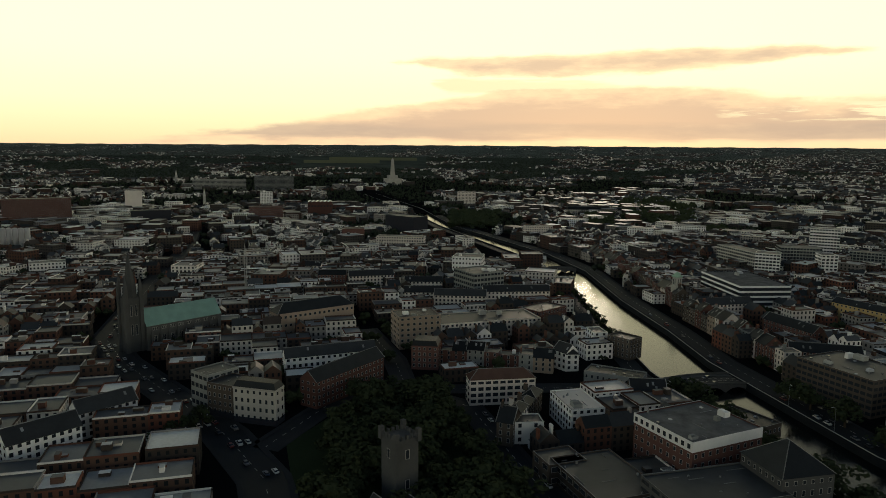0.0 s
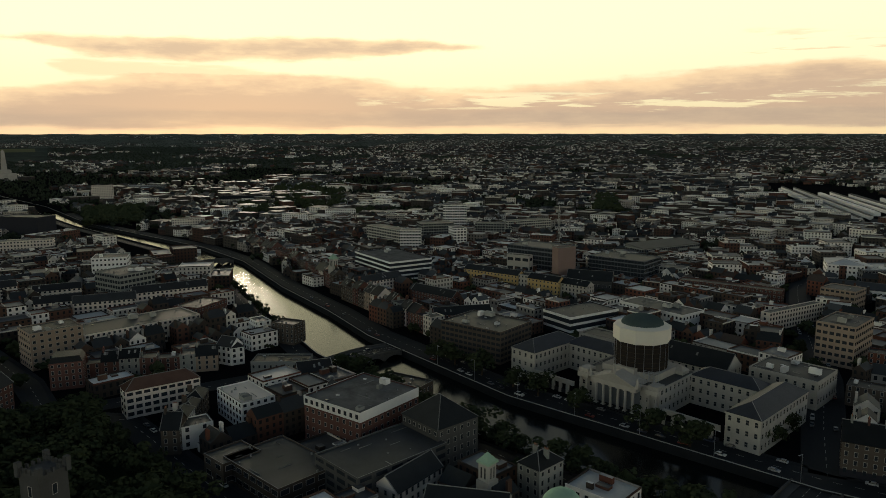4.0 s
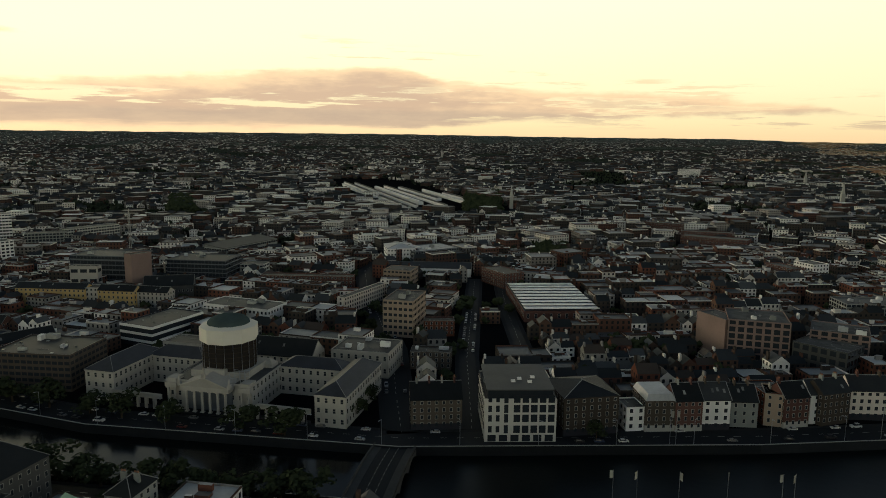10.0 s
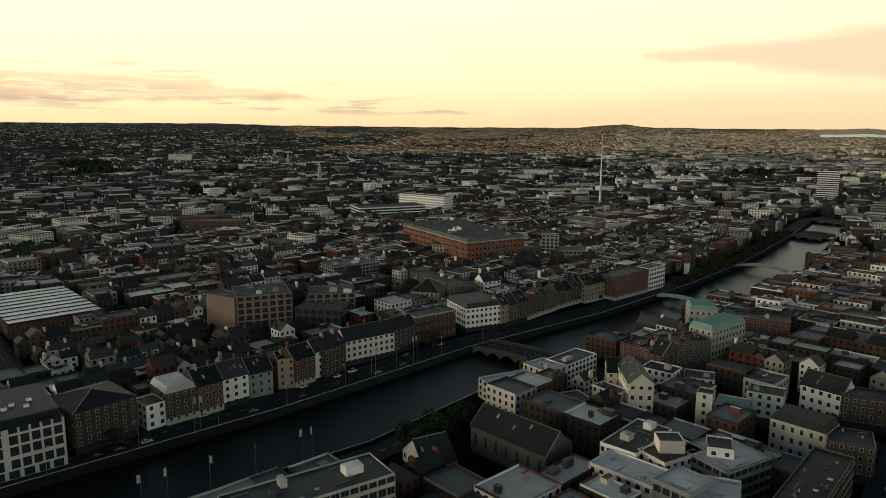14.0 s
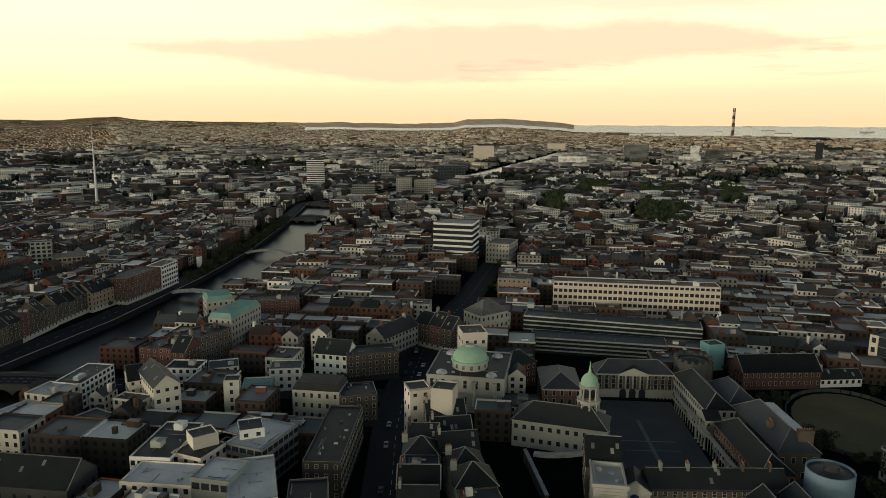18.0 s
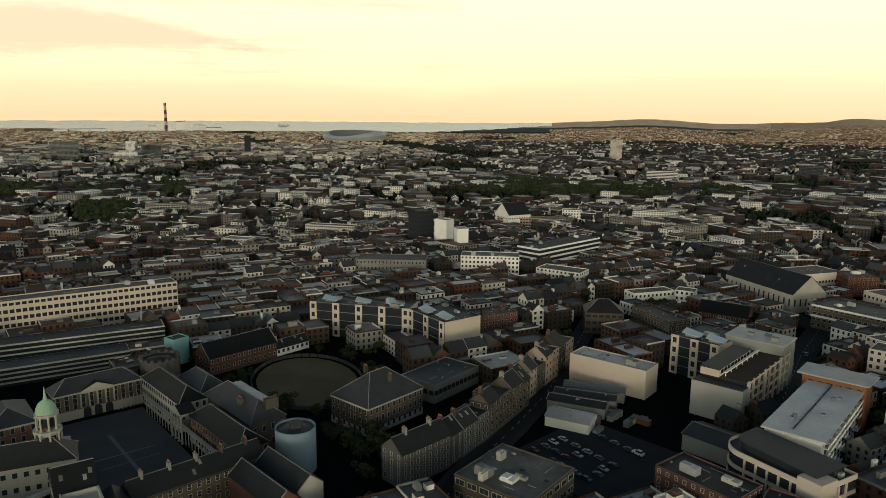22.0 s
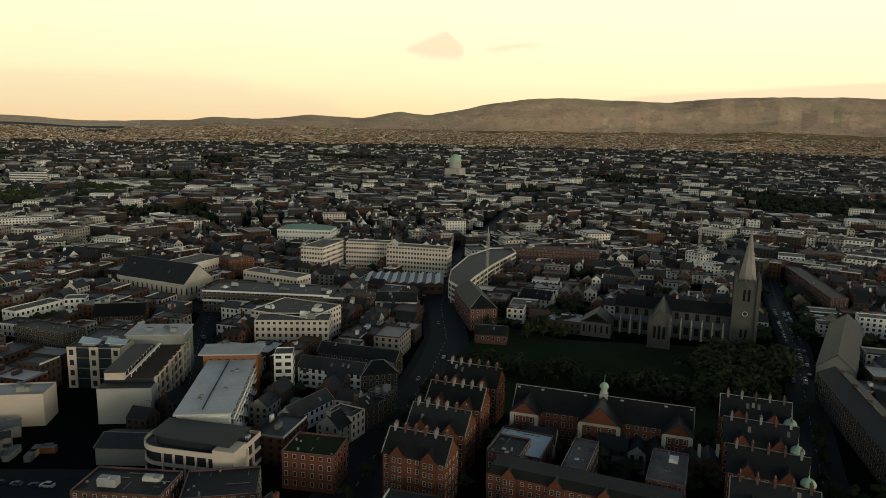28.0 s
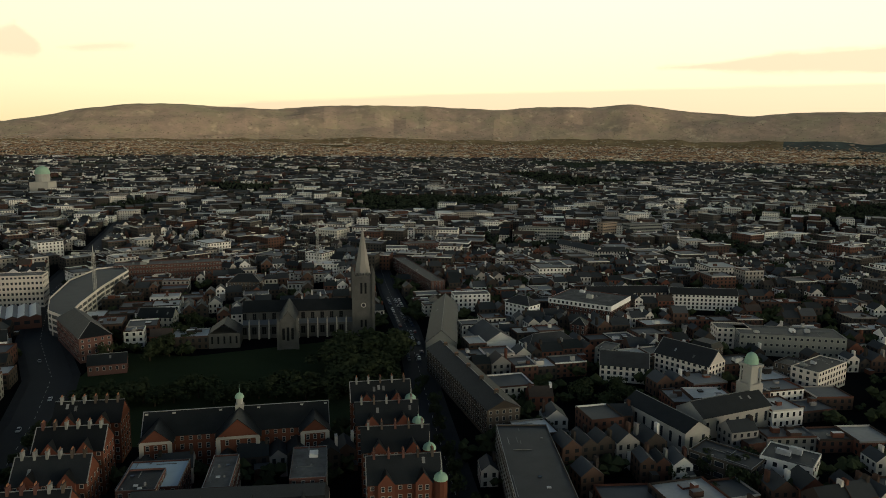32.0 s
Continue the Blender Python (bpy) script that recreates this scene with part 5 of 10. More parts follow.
b(-327.8, 53.2, 126.5, 51.5, 11.0, 14, "brickflat", "brown brick curved apartment terrace beside the church park", roof='gable', floors=4)
b(-371.4, 43.9, 92.0, 50.4, 10.0, 14, "white", "white apartment terrace with black balconies and slate roof", roof='gable', floors=4)
b(-376.7, 132.4, 57.5, 66.7, 10.0, 10, "geo", "red brick gabled terrace with slate roof", roof='gable', floors=3, wall='brick', chim=5)
b(-373.8, 115.0, 63.6, 15.3, 14.0, 14, "geo", "red brick corner building with a mansard roof", roof='mansard', floors=4, wall='brick')
b(-309.3, 125.3, 79.4, 33.3, 10.0, 13, "gallery", "pale galleried flats with a brown tiled roof", roof='hip', roofm='tile', floors=4)
b(-263.2, 118.9, 47.7, 7.6, 48.7, 11, "geo", "brown brick flats with a brown tiled roof", roof='gabley', roofm='tile', floors=3, chim=4)
b(-261.0, 125.4, 76.0, 14.0, 10.0, 10, "white", "white and black rendered apartment block", floors=3, bay=4.6)
b(-286.0, 157.0, -7.0, 26.0, 16.0, 12.5, "white", "white apartment block with a pale flat roof", floors=4, roofm='cream', plant=1)
b(-232.1, 166.4, 5.5, 32.1, 35.8, 20, "hotel", "red brick hotel with a white top storey and grey roof", floors=5, plant=3, light=3)
b(-196.7, 144.9, -4.2, 25.8, 41.5, 13, "deck", "dark concrete car park with an open roof deck", floors=4)
b(-171.5, 183.1, 83.6, 20.7, 22.0, 17, "stone", "grey stone warehouse with uneven roofs", wall='darkstone', roof='hip', floors=4)
b(-197.2, 192.6, 2.1, 16.2, 14.0, 15, "stone", "grey stone warehouse range beside the river trees", wall='darkstone', roof='flat', floors=3)
b(-160.7, 151.8, 95.6, 24.7, 11.0, 8, "geo", "low school range with dark slate roof and pale windows", wall='cream', roof='gable', floors=2)
b(-227.2, 125.7, -0.9, 36.3, 26.0, 9, "school", "brown school building with big windows and black felt roof", floors=2)
b(-234.7, 122.0, 0.4, 13.7, 16.0, 9, "school", "brown school wing with black felt roof", floors=2)
b(-137.5, 187.4, -4.1, 9.7, 13.3, 14, "stone", "grey stone corner house with chimneys", wall='grey', roof='hip', floors=4, chim=2)
b(-253.9, 221.9, 10.9, 27.0, 16.0, 7, "geo", "low brick workshop with flat roofs", roof='flat', floors=1, light=3)
b(-280.1, 198.5, 65.7, 17.2, 14.0, 8, "school", "low dark brick range with pitched roof", roof='gable', floors=2)
b(-322.6, 197.4, 42.6, 30.9, 14.0, 7, "geo", "low rendered workshops with a flat roof", wall='grey', roof='flat', floors=1, light=3)
b(-352.2, 194.5, 17.7, 10.2, 10.0, 11, "white", "white rendered house with slate roof", roof='gable', floors=3)
b(-342.6, 197.6, 76.3, 7.6, 9.0, 10, "white", "white rendered corner house with slate roof", roof='hip', floors=3)
b(-371.2, 233.1, 79.3, 9.2, 14.0, 13, "white", "white rendered riverside house", floors=4)
b(-364.8, 239.0, 19.2, 16.7, 12.0, 13, "geo", "brown brick riverside building with a flat roof", roof='flat', floors=4)

# north-west: across the river
b(-275.8, 297.5, 3.4, 42.6, 31.8, 19, "officebrick", "dark brick court offices with grey roof plant", floors=6, plant=4, light=4)
b(-425.3, 343.1, -12.8, 70.4, 12.0, 13, "geo", "brown brick quay terrace with slate roof and chimneys", floors=4, chim=4)
b(-356.6, 327.5, -13.8, 58.3, 12.0, 13, "geo", "red brick quay terrace with slate roof", wall='brick', floors=4, chim=3)
b(-417.9, 353.4, 84.2, 44.6, 10.0, 12, "cream", "cream flats with dark roof", roof='gable', floors=4)
b(-371.7, 367.7, -0.4, 41.6, 10.0, 12, "brickflat", "red brick flats with white stair towers", roof='gable', floors=4)
b(-309.9, 328.2, 56.1, 38.9, 10.0, 10, "brickflat", "brown flats with a slate roof", roof='gable', floors=3)
b(-606.4, 405.4, -16.9, 158.5, 12.0, 13, "geo", "red brick quay houses with slate roofs", wall='brick', floors=4, chim=4)
b(-898.8, 462.0, -10.2, 278.8, 14.0, 12, "geo", "red brick quay houses upstream with slate roofs", wall='brick', floors=4, chim=5)
b(-502.1, 423.4, -14.8, 68.0, 41.9, 20, "bands", "white banded office block on a corner", floors=5, plant=2)
b(-546.2, 523.7, 42.7, 22.6, 22.0, 26, "white", "white framed apartment tower", floors=8, ww=2.2)
b(-571.7, 581.9, 58.5, 39.9, 22.0, 26, "officegrey", "grey glass apartment slab", floors=8)
b(-516.2, 577.2, 61.4, 15.3, 18.0, 26, "white", "white framed apartment tower with balconies", floors=8, ww=2.2)
b(-635.9, 689.4, 42.6, 31.6, 20.0, 36, "white", "white top floor apartment tower", floors=10, ww=2.4)
b(-622.3, 542.8, -7.5, 65.8, 18.0, 24, "concretegrid", "concrete framed apartment block", floors=7)
b(-550.4, 653.5, 33.6, 36.5, 18.0, 22, "officegrey", "dark glass flats with balconies", floors=7)
b(-540.8, 708.7, 65.9, 62.5, 18.0, 20, "concretegrid", "grey apartment block with a red end wall", floors=6)
b(-392.3, 452.5, 4.8, 53.9, 11.0, 14, "yellow", "long yellow washed barracks range with slate roof", floors=4, roof='gable', pitch=0.3)
b(-327.9, 456.1, 1.6, 28.2, 11.0, 14, "yellow", "yellow washed barracks range with slate roof and grey end", floors=4, roof='gable', pitch=0.3)
b(-302.4, 461.0, 0.4, 26.1, 11.0, 13, "stone", "grey stone barracks end block with white windows", floors=4, roof='gable', pitch=0.3)
b(-339.5, 458.4, 5.5, 9.4, 12.0, 15, "stone", "grey stone barracks centre block", floors=4, roof='flat')
b(-393.3, 515.2, 3.3, 54.6, 32.0, 28, "darkglass", "dark glass office block with stone towers", floors=7, plant=3)
b(-374.1, 488.7, 12.0, 21.2, 8.0, 24, "frame", "white framed projecting office bay", floors=3)
b(-324.1, 493.5, 63.0, 17.2, 10.0, 34, "stone", "grey stone clad stair tower", floors=0, wall='taupe')
b(-323.8, 543.1, 2.9, 51.9, 34.0, 22, "darkglass", "dark glass office block with stepped terraces", floors=6, plant=3)
b(-313.4, 490.8, 22.4, 36.8, 16.0, 10, "stone", "dark stone chapel hall with slate roof", roof='gable', floors=1, wall='darkstone')
b(-234.7, 373.5, 75.2, 42.3, 26.0, 13, "bands", "dark roofed court office with pale band", floors=3, roofm='felt')
b(-237.6, 440.9, -10.8, 51.9, 23.7, 12, "white", "white low court block with many windows", floors=2, plant=3)
b(-326.3, 652.4, 73.4, 82.8, 26.0, 14, "officegrey", "grey glass fronted hall with a sloping roof", roof='lean', floors=3)
b(-282.8, 575.1, 2.6, 30.5, 16.0, 14, "concretegrid", "pale concrete offices with terraces", floors=4)

# north: market quarter and the north quays
b(-237.8, 536.1, 6.1, 76.6, 12.0, 13, "brickflat", "dark brick flats with white stair panels and slate roof", roof='flat', floors=4)
b(-152.1, 472.7, -16.4, 6.4, 58.8, 13, "cream", "cream end block of brick flats", floors=4)
b(-106.6, 425.1, -4.0, 20.1, 31.8, 24, "officebuff", "buff concrete office tower with rows of dark windows", floors=6, plant=2)
b(-141.3, 566.2, -5.8, 23.8, 22.0, 16, "officebuff", "lower buff concrete office wing", floors=4)
b(-80.7, 429.1, 10.0, 19.5, 12.0, 10, "geo", "red painted public house with white windows", wall='redpaint', roof='flat', floors=3)
b(-162.3, 667.3, 19.6, 28.0, 36.0, 17, "white", "white and teal office with barrel roof", floors=4, roofm='lightroof', roof='hip', pitch=0.12)
b(-134.2, 668.3, 43.4, 52.1, 36.0, 15, "officeteal", "teal glass office with pale roofs", floors=4, roofm='lightroof', plant=3)
b(-154.9, 618.0, 5.3, 80.9, 24.0, 8, "shed", "long white walled market shed with dark roof", floors=0)
b(38.0, 459.7, 6.5, 19.5, 14.0, 10, "white", "white rendered yard house", floors=3)
b(-63.2, 610.0, -52.3, 36.9, 20.0, 13, "geo", "red brick corner block with flat roof", wall='brick', roof='flat', floors=4)
b(-59.0, 284.0, 14.3, 22.3, 14.0, 14, "geo", "brown brick quay terrace of four bays with chimneys", floors=4, chim=4, base='frame_d')
b(-76.3, 364.4, 5.3, 22.7, 12.0, 10, "geo", "brick rear building with roof plant", roof='flat', floors=3, plant=2)
b(6.3, 289.5, 18.9, 24.6, 26.0, 17, "geo", "dark brick quay block with hipped slate roof", roof='hip', pitch=.14, floors=5, bay=3.2, wall='brownbrick', base='frame_d')
b(33.2, 299.6, 17.0, 8.6, 12.0, 11, "white", "small cream quay house with dark windows", floors=3)
b(41.2, 300.7, 12.2, 13.2, 18.0, 14, "geo", "dark brick quay building with pale mansard", roof='mansard', roofm='lightroof', floors=4, base='frame_w')
b(54.2, 303.0, 14.8, 12.1, 14.0, 14, "geo", "red brick quay building with shopfront", wall='brick', floors=4, base='frame_w', chim=2)
b(66.1, 306.7, 12.2, 12.3, 14.0, 14, "white", "white painted quay house with sash windows", roof='gable', floors=4, base='frame_d', chim=2)
b(79.3, 312.9, 6.0, 11.6, 14.0, 12, "geo", "grey quay houses with slate roof", wall='grey', floors=3, chim=2)
b(90.1, 334.3, -76.0, 17.3, 12.0, 15, "geo", "red brick corner building with flat roof", wall='redpaint', roof='flat', floors=4)
b(94.3, 317.5, -8.2, 8.4, 14.0, 15, "geo", "orange brick quay building with flat roof", wall='buff', roof='flat', floors=4, plant=1)
b(102.2, 315.0, 20.2, 12.1, 13.0, 14, "geo", "red brick quay house with shopfront", wall='brick', roof='gable', floors=4, base='frame_w', chim=1)
b(115.1, 322.5, 16.3, 6.0, 12.0, 14, "white", "narrow pale blue quay house", floors=4, roof='gable')
b(119.5, 320.5, 26.4, 15.5, 12.0, 15, "geo", "brown brick quay houses with chimneys", floors=4, chim=2)
b(135.0, 331.2, 6.1, 30.0, 13.0, 14, "white", "cream painted quay terrace with shopfronts", wall='cream', roof='gable', floors=4, base='frame_d', chim=3)
b(166.2, 337.2, 15.8, 16.9, 12.0, 14, "geo", "brown brick quay house with chimneys", floors=4, chim=2, base='frame_d')
b(185.7, 348.0, 5.2, 28.4, 14.0, 16, "stone", "stone and red brick quay building with tall windows", roof='flat', floors=3, wall='brick', band='limestone')
b(222.0, 351.5, -5.1, 24.7, 27.2, 15, "white", "white corner hotel with black mansard roof", roof='mansard', floors=4, base='frame_d')
b(245.9, 348.2, 14.5, 26.0, 13.0, 15, "geo", "brown brick quay terrace east of the bridge", floors=4, chim=3, base='frame_d')
b(271.1, 354.7, 17.5, 33.3, 13.0, 15, "geo", "dark brick quay terrace with shops", floors=4, chim=3, base='frame_w')
b(304.3, 366.3, 13.4, 34.1, 13.0, 13, "geo", "brown brick quay houses with shops", floors=4, chim=3, base='frame_w')
b(333.4, 369.5, 7.5, 32.3, 13.0, 14, "geo", "buff brick quay houses with shops", wall='buff', floors=4, chim=2, base='frame_w')
b(356.8, 364.1, 10.4, 41.4, 18.0, 18, "geo", "dark red brick quay block with flat roof", wall='brick', roof='flat', floors=5, base='frame_w')
b(399.7, 372.7, 13.9, 23.8, 12.0, 18, "white", "white quay building with large windows", floors=5, ww=1.8)
b(100.2, 415.5, -8.6, 33.0, 30.0, 24, "officepink", "pinkish brown office block with dark recessed windows", floors=6, plant=3)
b(87.0, 437.5, -60.0, 24.0, 14.0, 23, "blank", "blank pinkish brown office wing with tall piers", wall='taupe', roofm='felt', floors=0)
b(133.8, 409.5, -42.0, 29.0, 22.0, 14.5, "officepink", "lower curved office block with open concrete frame", floors=3, wall='darkstone')
b(146.0, 420.0, -20.0, 30.0, 24.0, 19, "officepink", "rear pinkish brown office block with set back roof", floors=5, plant=2)
b(325.6, 637.7, -90.7, 125.8, 61.0, 24, "redmall", "large orange red brick shopping block with slate top storey", floors=5, roof='mansard', roofm='greyroof', plant=9, light=12)
b(218.3, 416.4, -44.2, 19.7, 18.0, 13, "stone", "dark roofed pale corner building", roof='hip', floors=3, wall='buff')
b(275.3, 412.5, 0.4, 15.0, 12.0, 14, "white", "white painted back street building", floors=4, roof='gable')
b(199.1, 509.6, 6.2, 41.6, 24.0, 15, "officegrey", "pale glass office with flat roof", floors=5, plant=3)
b(246.0, 469.9, -82.1, 63.2, 14.0, 14, "geo", "brown brick street terrace with flat roofs", roof='flat', floors=4, plant=2)
b(193.5, 685.5, -64.7, 35.3, 14.0, 13, "geo", "red brick block with white neighbour", wall='brick', roof='flat', floors=4)
b(216.4, 677.7, -62.3, 22.1, 18.0, 17, "white", "white stepped apartment block", floors=5)
b(144.8, 846.9, -24.1, 72.8, 22.0, 15, "geo", "curved red brick block with pale parapet", wall='brick', roof='flat', floors=4)
b(114.4, 949.9, -20.0, 47.8, 20.0, 18, "geo", "red brick offices with flat roof", wall='brick', roof='flat', floors=5, plant=2)
b(365.2, 838.7, -7.8, 91.3, 40.0, 18, "bands", "stacked car park with pale bands", floors=5)
b(461.6, 917.0, -68.2, 84.1, 20.0, 26, "white", "white twin apartment blocks", floors=7)
b(347.9, 507.0, 2.4, 56.8, 20.0, 14, "geo", "red brick office with pale roof", wall='brick', roof='flat', floors=4, plant=2)
b(409.0, 515.9, -44.2, 15.5, 10.0, 24, "concretegrid", "slim concrete tower block", floors=7)
b(407.8, 490.6, -38.6, 41.1, 22.0, 13, "officebuff", "pale office with wide dark roof", floors=3, plant=2)
b(542.8, 654.5, -77.3, 77.7, 36.0, 15, "stone", "long grey retail hall with flat roof", floors=2, wall='concrete')

# south quay and the old quarter
b(40.0, 180.6, 3.2, 50.2, 17.0, 19, "officeglass", "long council office with glazed front and flat roof", floors=5, plant=2, light=4)
b(172.0, 250.0, -4.0, 28.0, 12.5, 9.5, "cream", "cream apartment block with a pale weathered roof", floors=3, roofm='lightroof', ww=1.6)
b(200.5, 247.5, 7.0, 14.0, 15.0, 12, "cream", "pinkish cream apartment block with pale roof", wall='panel', floors=3, roofm='lightroof', plant=1)
b(215.0, 249.0, 14.0, 25.0, 13.0, 12, "white", "pale apartment block with balconies beside the river", floors=4, ww=1.6, plant=1)
b(184.0, 219.0, -8.7, 18.0, 12.0, 9, "cream", "curved cream building with large windows", floors=3, ww=2.2, bay=4)
b(211.2, 205.1, -33.1, 10.6, 24.9, 18, "cream", "tall cream gabled warehouse with small windows", roof='gabley', floors=4)
b(209.6, 210.0, 6.8, 7.7, 14.0, 12, "cream", "cream stone annex with low roof", floors=3)
b(219.1, 226.2, -37.7, 6.7, 12.0, 15, "geo", "pale brick riverside house with slate roof", roof='gable', wall='cream', floors=4)
b(255.0, 214.0, -52.0, 13.9, 12.0, 10, "white", "white rendered house with flat roof", floors=3, plant=1)
b(228.0, 184.0, -60.0, 6.3, 7.0, 18, "concrete", "grey concrete stair tower", floors=5)
b(139.5, 216.8, -76.3, 36.4, 15.8, 11, "church", "old stone church hall with slate roof and skylights", floors=1)
b(112.7, 205.7, -1.7, 13.5, 18.0, 4.5, "white", "low white rendered building with dark roof", roof='gable', floors=1)
take([(112, 226), (122, 212), (136, 214), (168, 240), (158, 256), (130, 240)])
b(166.5, 174.1, -72.9, 13.9, 28.0, 15, "white", "white flat roofed cultural building with terraces", floors=3, bay=2.0, plant=2)
b(174.2, 163.6, -90.9, 12.5, 20.0, 15, "cream", "pale concrete building with window bands", floors=3, light=2)
b(178.5, 157.8, -33.7, 8.7, 8.0, 19, "cream", "blank cream stair block", floors=0)
b(190.9, 148.1, -48.8, 8.5, 10.0, 18, "white", "white rendered roof house", floors=4)
b(186.6, 136.0, -0.3, 22.3, 22.0, 15, "officegrey", "grey metal roofed block with blue end", floors=4, roofm='lightroof')
b(154.1, 166.1, -75.1, 23.4, 14.0, 14, "cream", "pale stone archive with grey lean roof", roofm='lightroof', floors=3)
b(159.9, 143.2, -80.6, 12.9, 14.0, 17, "officegrey", "glazed rooftop pavilion with flat grey roof", roofm='lightroof', floors=3)
b(152.8, 124.5, -53.6, 14.7, 28.0, 16, "white", "white block with grey sheet roof and slatted edge", roofm='lightroof', floors=4)
b(235.0, 180.5, -60.0, 13.0, 12.0, 13, "concretegrid", "grey tower house with green roof edge", floors=4, roofm='copper')
b(246.0, 232.0, -70.0, 16.0, 12.0, 11, "white", "white rendered town house with roof terrace", floors=3, plant=1)
b(263.0, 186.0, -62.0, 14.8, 12.0, 11, "white", "white art building with balconies", floors=3, plant=1)
b(184.7, 119.1, -71.8, 12.8, 46.4, 15, "geo", "brown brick street building with pale parapet lines", roof='flat', floors=4, light=3)
b(159.0, 108.6, -60.9, 12.1, 16.0, 15, "geo", "brick corner building with flat roof", roof='flat', floors=4)
b(239.5, 135.3, -56.7, 15.3, 15.0, 14, "geo", "brown brick street building", roof='flat', floors=4, base='frame_d')
b(239.0, 157.8, -76.9, 20.2, 14.0, 14, "stone", "grey mansard office with dormer windows", roof='mansard', floors=3)
b(286.5, 176.1, -81.8, 17.6, 13.0, 13, "white", "white fronted street building with green slate roof", roof='gable', floors=3)
b(285.7, 156.9, -52.4, 25.2, 14.0, 14, "geo", "red brick street corner building with flat roof", roof='flat', floors=4, base='frame_d')
b(239.1, 95.4, -83.4, 8.7, 9.0, 24, "cream", "tall cream gable wall building", floors=0)
b(239.1, 104.0, -51.3, 8.3, 9.0, 22, "cream", "cream bank building with a curved corner", floors=4, roof='flat', band='limestone')
b(171.7, 79.9, -69.4, 13.4, 59.3, 13, "geo", "dark slate roofed street range with shops", roof='gabley', floors=4, chim=3)
b(178.1, 61.5, -59.4, 15.3, 79.1, 13, "geo", "dark slate roofed back range with pale front", roof='gabley', floors=4, chim=3)
b(351.9, 149.5, -105.4, 24.9, 14.0, 15, "geo", "dark brick theatre street terrace", floors=4, chim=3, base='frame_w')
b(316.3, 152.1, -11.9, 30.7, 12.0, 14, "white", "row of painted shop houses", floors=4, roof='gable', wall='grey', chim=3, base='frame_d')
b(319.7, 110.2, -58.7, 12.5, 14.0, 21, "cream", "blank cream tower block behind the domed hall", floors=2)
b(560.3, 221.3, -83.0, 33.8, 29.2, 38, "centralbank", "tall bank with stacked white floor bands and dark glass", floors=8)
b(590.3, 183.4, -90.3, 21.3, 30.0, 18, "stone", "pale classical office building", floors=4, band='limestone')
b(369.3, 116.5, -32.2, 20.7, 16.0, 16, "stone", "pale green roofed classical building", roof='hip', roofm='greyroof', floors=3)
b(459.2, 133.6, -80.5, 23.0, 20.0, 18, "stone", "buff stone office with flat roof", wall='buff', floors=4)
b(435.5, 89.6, -77.6, 102.4, 14.0, 25, "concretegrid", "long beige concrete office slab with rows of dark windows", wall='panel', floors=6, bay=3.0, ww=2.0, plant=2)
b(391.3, 97.1, -83.6, 98.8, 14.0, 13, "terrace", "long stepped office range with white bands", floors=5)
b(364.5, 86.3, -80.4, 71.4, 14.0, 9, "terrace", "lower stepped office range with white bands", floors=4)
b(258.7, 258.8, -83.3, 25.7, 16.0, 14, "geo", "red brick riverside warehouse with gables", wall='brick', roof='gable', floors=4, chim=3)
b(272.0, 235.3, -10.9, 23.2, 16.0, 17, "geo", "brown brick hotel range with bays", floors=5, roof='flat', chim=3)
b(301.4, 235.8, 6.4, 31.6, 14.0, 19, "stone", "riverside hotel with copper green mansard roof", roof='mansard', roofm='copper', floors=5)
b(332.2, 277.3, -43.3, 16.3, 18.0, 17, "stone", "pale riverside hotel with green roofs", roof='mansard', roofm='copper', floors=4)
b(348.1, 258.8, -54.5, 30.5, 16.0, 15, "geo", "brick building with a curved green parapet", wall='brick', roof='flat', floors=4, plant=2)

# east: castle and beyond
b(251.5, 66.1, -86.7, 36.5, 14.0, 11, "white", "white long castle range with slate roof and arches", roof='hip', floors=2, wall='limestone')
b(284.7, 61.7, -72.4, 16.9, 26.0, 12, "castle", "brick castle block with a low grey hipped roof", wall='castlebrick', roof='hip', floors=3, pitch=.27)
b(305.2, 82.0, -38.4, 15.9, 12.0, 12, "geo", "brick castle wing with slate roof", wall='brick', roof='hip', floors=3)
far_range = b(313.8, 43.1, -71.5, 35.2, 12.0, 11.5, "castle", "brown brick castle range with a stone pediment and arches", roof='hip', floors=3, wall='duskbrick', ww=1.5, wh=2.3, base='hallstone', band='hallstone', ground=4.2)
b(216.4, 11.0, -69.2, 44.0, 11.0, 11, "castle", "brown stone castle yard range with slate roof and tall chimneys", roof='gable', floors=3, chim=5, wall='duskstone', wh=1.9, roofm='slate', base='duskstone', band='duskstone')
b(219.6, 32.0, -77.5, 11.5, 17.0, 13.5, "geo", "dark flat roofed block behind the striped stone front", wall='brownbrick', floors=3, light=2)
take([(196, 68), (252, 70), (257, 36), (240, 20), (216, 12), (226, -20), (246, -62), (196, -62)])
take([(320, 30), (366, 22), (366, 70), (322, 84)])
take([(334, -8), (372, -4), (372, -44), (336, -40)])
b(369.6, -5.1, -55.8, 9.1, 8.0, 14, "cyan", "pale turquoise painted chapel house", floors=0)
b(348.4, -20.7, -65.6, 38.5, 15.0, 9, "geo", "red brick stable range with dormers and slate roof", wall='brick', roof='gable', floors=2)
b(365.8, -55.7, -63.9, 21.6, 8.0, 4.5, "white", "low white lodge with slate roof", roof='gable', floors=1)
b(400.1, -81.3, -126.6, 60.7, 17.0, 20, "revenue", "cream and black glass office with four storeys", floors=4, plant=4, light=3)
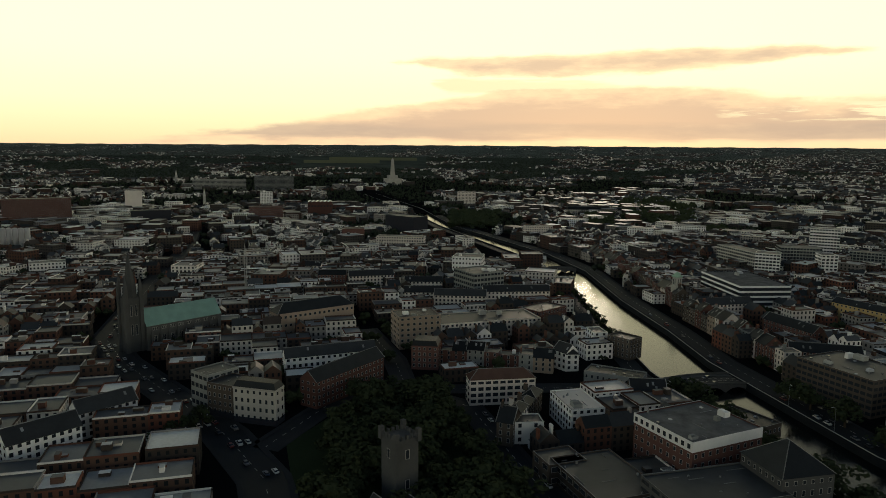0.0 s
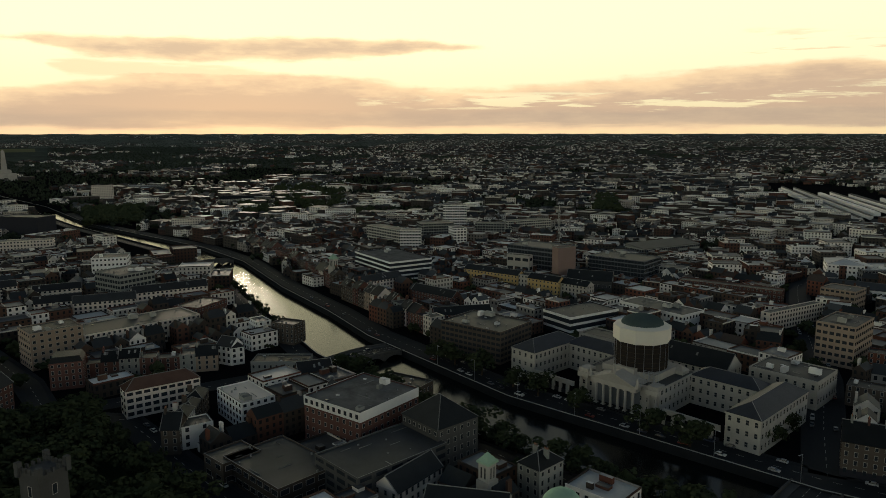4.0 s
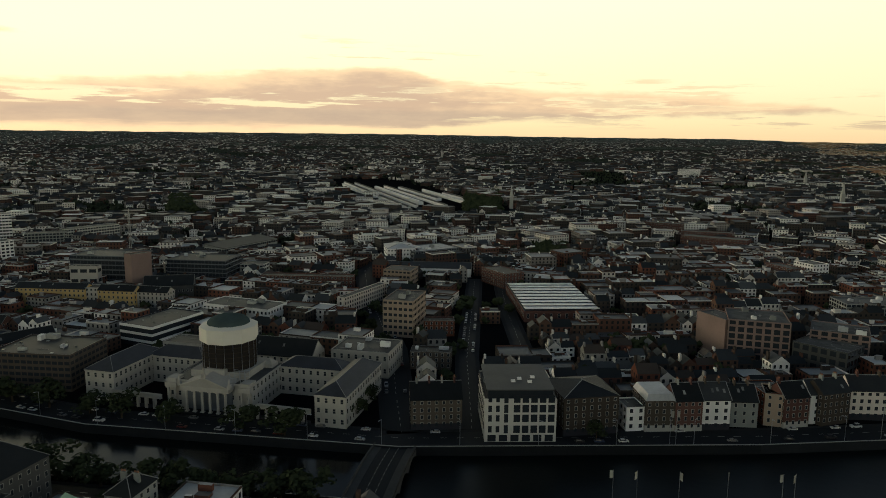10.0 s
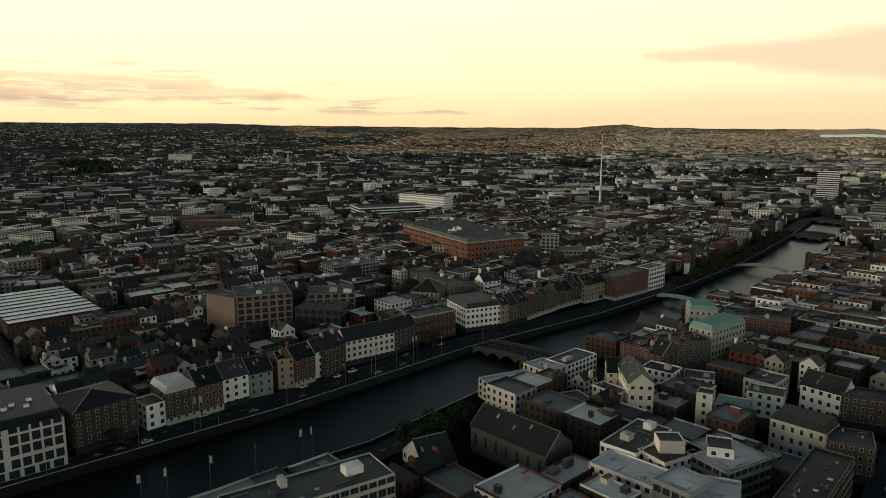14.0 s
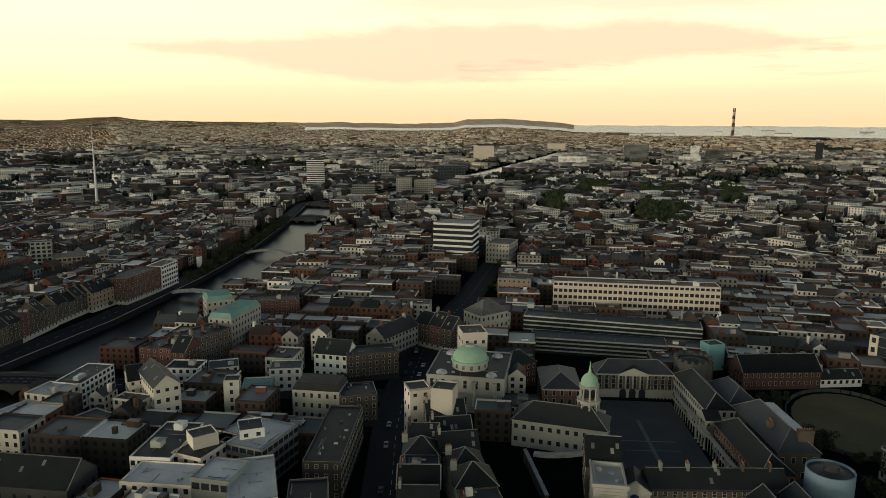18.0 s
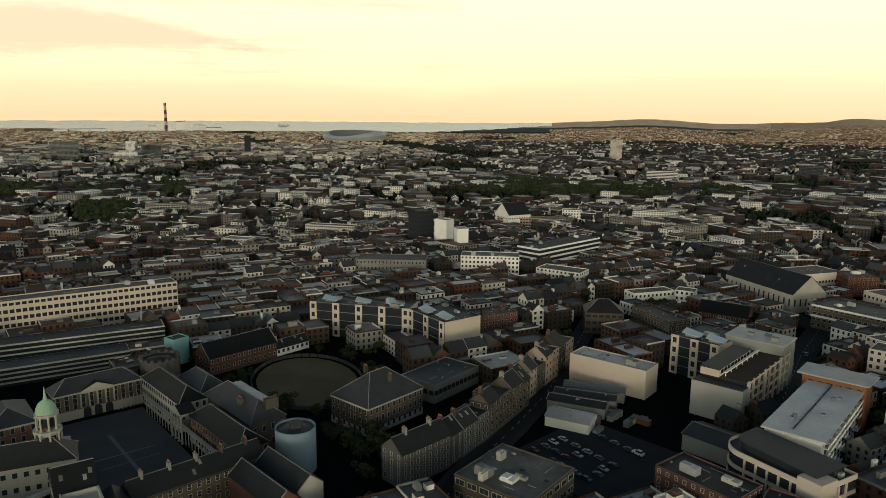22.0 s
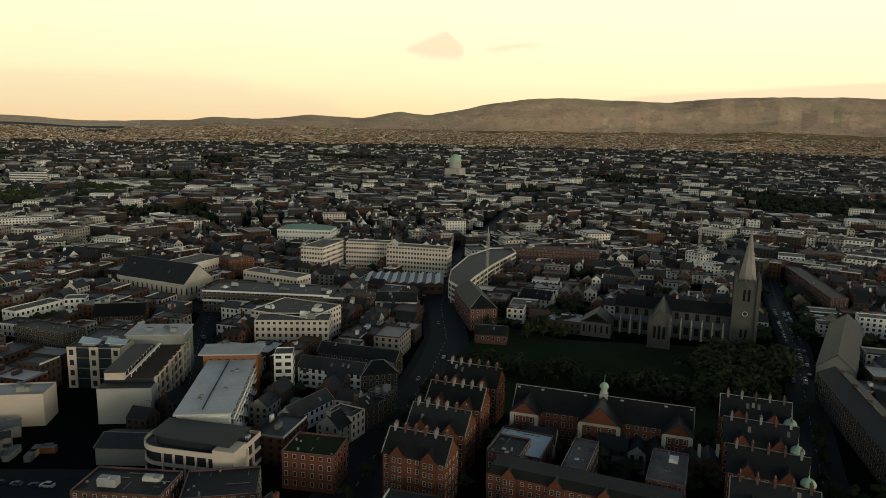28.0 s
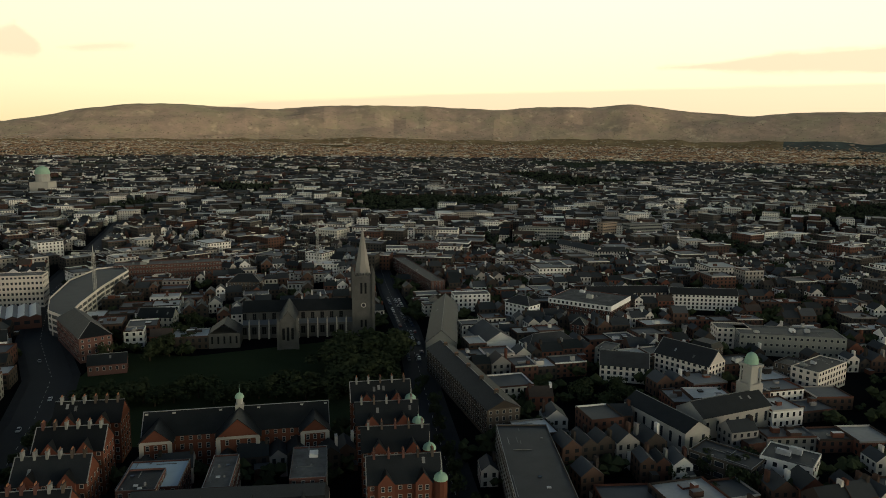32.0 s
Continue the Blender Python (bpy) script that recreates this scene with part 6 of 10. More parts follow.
b(363.9, -130.0, -165.5, 33.3, 24.9, 20, "revenue", "cream and black glass office wing with blank end wall", floors=4, plant=3)
b(354.8, -168.9, -86.0, 27.1, 16.0, 14, "geo", "red brick house group with chimneys", wall='brick', roof='flat', floors=4, chim=2)
b(509.4, -226.0, -118.0, 47.0, 20.0, 18, "white", "white office with rows of square windows", floors=5, plant=2)
b(537.6, -146.7, -115.8, 56.1, 24.0, 15, "stone", "grey stone fronted hall with dark roof", floors=3, wall='grey')
b(736.0, -146.6, -125.4, 53.6, 14.0, 15, "cream", "cream office with window rows", floors=4, bay=2.2)
b(646.8, -242.2, -70.8, 17.9, 18.0, 36, "black", "dark grey slab tower", floors=8)
b(632.2, -252.0, -148.7, 14.6, 12.0, 30, "white", "white blank tower of a department block", floors=0)
b(590.3, -258.3, -99.2, 10.6, 12.0, 26, "white", "white end wall tower", floors=0)
b(503.3, -295.2, -67.8, 89.0, 24.0, 20, "bands", "white curved office with stacked bands", floors=5, plant=3)
b(740.8, -372.2, -174.0, 29.9, 30.0, 18, "white", "white tent roofed market hall", floors=2, roof='gabley')
b(464.8, -270.2, -146.1, 35.7, 18.0, 14, "white", "white painted street block", floors=4)
b(281.0, -184.0, -151.5, 39.0, 14.0, 14, "blank", "cream panelled windowless block with grey roof", floors=0, light=2, plant=2, roofm='lightroof')
b(344.0, -234.8, -118.7, 22.5, 16.0, 13, "officebrick", "red and white corner building with blue glass end", roof='hip', floors=3)
b(347.5, -271.1, 178.0, 37.1, 14.0, 13, "geo", "dark brick terrace with white sash windows", floors=4, roof='flat')
b(379.2, -297.4, -93.3, 32.6, 12.0, 11, "white", "white painted school wing", floors=2)
b(375.3, -328.2, -142.3, 12.8, 12.0, 12, "white", "white and red end block", floors=3)
b(332.7, -310.3, -147.6, 28.9, 14.0, 10, "geo", "red brick school with white bands", wall='brick', roof='gable', floors=2)
b(399.8, -397.3, 173.9, 67.2, 27.6, 13, "hall", "large stone hall church with slate roof and arched windows", floors=1)
b(372.8, -442.4, -93.1, 42.9, 26.0, 14, "cream", "cream modern church hall with skylight", floors=1)
b(272.9, -238.7, -160.5, 25.1, 31.4, 20, "revenue", "cream framed office with dark glass", floors=4, plant=2)
b(225.0, -318.3, -156.9, 40.9, 16.0, 18, "white", "cream stepped apartment block with terraces", wall='cream', floors=5, plant=3)
b(177.6, -265.6, -152.8, 8.5, 10.0, 21, "white", "white apartment stair tower", floors=6, ww=2.4)
b(173.3, -282.2, -168.8, 35.1, 9.0, 9, "white", "white terraced houses with slate roof", roof='gable', floors=3)
b(275.5, -63.9, -153.5, 22.7, 31.9, 12, "castle", "brown stone arsenal house with a cupola and chimneys", roof='hip', floors=3, wall='brownbrick', chim=3)
b(294.9, -101.0, -151.3, 20.6, 33.7, 9, "officegrey", "grey flat roofed library wing", floors=1)
b(211.6, -73.2, -67.7, 23.5, 11.0, 13, "geo", "brown stone barracks terrace with slate roof", wall='darkstone', floors=4, chim=2)
b(221.3, -95.3, -56.5, 28.1, 11.0, 13, "geo", "brown stone barracks terrace middle with chimneys", wall='darkstone', floors=4, chim=2)
b(237.2, -118.9, -53.1, 39.6, 11.0, 14, "geo", "buff stone barracks terrace with chimneys", wall='brownbrick', floors=4, chim=2)
b(266.7, -153.9, -52.3, 57.6, 11.0, 14, "geo", "buff stone barracks terrace with slate roof", wall='buff', floors=4, chim=2)
b(192.0, -84.0, -150.6, 28.3, 28.0, 14, "school", "dark office with pale grey sheet roof", roofm='greyroof', floors=3, plant=5, light=4)
b(239.6, -145.9, -140.8, 18.8, 12.0, 4.5, "shed", "low white garage shed with pale grey-green roof", roofm='lightroof', floors=0)
b(253.6, -155.2, -136.7, 25.5, 9.0, 5, "shed", "dark sheeted yard shed", wall='grey', roofm='felt', roof='gable', floors=0)
b(258.9, -162.0, -132.0, 27.3, 8.0, 5, "shed", "second dark ridged yard shed with sheet roof", wall='grey', roofm='felt', roof='gable', floors=0)
b(264.7, -170.6, -131.2, 27.5, 8.0, 5, "shed", "third dark ridged yard shed with sheet roof", wall='grey', roofm='lead', roof='gable', floors=0)
b(201.0, -184.5, -160.6, 19.6, 16.0, 7, "shed", "dark ridged warehouse shed", wall='grey', roof='gable', floors=0)
b(173.2, -148.6, -164.6, 28.5, 16.0, 14, "geo", "red brick apartment block with black flat roof", wall='brick', roof='flat', floors=4, plant=2)
b(140.6, -158.4, -149.1, 23.0, 18.0, 13, "geo", "red brick apartment block with dark stepped roof", wall='brick', roof='flat', floors=4)
b(308.5, -381.7, -170.5, 97.8, 16.0, 14, "brownband", "long brown brick block with a pale middle band", floors=4, plant=4)

# south: cathedral quarter
b(165.0, -622.0, -169.2, 86.7, 20.0, 16, "geo", "long red brick block with rows of white windows", wall='brick', roof='flat', floors=4, bay=2.4, plant=4)
b(310.2, -507.1, -177.2, 20.4, 42.0, 24, "cream", "cream office end block", floors=6, bay=2.2)
b(287.6, -544.7, -166.3, 39.2, 14.0, 24, "cream", "cream office range with window rows", floors=6, bay=2.2)
b(247.3, -542.0, -174.6, 53.8, 16.0, 24, "cream", "pinkish cream office range", floors=6, bay=2.6, plant=2)
b(232.3, -467.8, -160.4, 60.4, 36.0, 8, "saw", "market sheds with white saw tooth roofs", floors=1)
b(305.0, -375.0, -165.8, 85.9, 28.2, 15, "brownband", "long brown flats with roof terraces and pale band", floors=4, plant=4)
b(240.0, -336.2, 177.5, 40.5, 34.2, 18, "white", "cream stepped apartment block with roof plant", wall='cream', floors=5, plant=4)
b(198.7, -417.8, -161.8, 27.8, 12.0, 9, "arches", "white arcaded swimming hall with slate roof", floors=1)
b(221.8, -410.2, -162.6, 24.4, 16.0, 13, "geo", "brick hall with tall chimney breast", wall='brownbrick', roof='flat', floors=2)
b(175.4, -282.5, -177.3, 33.4, 10.0, 10, "white", "white terraced flats with slate roof", roof='gable', floors=3)
b(141.3, -282.8, -144.3, 17.5, 12.0, 10, "geo", "brown terrace end with hipped slate roof", roof='hip', floors=3)
b(179.6, -308.5, -178.2, 43.6, 10.0, 9, "geo", "brown brick mews terrace with slate roof", roof='gable', floors=2)
b(124.1, -228.9, -97.3, 44.6, 11.0, 10, "geo", "grey gabled brick terrace stepping along the street", roof='gable', floors=3, chim=3)
b(146.9, -233.0, -100.3, 25.1, 9.0, 8, "white", "white mews houses round a parking court", roof='gable', floors=2)
b(128.6, -195.7, -170.5, 18.9, 16.0, 14, "geo", "orange red brick corner block with roof garden", wall='redpaint', roof='flat', floors=4, roofm='grass')
b(127.7, -405.1, -151.2, 17.2, 56.8, 14, "geo", "red brick office with slate roof and dormers", wall='brick', roof='hip', floors=4)
b(117.3, -382.1, -170.0, 19.0, 10.0, 6, "geo", "brick park lodge with slate roof", wall='brick', roof='gable', floors=1)
b(353.5, -468.3, -119.9, 22.0, 22.0, 15, "geo", "red brick offices with stepped roof", wall='redpaint', roof='flat', floors=4, plant=2)
b(403.1, -613.9, -164.4, 55.8, 26.0, 18, "white", "pale hall with a green glass barrel roof", roofm='copper', roof='hip', pitch=0.15, floors=3)
b(319.4, -439.7, 172.4, 51.4, 16.0, 15, "cream", "cream roof pavilion offices", floors=2, plant=2)
b(93.5, -203.0, 178.5, 22.5, 13.0, 17, "tenement", "red brick tenement flats with gables and many chimneys", roof='gable', floors=5, chim=6)
b(94.5, -226.5, 178.5, 22.5, 13.0, 17, "tenement", "red brick tenement flats with gables and many chimneys", roof='gable', floors=5, chim=6)
b(96.5, -250.5, 178.5, 23.0, 13.0, 17, "tenement", "red brick tenement flats with gables and many chimneys", roof='gable', floors=5, chim=6)
b(98.5, -275.5, 178.5, 24.5, 13.0, 17, "tenement", "red brick tenement flats with gables and many chimneys", roof='gable', floors=5, chim=6)
b(-14.6, -281.4, -179.8, 25.1, 13.0, 17, "tenement", "red brick tenement flats with gables and many chimneys", roof='gable', floors=5, chim=5)
b(-15.0, -257.8, 178.8, 24.4, 13.0, 17, "tenement", "red brick tenement flats with gables and many chimneys", roof='gable', floors=5, chim=5)
b(-15.5, -233.8, 176.5, 24.2, 13.0, 17, "tenement", "red brick tenement flats with gables and many chimneys", roof='gable', floors=5, chim=5)
b(-15.7, -209.9, 178.1, 23.9, 13.0, 17, "tenement", "red brick tenement flats with gables and many chimneys", roof='gable', floors=5, chim=5)
b(59.0, -210.5, 176.9, 62.5, 11.0, 12.5, "tenement", "long red brick hostel range with dormers and a low slate roof", roof='mansard', floors=4)
b(64.0, -227.0, 178.0, 19.5, 20.0, 13, "geo", "hostel wing with blue grey sheet roof", wall='brick', roof='flat', roofm='sheetblue', floors=4)
b(62.5, -221.8, 178.0, 12.0, 15.0, 15, "geo", "hostel stair wing with a dark flat roof", wall='brick', roof='flat', floors=4, light=3)
b(36.5, -221.8, 178.0, 8.7, 24.0, 14, "geo", "hostel rear wing with grey flat roof", wall='brick', roof='flat', roofm='greyroof', floors=3, light=2)
b(9.0, -221.8, 178.0, 12.0, 24.0, 15, "geo", "hostel wing with patchy pale roof", wall='brick', roof='flat', roofm='greyroof', floors=4, plant=1)
b(-71.0, -274.0, -173.2, 15.0, 92.0, 13, "longgeo", "long brown brick terrace with slate roof along the street", floors=4, chim=5)
b(-60.0, -189.0, 171.5, 20.0, 68.4, 14, "longgeo", "long brown brick flats with dark felt roof along the street", roof='flat', floors=4, roofm='felt', light=3)
b(-63.0, -388.7, 168.0, 18.0, 97.0, 9, "grey", "grey roofed warehouse with a gable end", roof='gabley', floors=0)
b(-98.9, -390.6, -172.7, 19.6, 30.0, 7, "white", "white rendered hall with slate gable roof", roof='gabley', floors=0, pitch=0.3)
b(-100.6, -492.1, -179.6, 27.2, 11.9, 13, "white", "white apartment block with slate roof", floors=4)
b(-131.8, -466.3, 126.4, 20.9, 12.3, 13, "white", "white apartment house with hipped slate roof", roof='hip', floors=4)
b(-164.9, -470.0, 136.5, 46.3, 40.5, 14, "hotel", "red brick apartment block with white top floor", floors=4, plant=2)
b(-202.5, -489.1, 176.2, 63.9, 10.0, 12, "cream", "cream flats with dark roof", roof='gable', floors=4)
b(-264.2, -479.2, 163.6, 49.3, 10.0, 12, "white", "white flats with shallow roof", roof='gable', floors=4)
b(-160.0, -412.5, 146.3, 9.4, 10.5, 10, "geo", "brick and cream house with hipped roof", wall='brick', roof='hip', floors=3)
b(-122.5, -379.6, -166.5, 31.4, 12.0, 7, "white", "white bungalow with hipped slate roof", roof='hip', floors=2)
b(-157.0, -365.7, 137.5, 9.6, 15.8, 9, "grey", "grey rendered block with flat roof", floors=3)
b(-147.7, -336.4, 156.6, 24.9, 14.0, 9, "cream", "cream school block with dark roof", roof='gable', floors=3)
b(-182.3, -343.6, 119.9, 31.7, 16.5, 12, "cream", "cream apartment block with white windows and dark roof", roof='gable', floors=4)
b(-211.0, -356.9, 117.5, 13.4, 12.0, 11, "geo", "brick house with mansard and cream end", roof='mansard', floors=3)
b(-237.0, -318.8, 119.2, 22.8, 16.0, 12, "geo", "dark brick flats with garage doors", roof='flat', floors=3, plant=2, base='frame_d')
b(-246.0, -296.3, -153.1, 30.9, 14.0, 13, "cream", "cream stair block beside brick flats", floors=4)
b(-249.4, -368.1, 160.3, 59.5, 22.0, 13, "grey", "long grey flat roofed hospital wing", floors=3, plant=3)
b(-243.0, -381.7, 164.8, 20.2, 14.0, 13, "cream", "cream apartments with flat roof", floors=4)
b(-140.8, -233.8, 124.3, 23.6, 14.0, 9, "school", "dark flat roofed community block with big windows", floors=2)
b(-163.5, -223.2, 131.9, 18.1, 16.0, 10, "white", "white community building with tower block", floors=2, plant=2)
b(-72.2, -700.2, 174.0, 22.1, 22.0, 15, "white", "white hospital wing with pale roof", floors=4)
b(-95.6, -735.1, -173.8, 38.7, 20.0, 14, "geo", "red brick hospital wing", wall='brick', roof='flat', floors=4)
b(-135.6, -747.5, 158.9, 31.7, 18.0, 14, "bands", "white banded hospital wing", floors=3)
b(-75.2, -666.4, 98.4, 120.4, 12.0, 12, "geo", "red brick curved flats with grey roof", wall='brick', roof='flat', floors=4)
b(-181.7, -1032.7, 176.0, 62.3, 20.0, 14, "white", "white flat roofed factory with windows", floors=3)
b(-255.6, -851.0, 163.8, 57.8, 16.0, 15, "concretegrid", "open concrete frame of unfinished flats", floors=4)
b(-367.6, -847.9, -155.9, 25.4, 10.0, 20, "officebuff", "buff office tower slab", floors=5)
b(-402.1, -843.4, -170.7, 49.6, 18.0, 18, "officegrey", "grey office with vertical fins", floors=4)
b(-270.9, -752.2, 108.8, 66.2, 10.0, 10, "cream", "cream stepped housing row with slate roof", roof='gable', floors=3)
b(-292.2, -689.5, 173.9, 32.2, 10.0, 10, "cream", "cream housing row with slate roof", roof='gable', floors=3)
b(66.7, -567.6, 172.9, 25.1, 14.0, 11, "geo", "brick deanery house with slate roof", wall='brownbrick', roof='hip', floors=3)
b(113.2, -474.9, 172.3, 22.4, 12.0, 8, "stone", "grey library range with slate roof", wall='limestone', roof='gable', floors=2)


def thing(name, x, y, ang, label, category, group=""):
    root = new(name)
    root.matrix_basis = pose(x, y, 0, 0, 0, ang)
    return tagged(root, label, category, group)

# ---- offices with rounded corners, decks and terraces ----
def grown(pts, o):
    """The outline moved outwards by o along the middle of its corners; points run anticlockwise."""
    q = []
    n = len(pts)
    for i in range(n):
        (ax, ay), (bx, by), (cx, cy) = pts[i - 1], pts[i], pts[(i + 1) % n]
        d1, d2 = math.hypot(bx - ax, by - ay), math.hypot(cx - bx, cy - by)
        nx, ny = (by - ay) / d1 + (cy - by) / d2, -(bx - ax) / d1 - (cx - bx) / d2
        k = math.hypot(nx, ny) or 1
        q.append((bx + o * nx / k, by + o * ny / k))
    return q


def banded(name, x, y, ang, pts, h, floors, band, th, label, core="glass", roof="felt", category="offices", posts=None, penthouse=None):
    """An office on any outline: a glass core, a projecting band at each floor, posts between and a sunk roof."""
    c = thing(name, x, y, ang, label, category)
    s = Shape()
    s.prism(pts, 0, h - .5)
    put("core", s, core, c)
    out = grown(pts, .45)
    fh = h / floors
    for f in range(floors):
        z1 = (f + 1) * fh + (.6 if f == floors - 1 else 0)
        z0 = (f + 1) * fh - th
        s = Shape()
        for i in range(len(pts)):
            j = (i + 1) % len(pts)
            s.wall(out[i], out[j], z0, z1)
            s.face([(*out[i], z1), (*out[j], z1), (*pts[j], z1), (*pts[i], z1)])
            s.face([(*out[j], z0), (*out[i], z0), (*pts[i], z0), (*pts[j], z0)])
            if f == floors - 1:
                s.wall(pts[j], pts[i], h - .5, z1)
        put("floor_band", s, band, c)
    if posts:
        for i in range(len(pts)):
            (ax, ay), (bx, by) = out[i], out[(i + 1) % len(pts)]
            ln = math.hypot(bx - ax, by - ay)
            for k in range(int(ln / posts)):
                t = (k + .5) * posts / ln
                px, py = ax + (bx - ax) * t, ay + (by - ay) * t
                p = Shape()
                p.box(px - .3, py - .3, 0, px + .3, py + .3, h - th)
                put("post", p, band, c)
    s = Shape()
    s.prism(grown(pts, -.3), h - .6, h - .45)
    put("roof", s, roof, c)
    if penthouse:
        s = Shape()
        s.prism(grown(pts, -penthouse), h - .5, h + 2.6)
        put("penthouse", s, "glass", c)
        s = Shape()
        s.prism(grown(pts, -penthouse + .8), h + 2.6, h + 3.0)
        put("penthouse_roof", s, roof, c)
    cs, sn = math.cos(radians(ang)), math.sin(radians(ang))
    take([(x + cs * u - sn * v, y + sn * u + cs * v) for u, v in grown(pts, 1.5)])
    return c


def arc(cx, cy, r, a0, a1, n=7):
    return [(cx + r * math.cos(radians(a0 + (a1 - a0) * k / n)), cy + r * math.sin(radians(a0 + (a1 - a0) * k / n))) for k in range(n + 1)]


rounded = banded("curved_office", 177, -179, -172, arc(9, 9, 9, 180, 270) + [(37, 0), (37, 20), (0, 20)], 14.5, 3, "panel", 1.3, "cream office with a rounded glass corner and dark roof deck", posts=4.2, penthouse=3.6)
s = Shape()
s.box(30, -.6, 0, 38, 8, 16.5)
put("end_block", s, "panel", rounded)
for u, v in ((31, 10), (33, 14), (27, 16), (14, 15)):
    s = Shape()
    s.box(u, v, 14, u + 2.6, v + 2, 15.6)
    put("plant_room", s, "lightroof", rounded)
banded("curved_site_building", 0, 0, 0, [(149, -452), (152, -488), (153, -543), (150, -607), (160, -629), (176, -617), (183, -572), (176, -507), (165, -471)], 15, 4, "cream", 1.2, "white curved building under construction with open floors", core="darkstone", roof="felt", category="building", posts=11)


def deck_office():
    """Long office: blank pale end, cream framed glass side, brown roof deck with a set-back top storey and a white beam."""
    c = thing("deck_office", 228, -212, -154.5, "pale panelled office with brown roof deck and glazed side", "offices")
    s = Shape()
    s.box(0, 0, 0, 22, 7, 15.5)
    put("end_wing", s, "greypanel", c)
    s = Shape()
    s.box(.4, .4, 15.5, 21.6, 6.6, 15.9)
    put("terrace_floor", s, "felt", c)
    s = Shape()
    s.box(1, 7, 0, 21, 64, 17)
    put("body", s, "glass", c)
    s = Shape()
    s.box(.6, 7, 17, 21.4, 64, 17.3)
    put("roof_deck", s, "brownbrick", c)
    s = Shape()
    s.box(1.4, 5.5, 17.3, 9.5, 44, 20.6)
    t = put("top_storey", s, "panel", c)
    for k in range(9):
        put("window", window_mesh(2.6, 1.5, "frame_d", "wide"), [], t, pose(9.52, 9 + 4 * k, 19.2, 0, 0, 90))
    s = Shape()
    s.box(1, 5.1, 20.6, 9.9, 44.4, 20.9)
    put("top_roof", s, "felt", t)
    s = Shape()
    s.box(10.6, 8, 19.0, 11.8, 50, 19.5, bottom=True)
    put("white_beam", s, "render", c)
    for k in range(7):
        p = Shape()
        p.box(11, 9 + 6.6 * k, 17.3, 11.3, 9.3 + 6.6 * k, 19.0)
        put("beam_post", p, "render", c)
    for k in range(9):
        v = 7 + 7 * k
        p = Shape()
        p.box(21, v, 0, 21.8, v + (2.6 if k % 3 == 0 else .9), 17.6)
        put("side_pier", p, "panel", c)
    for f in range(4):
        p = Shape()
        p.box(21, 7, 3.7 + 4.2 * f, 21.5, 64, 4.5 + 4.2 * f, bottom=True)
        put("side_band", p, "panel", c)
    s = Shape()
    s.box(-6, 54, 0, 21.2, 72, 22)
    put("rear_tower", s, "grey", c)
    s = Shape()
    s.box(-6.5, 53.5, 22, 21.7, 72.5, 22.5)
    put("rear_roof", s, "lightroof", c)
    for u, v, hh in ((2, 60, 1.4), (9, 64, 1.0), (14, 58, 1.8)):
        p = Shape()
        p.box(u, v, 22.5, u + 3, v + 2.4, 22.5 + hh)
        put("plant_room", p, "grey", c)
    take(corners(228, -212, -154.5, -8, -1, 23, 74))


M["greypanel"] = surface("grey_metal_panels", (0.38, 0.385, 0.3822), 0.7, 0.12, 0.6, 0.08)
deck_office()


def slab_flats():
    c = thing("apartment_slab", 176, -199, -153.4, "white apartment slab with balconies and a pale sheet roof", "apartments")
    s = Shape()
    s.box(0, 0, 0, 19, 60, 17.5)
    put("body", s, "render", c)
    s = Shape()
    s.box(1.5, -2.5, 0, 17, 0, 13.5)
    put("dark_end", s, "glass", c)
    s = Shape()
    s.slab([(-.9, -1.5, 18.6), (20.4, -1.5, 18.6), (20.4, 61, 18.6), (-.9, 61, 18.6)], .7)
    put("sheet_roof", s, "lightroof", c)
    for k in range(8):
        p = Shape()
        p.box(8.6, 3 + 7 * k, 18.6, 9.0, 9.8 + 7 * k, 19.0)
        put("roof_ridge", p, "felt", c)
    for u, v in ((5, 12), (5, 15), (13, 22), (12, 42), (14, 44)):
        p = Shape()
        p.box(u, v, 18.6, u + 1.4, v + 1.8, 19.4)
        put("roof_vent", p, "grey", c)
    for f in range(6):
        for k in range(10):
            z, v = 1.6 + 2.8 * f, 3 + 5.8 * k
            put("window", window_mesh(2.2, 1.9, "frame_d", "wide"), [], c, pose(19.02, v + 2.6, z, 0, 0, 90))
            if k % 2 == f % 2 or f > 3:
                p = Shape()
                p.box(19, v, z - 1.3, 20.5, v + 4.6, z - 1.05, bottom=True)
                p.box(20.35, v, z - 1.05, 20.5, v + 4.6, z - .1, bottom=True)
                put("balcony", p, "render", c)
    for k in range(9):
        for f in range(6):
            put("window", window_mesh(1.3, 1.6, "frame_d", "cross"), [], c, pose(-.02, 57 - 6.4 * k, 1.7 + 2.8 * f, 0, 0, -90))
    s = Shape()
    s.box(-3, 60, 0, 21, 74, 21)
    put("orange_wing", s, "orangeclad", c)
    s = Shape()
    s.slab([(-5, 59, 21.6), (22, 59, 21.6), (23, 75, 21.6), (-5, 75, 21.6)], .6)
    put("wing_roof", s, "lightroof", c)
    for f in range(6):
        for k in range(6):
            put("window", window_mesh(1.8, 1.8, "frame_d", "cross"), [], c, pose(.5 + 3.6 * k, 59.98, 2 + 3.2 * f))
    take(corners(176, -199, -153.4, -4, -4, 23, 76))


M["orangeclad"] = surface("orange_brown_cladding", (0.247, 0.12, 0.0655), 0.8, 0.2, 0.8, 0.1)
slab_flats()


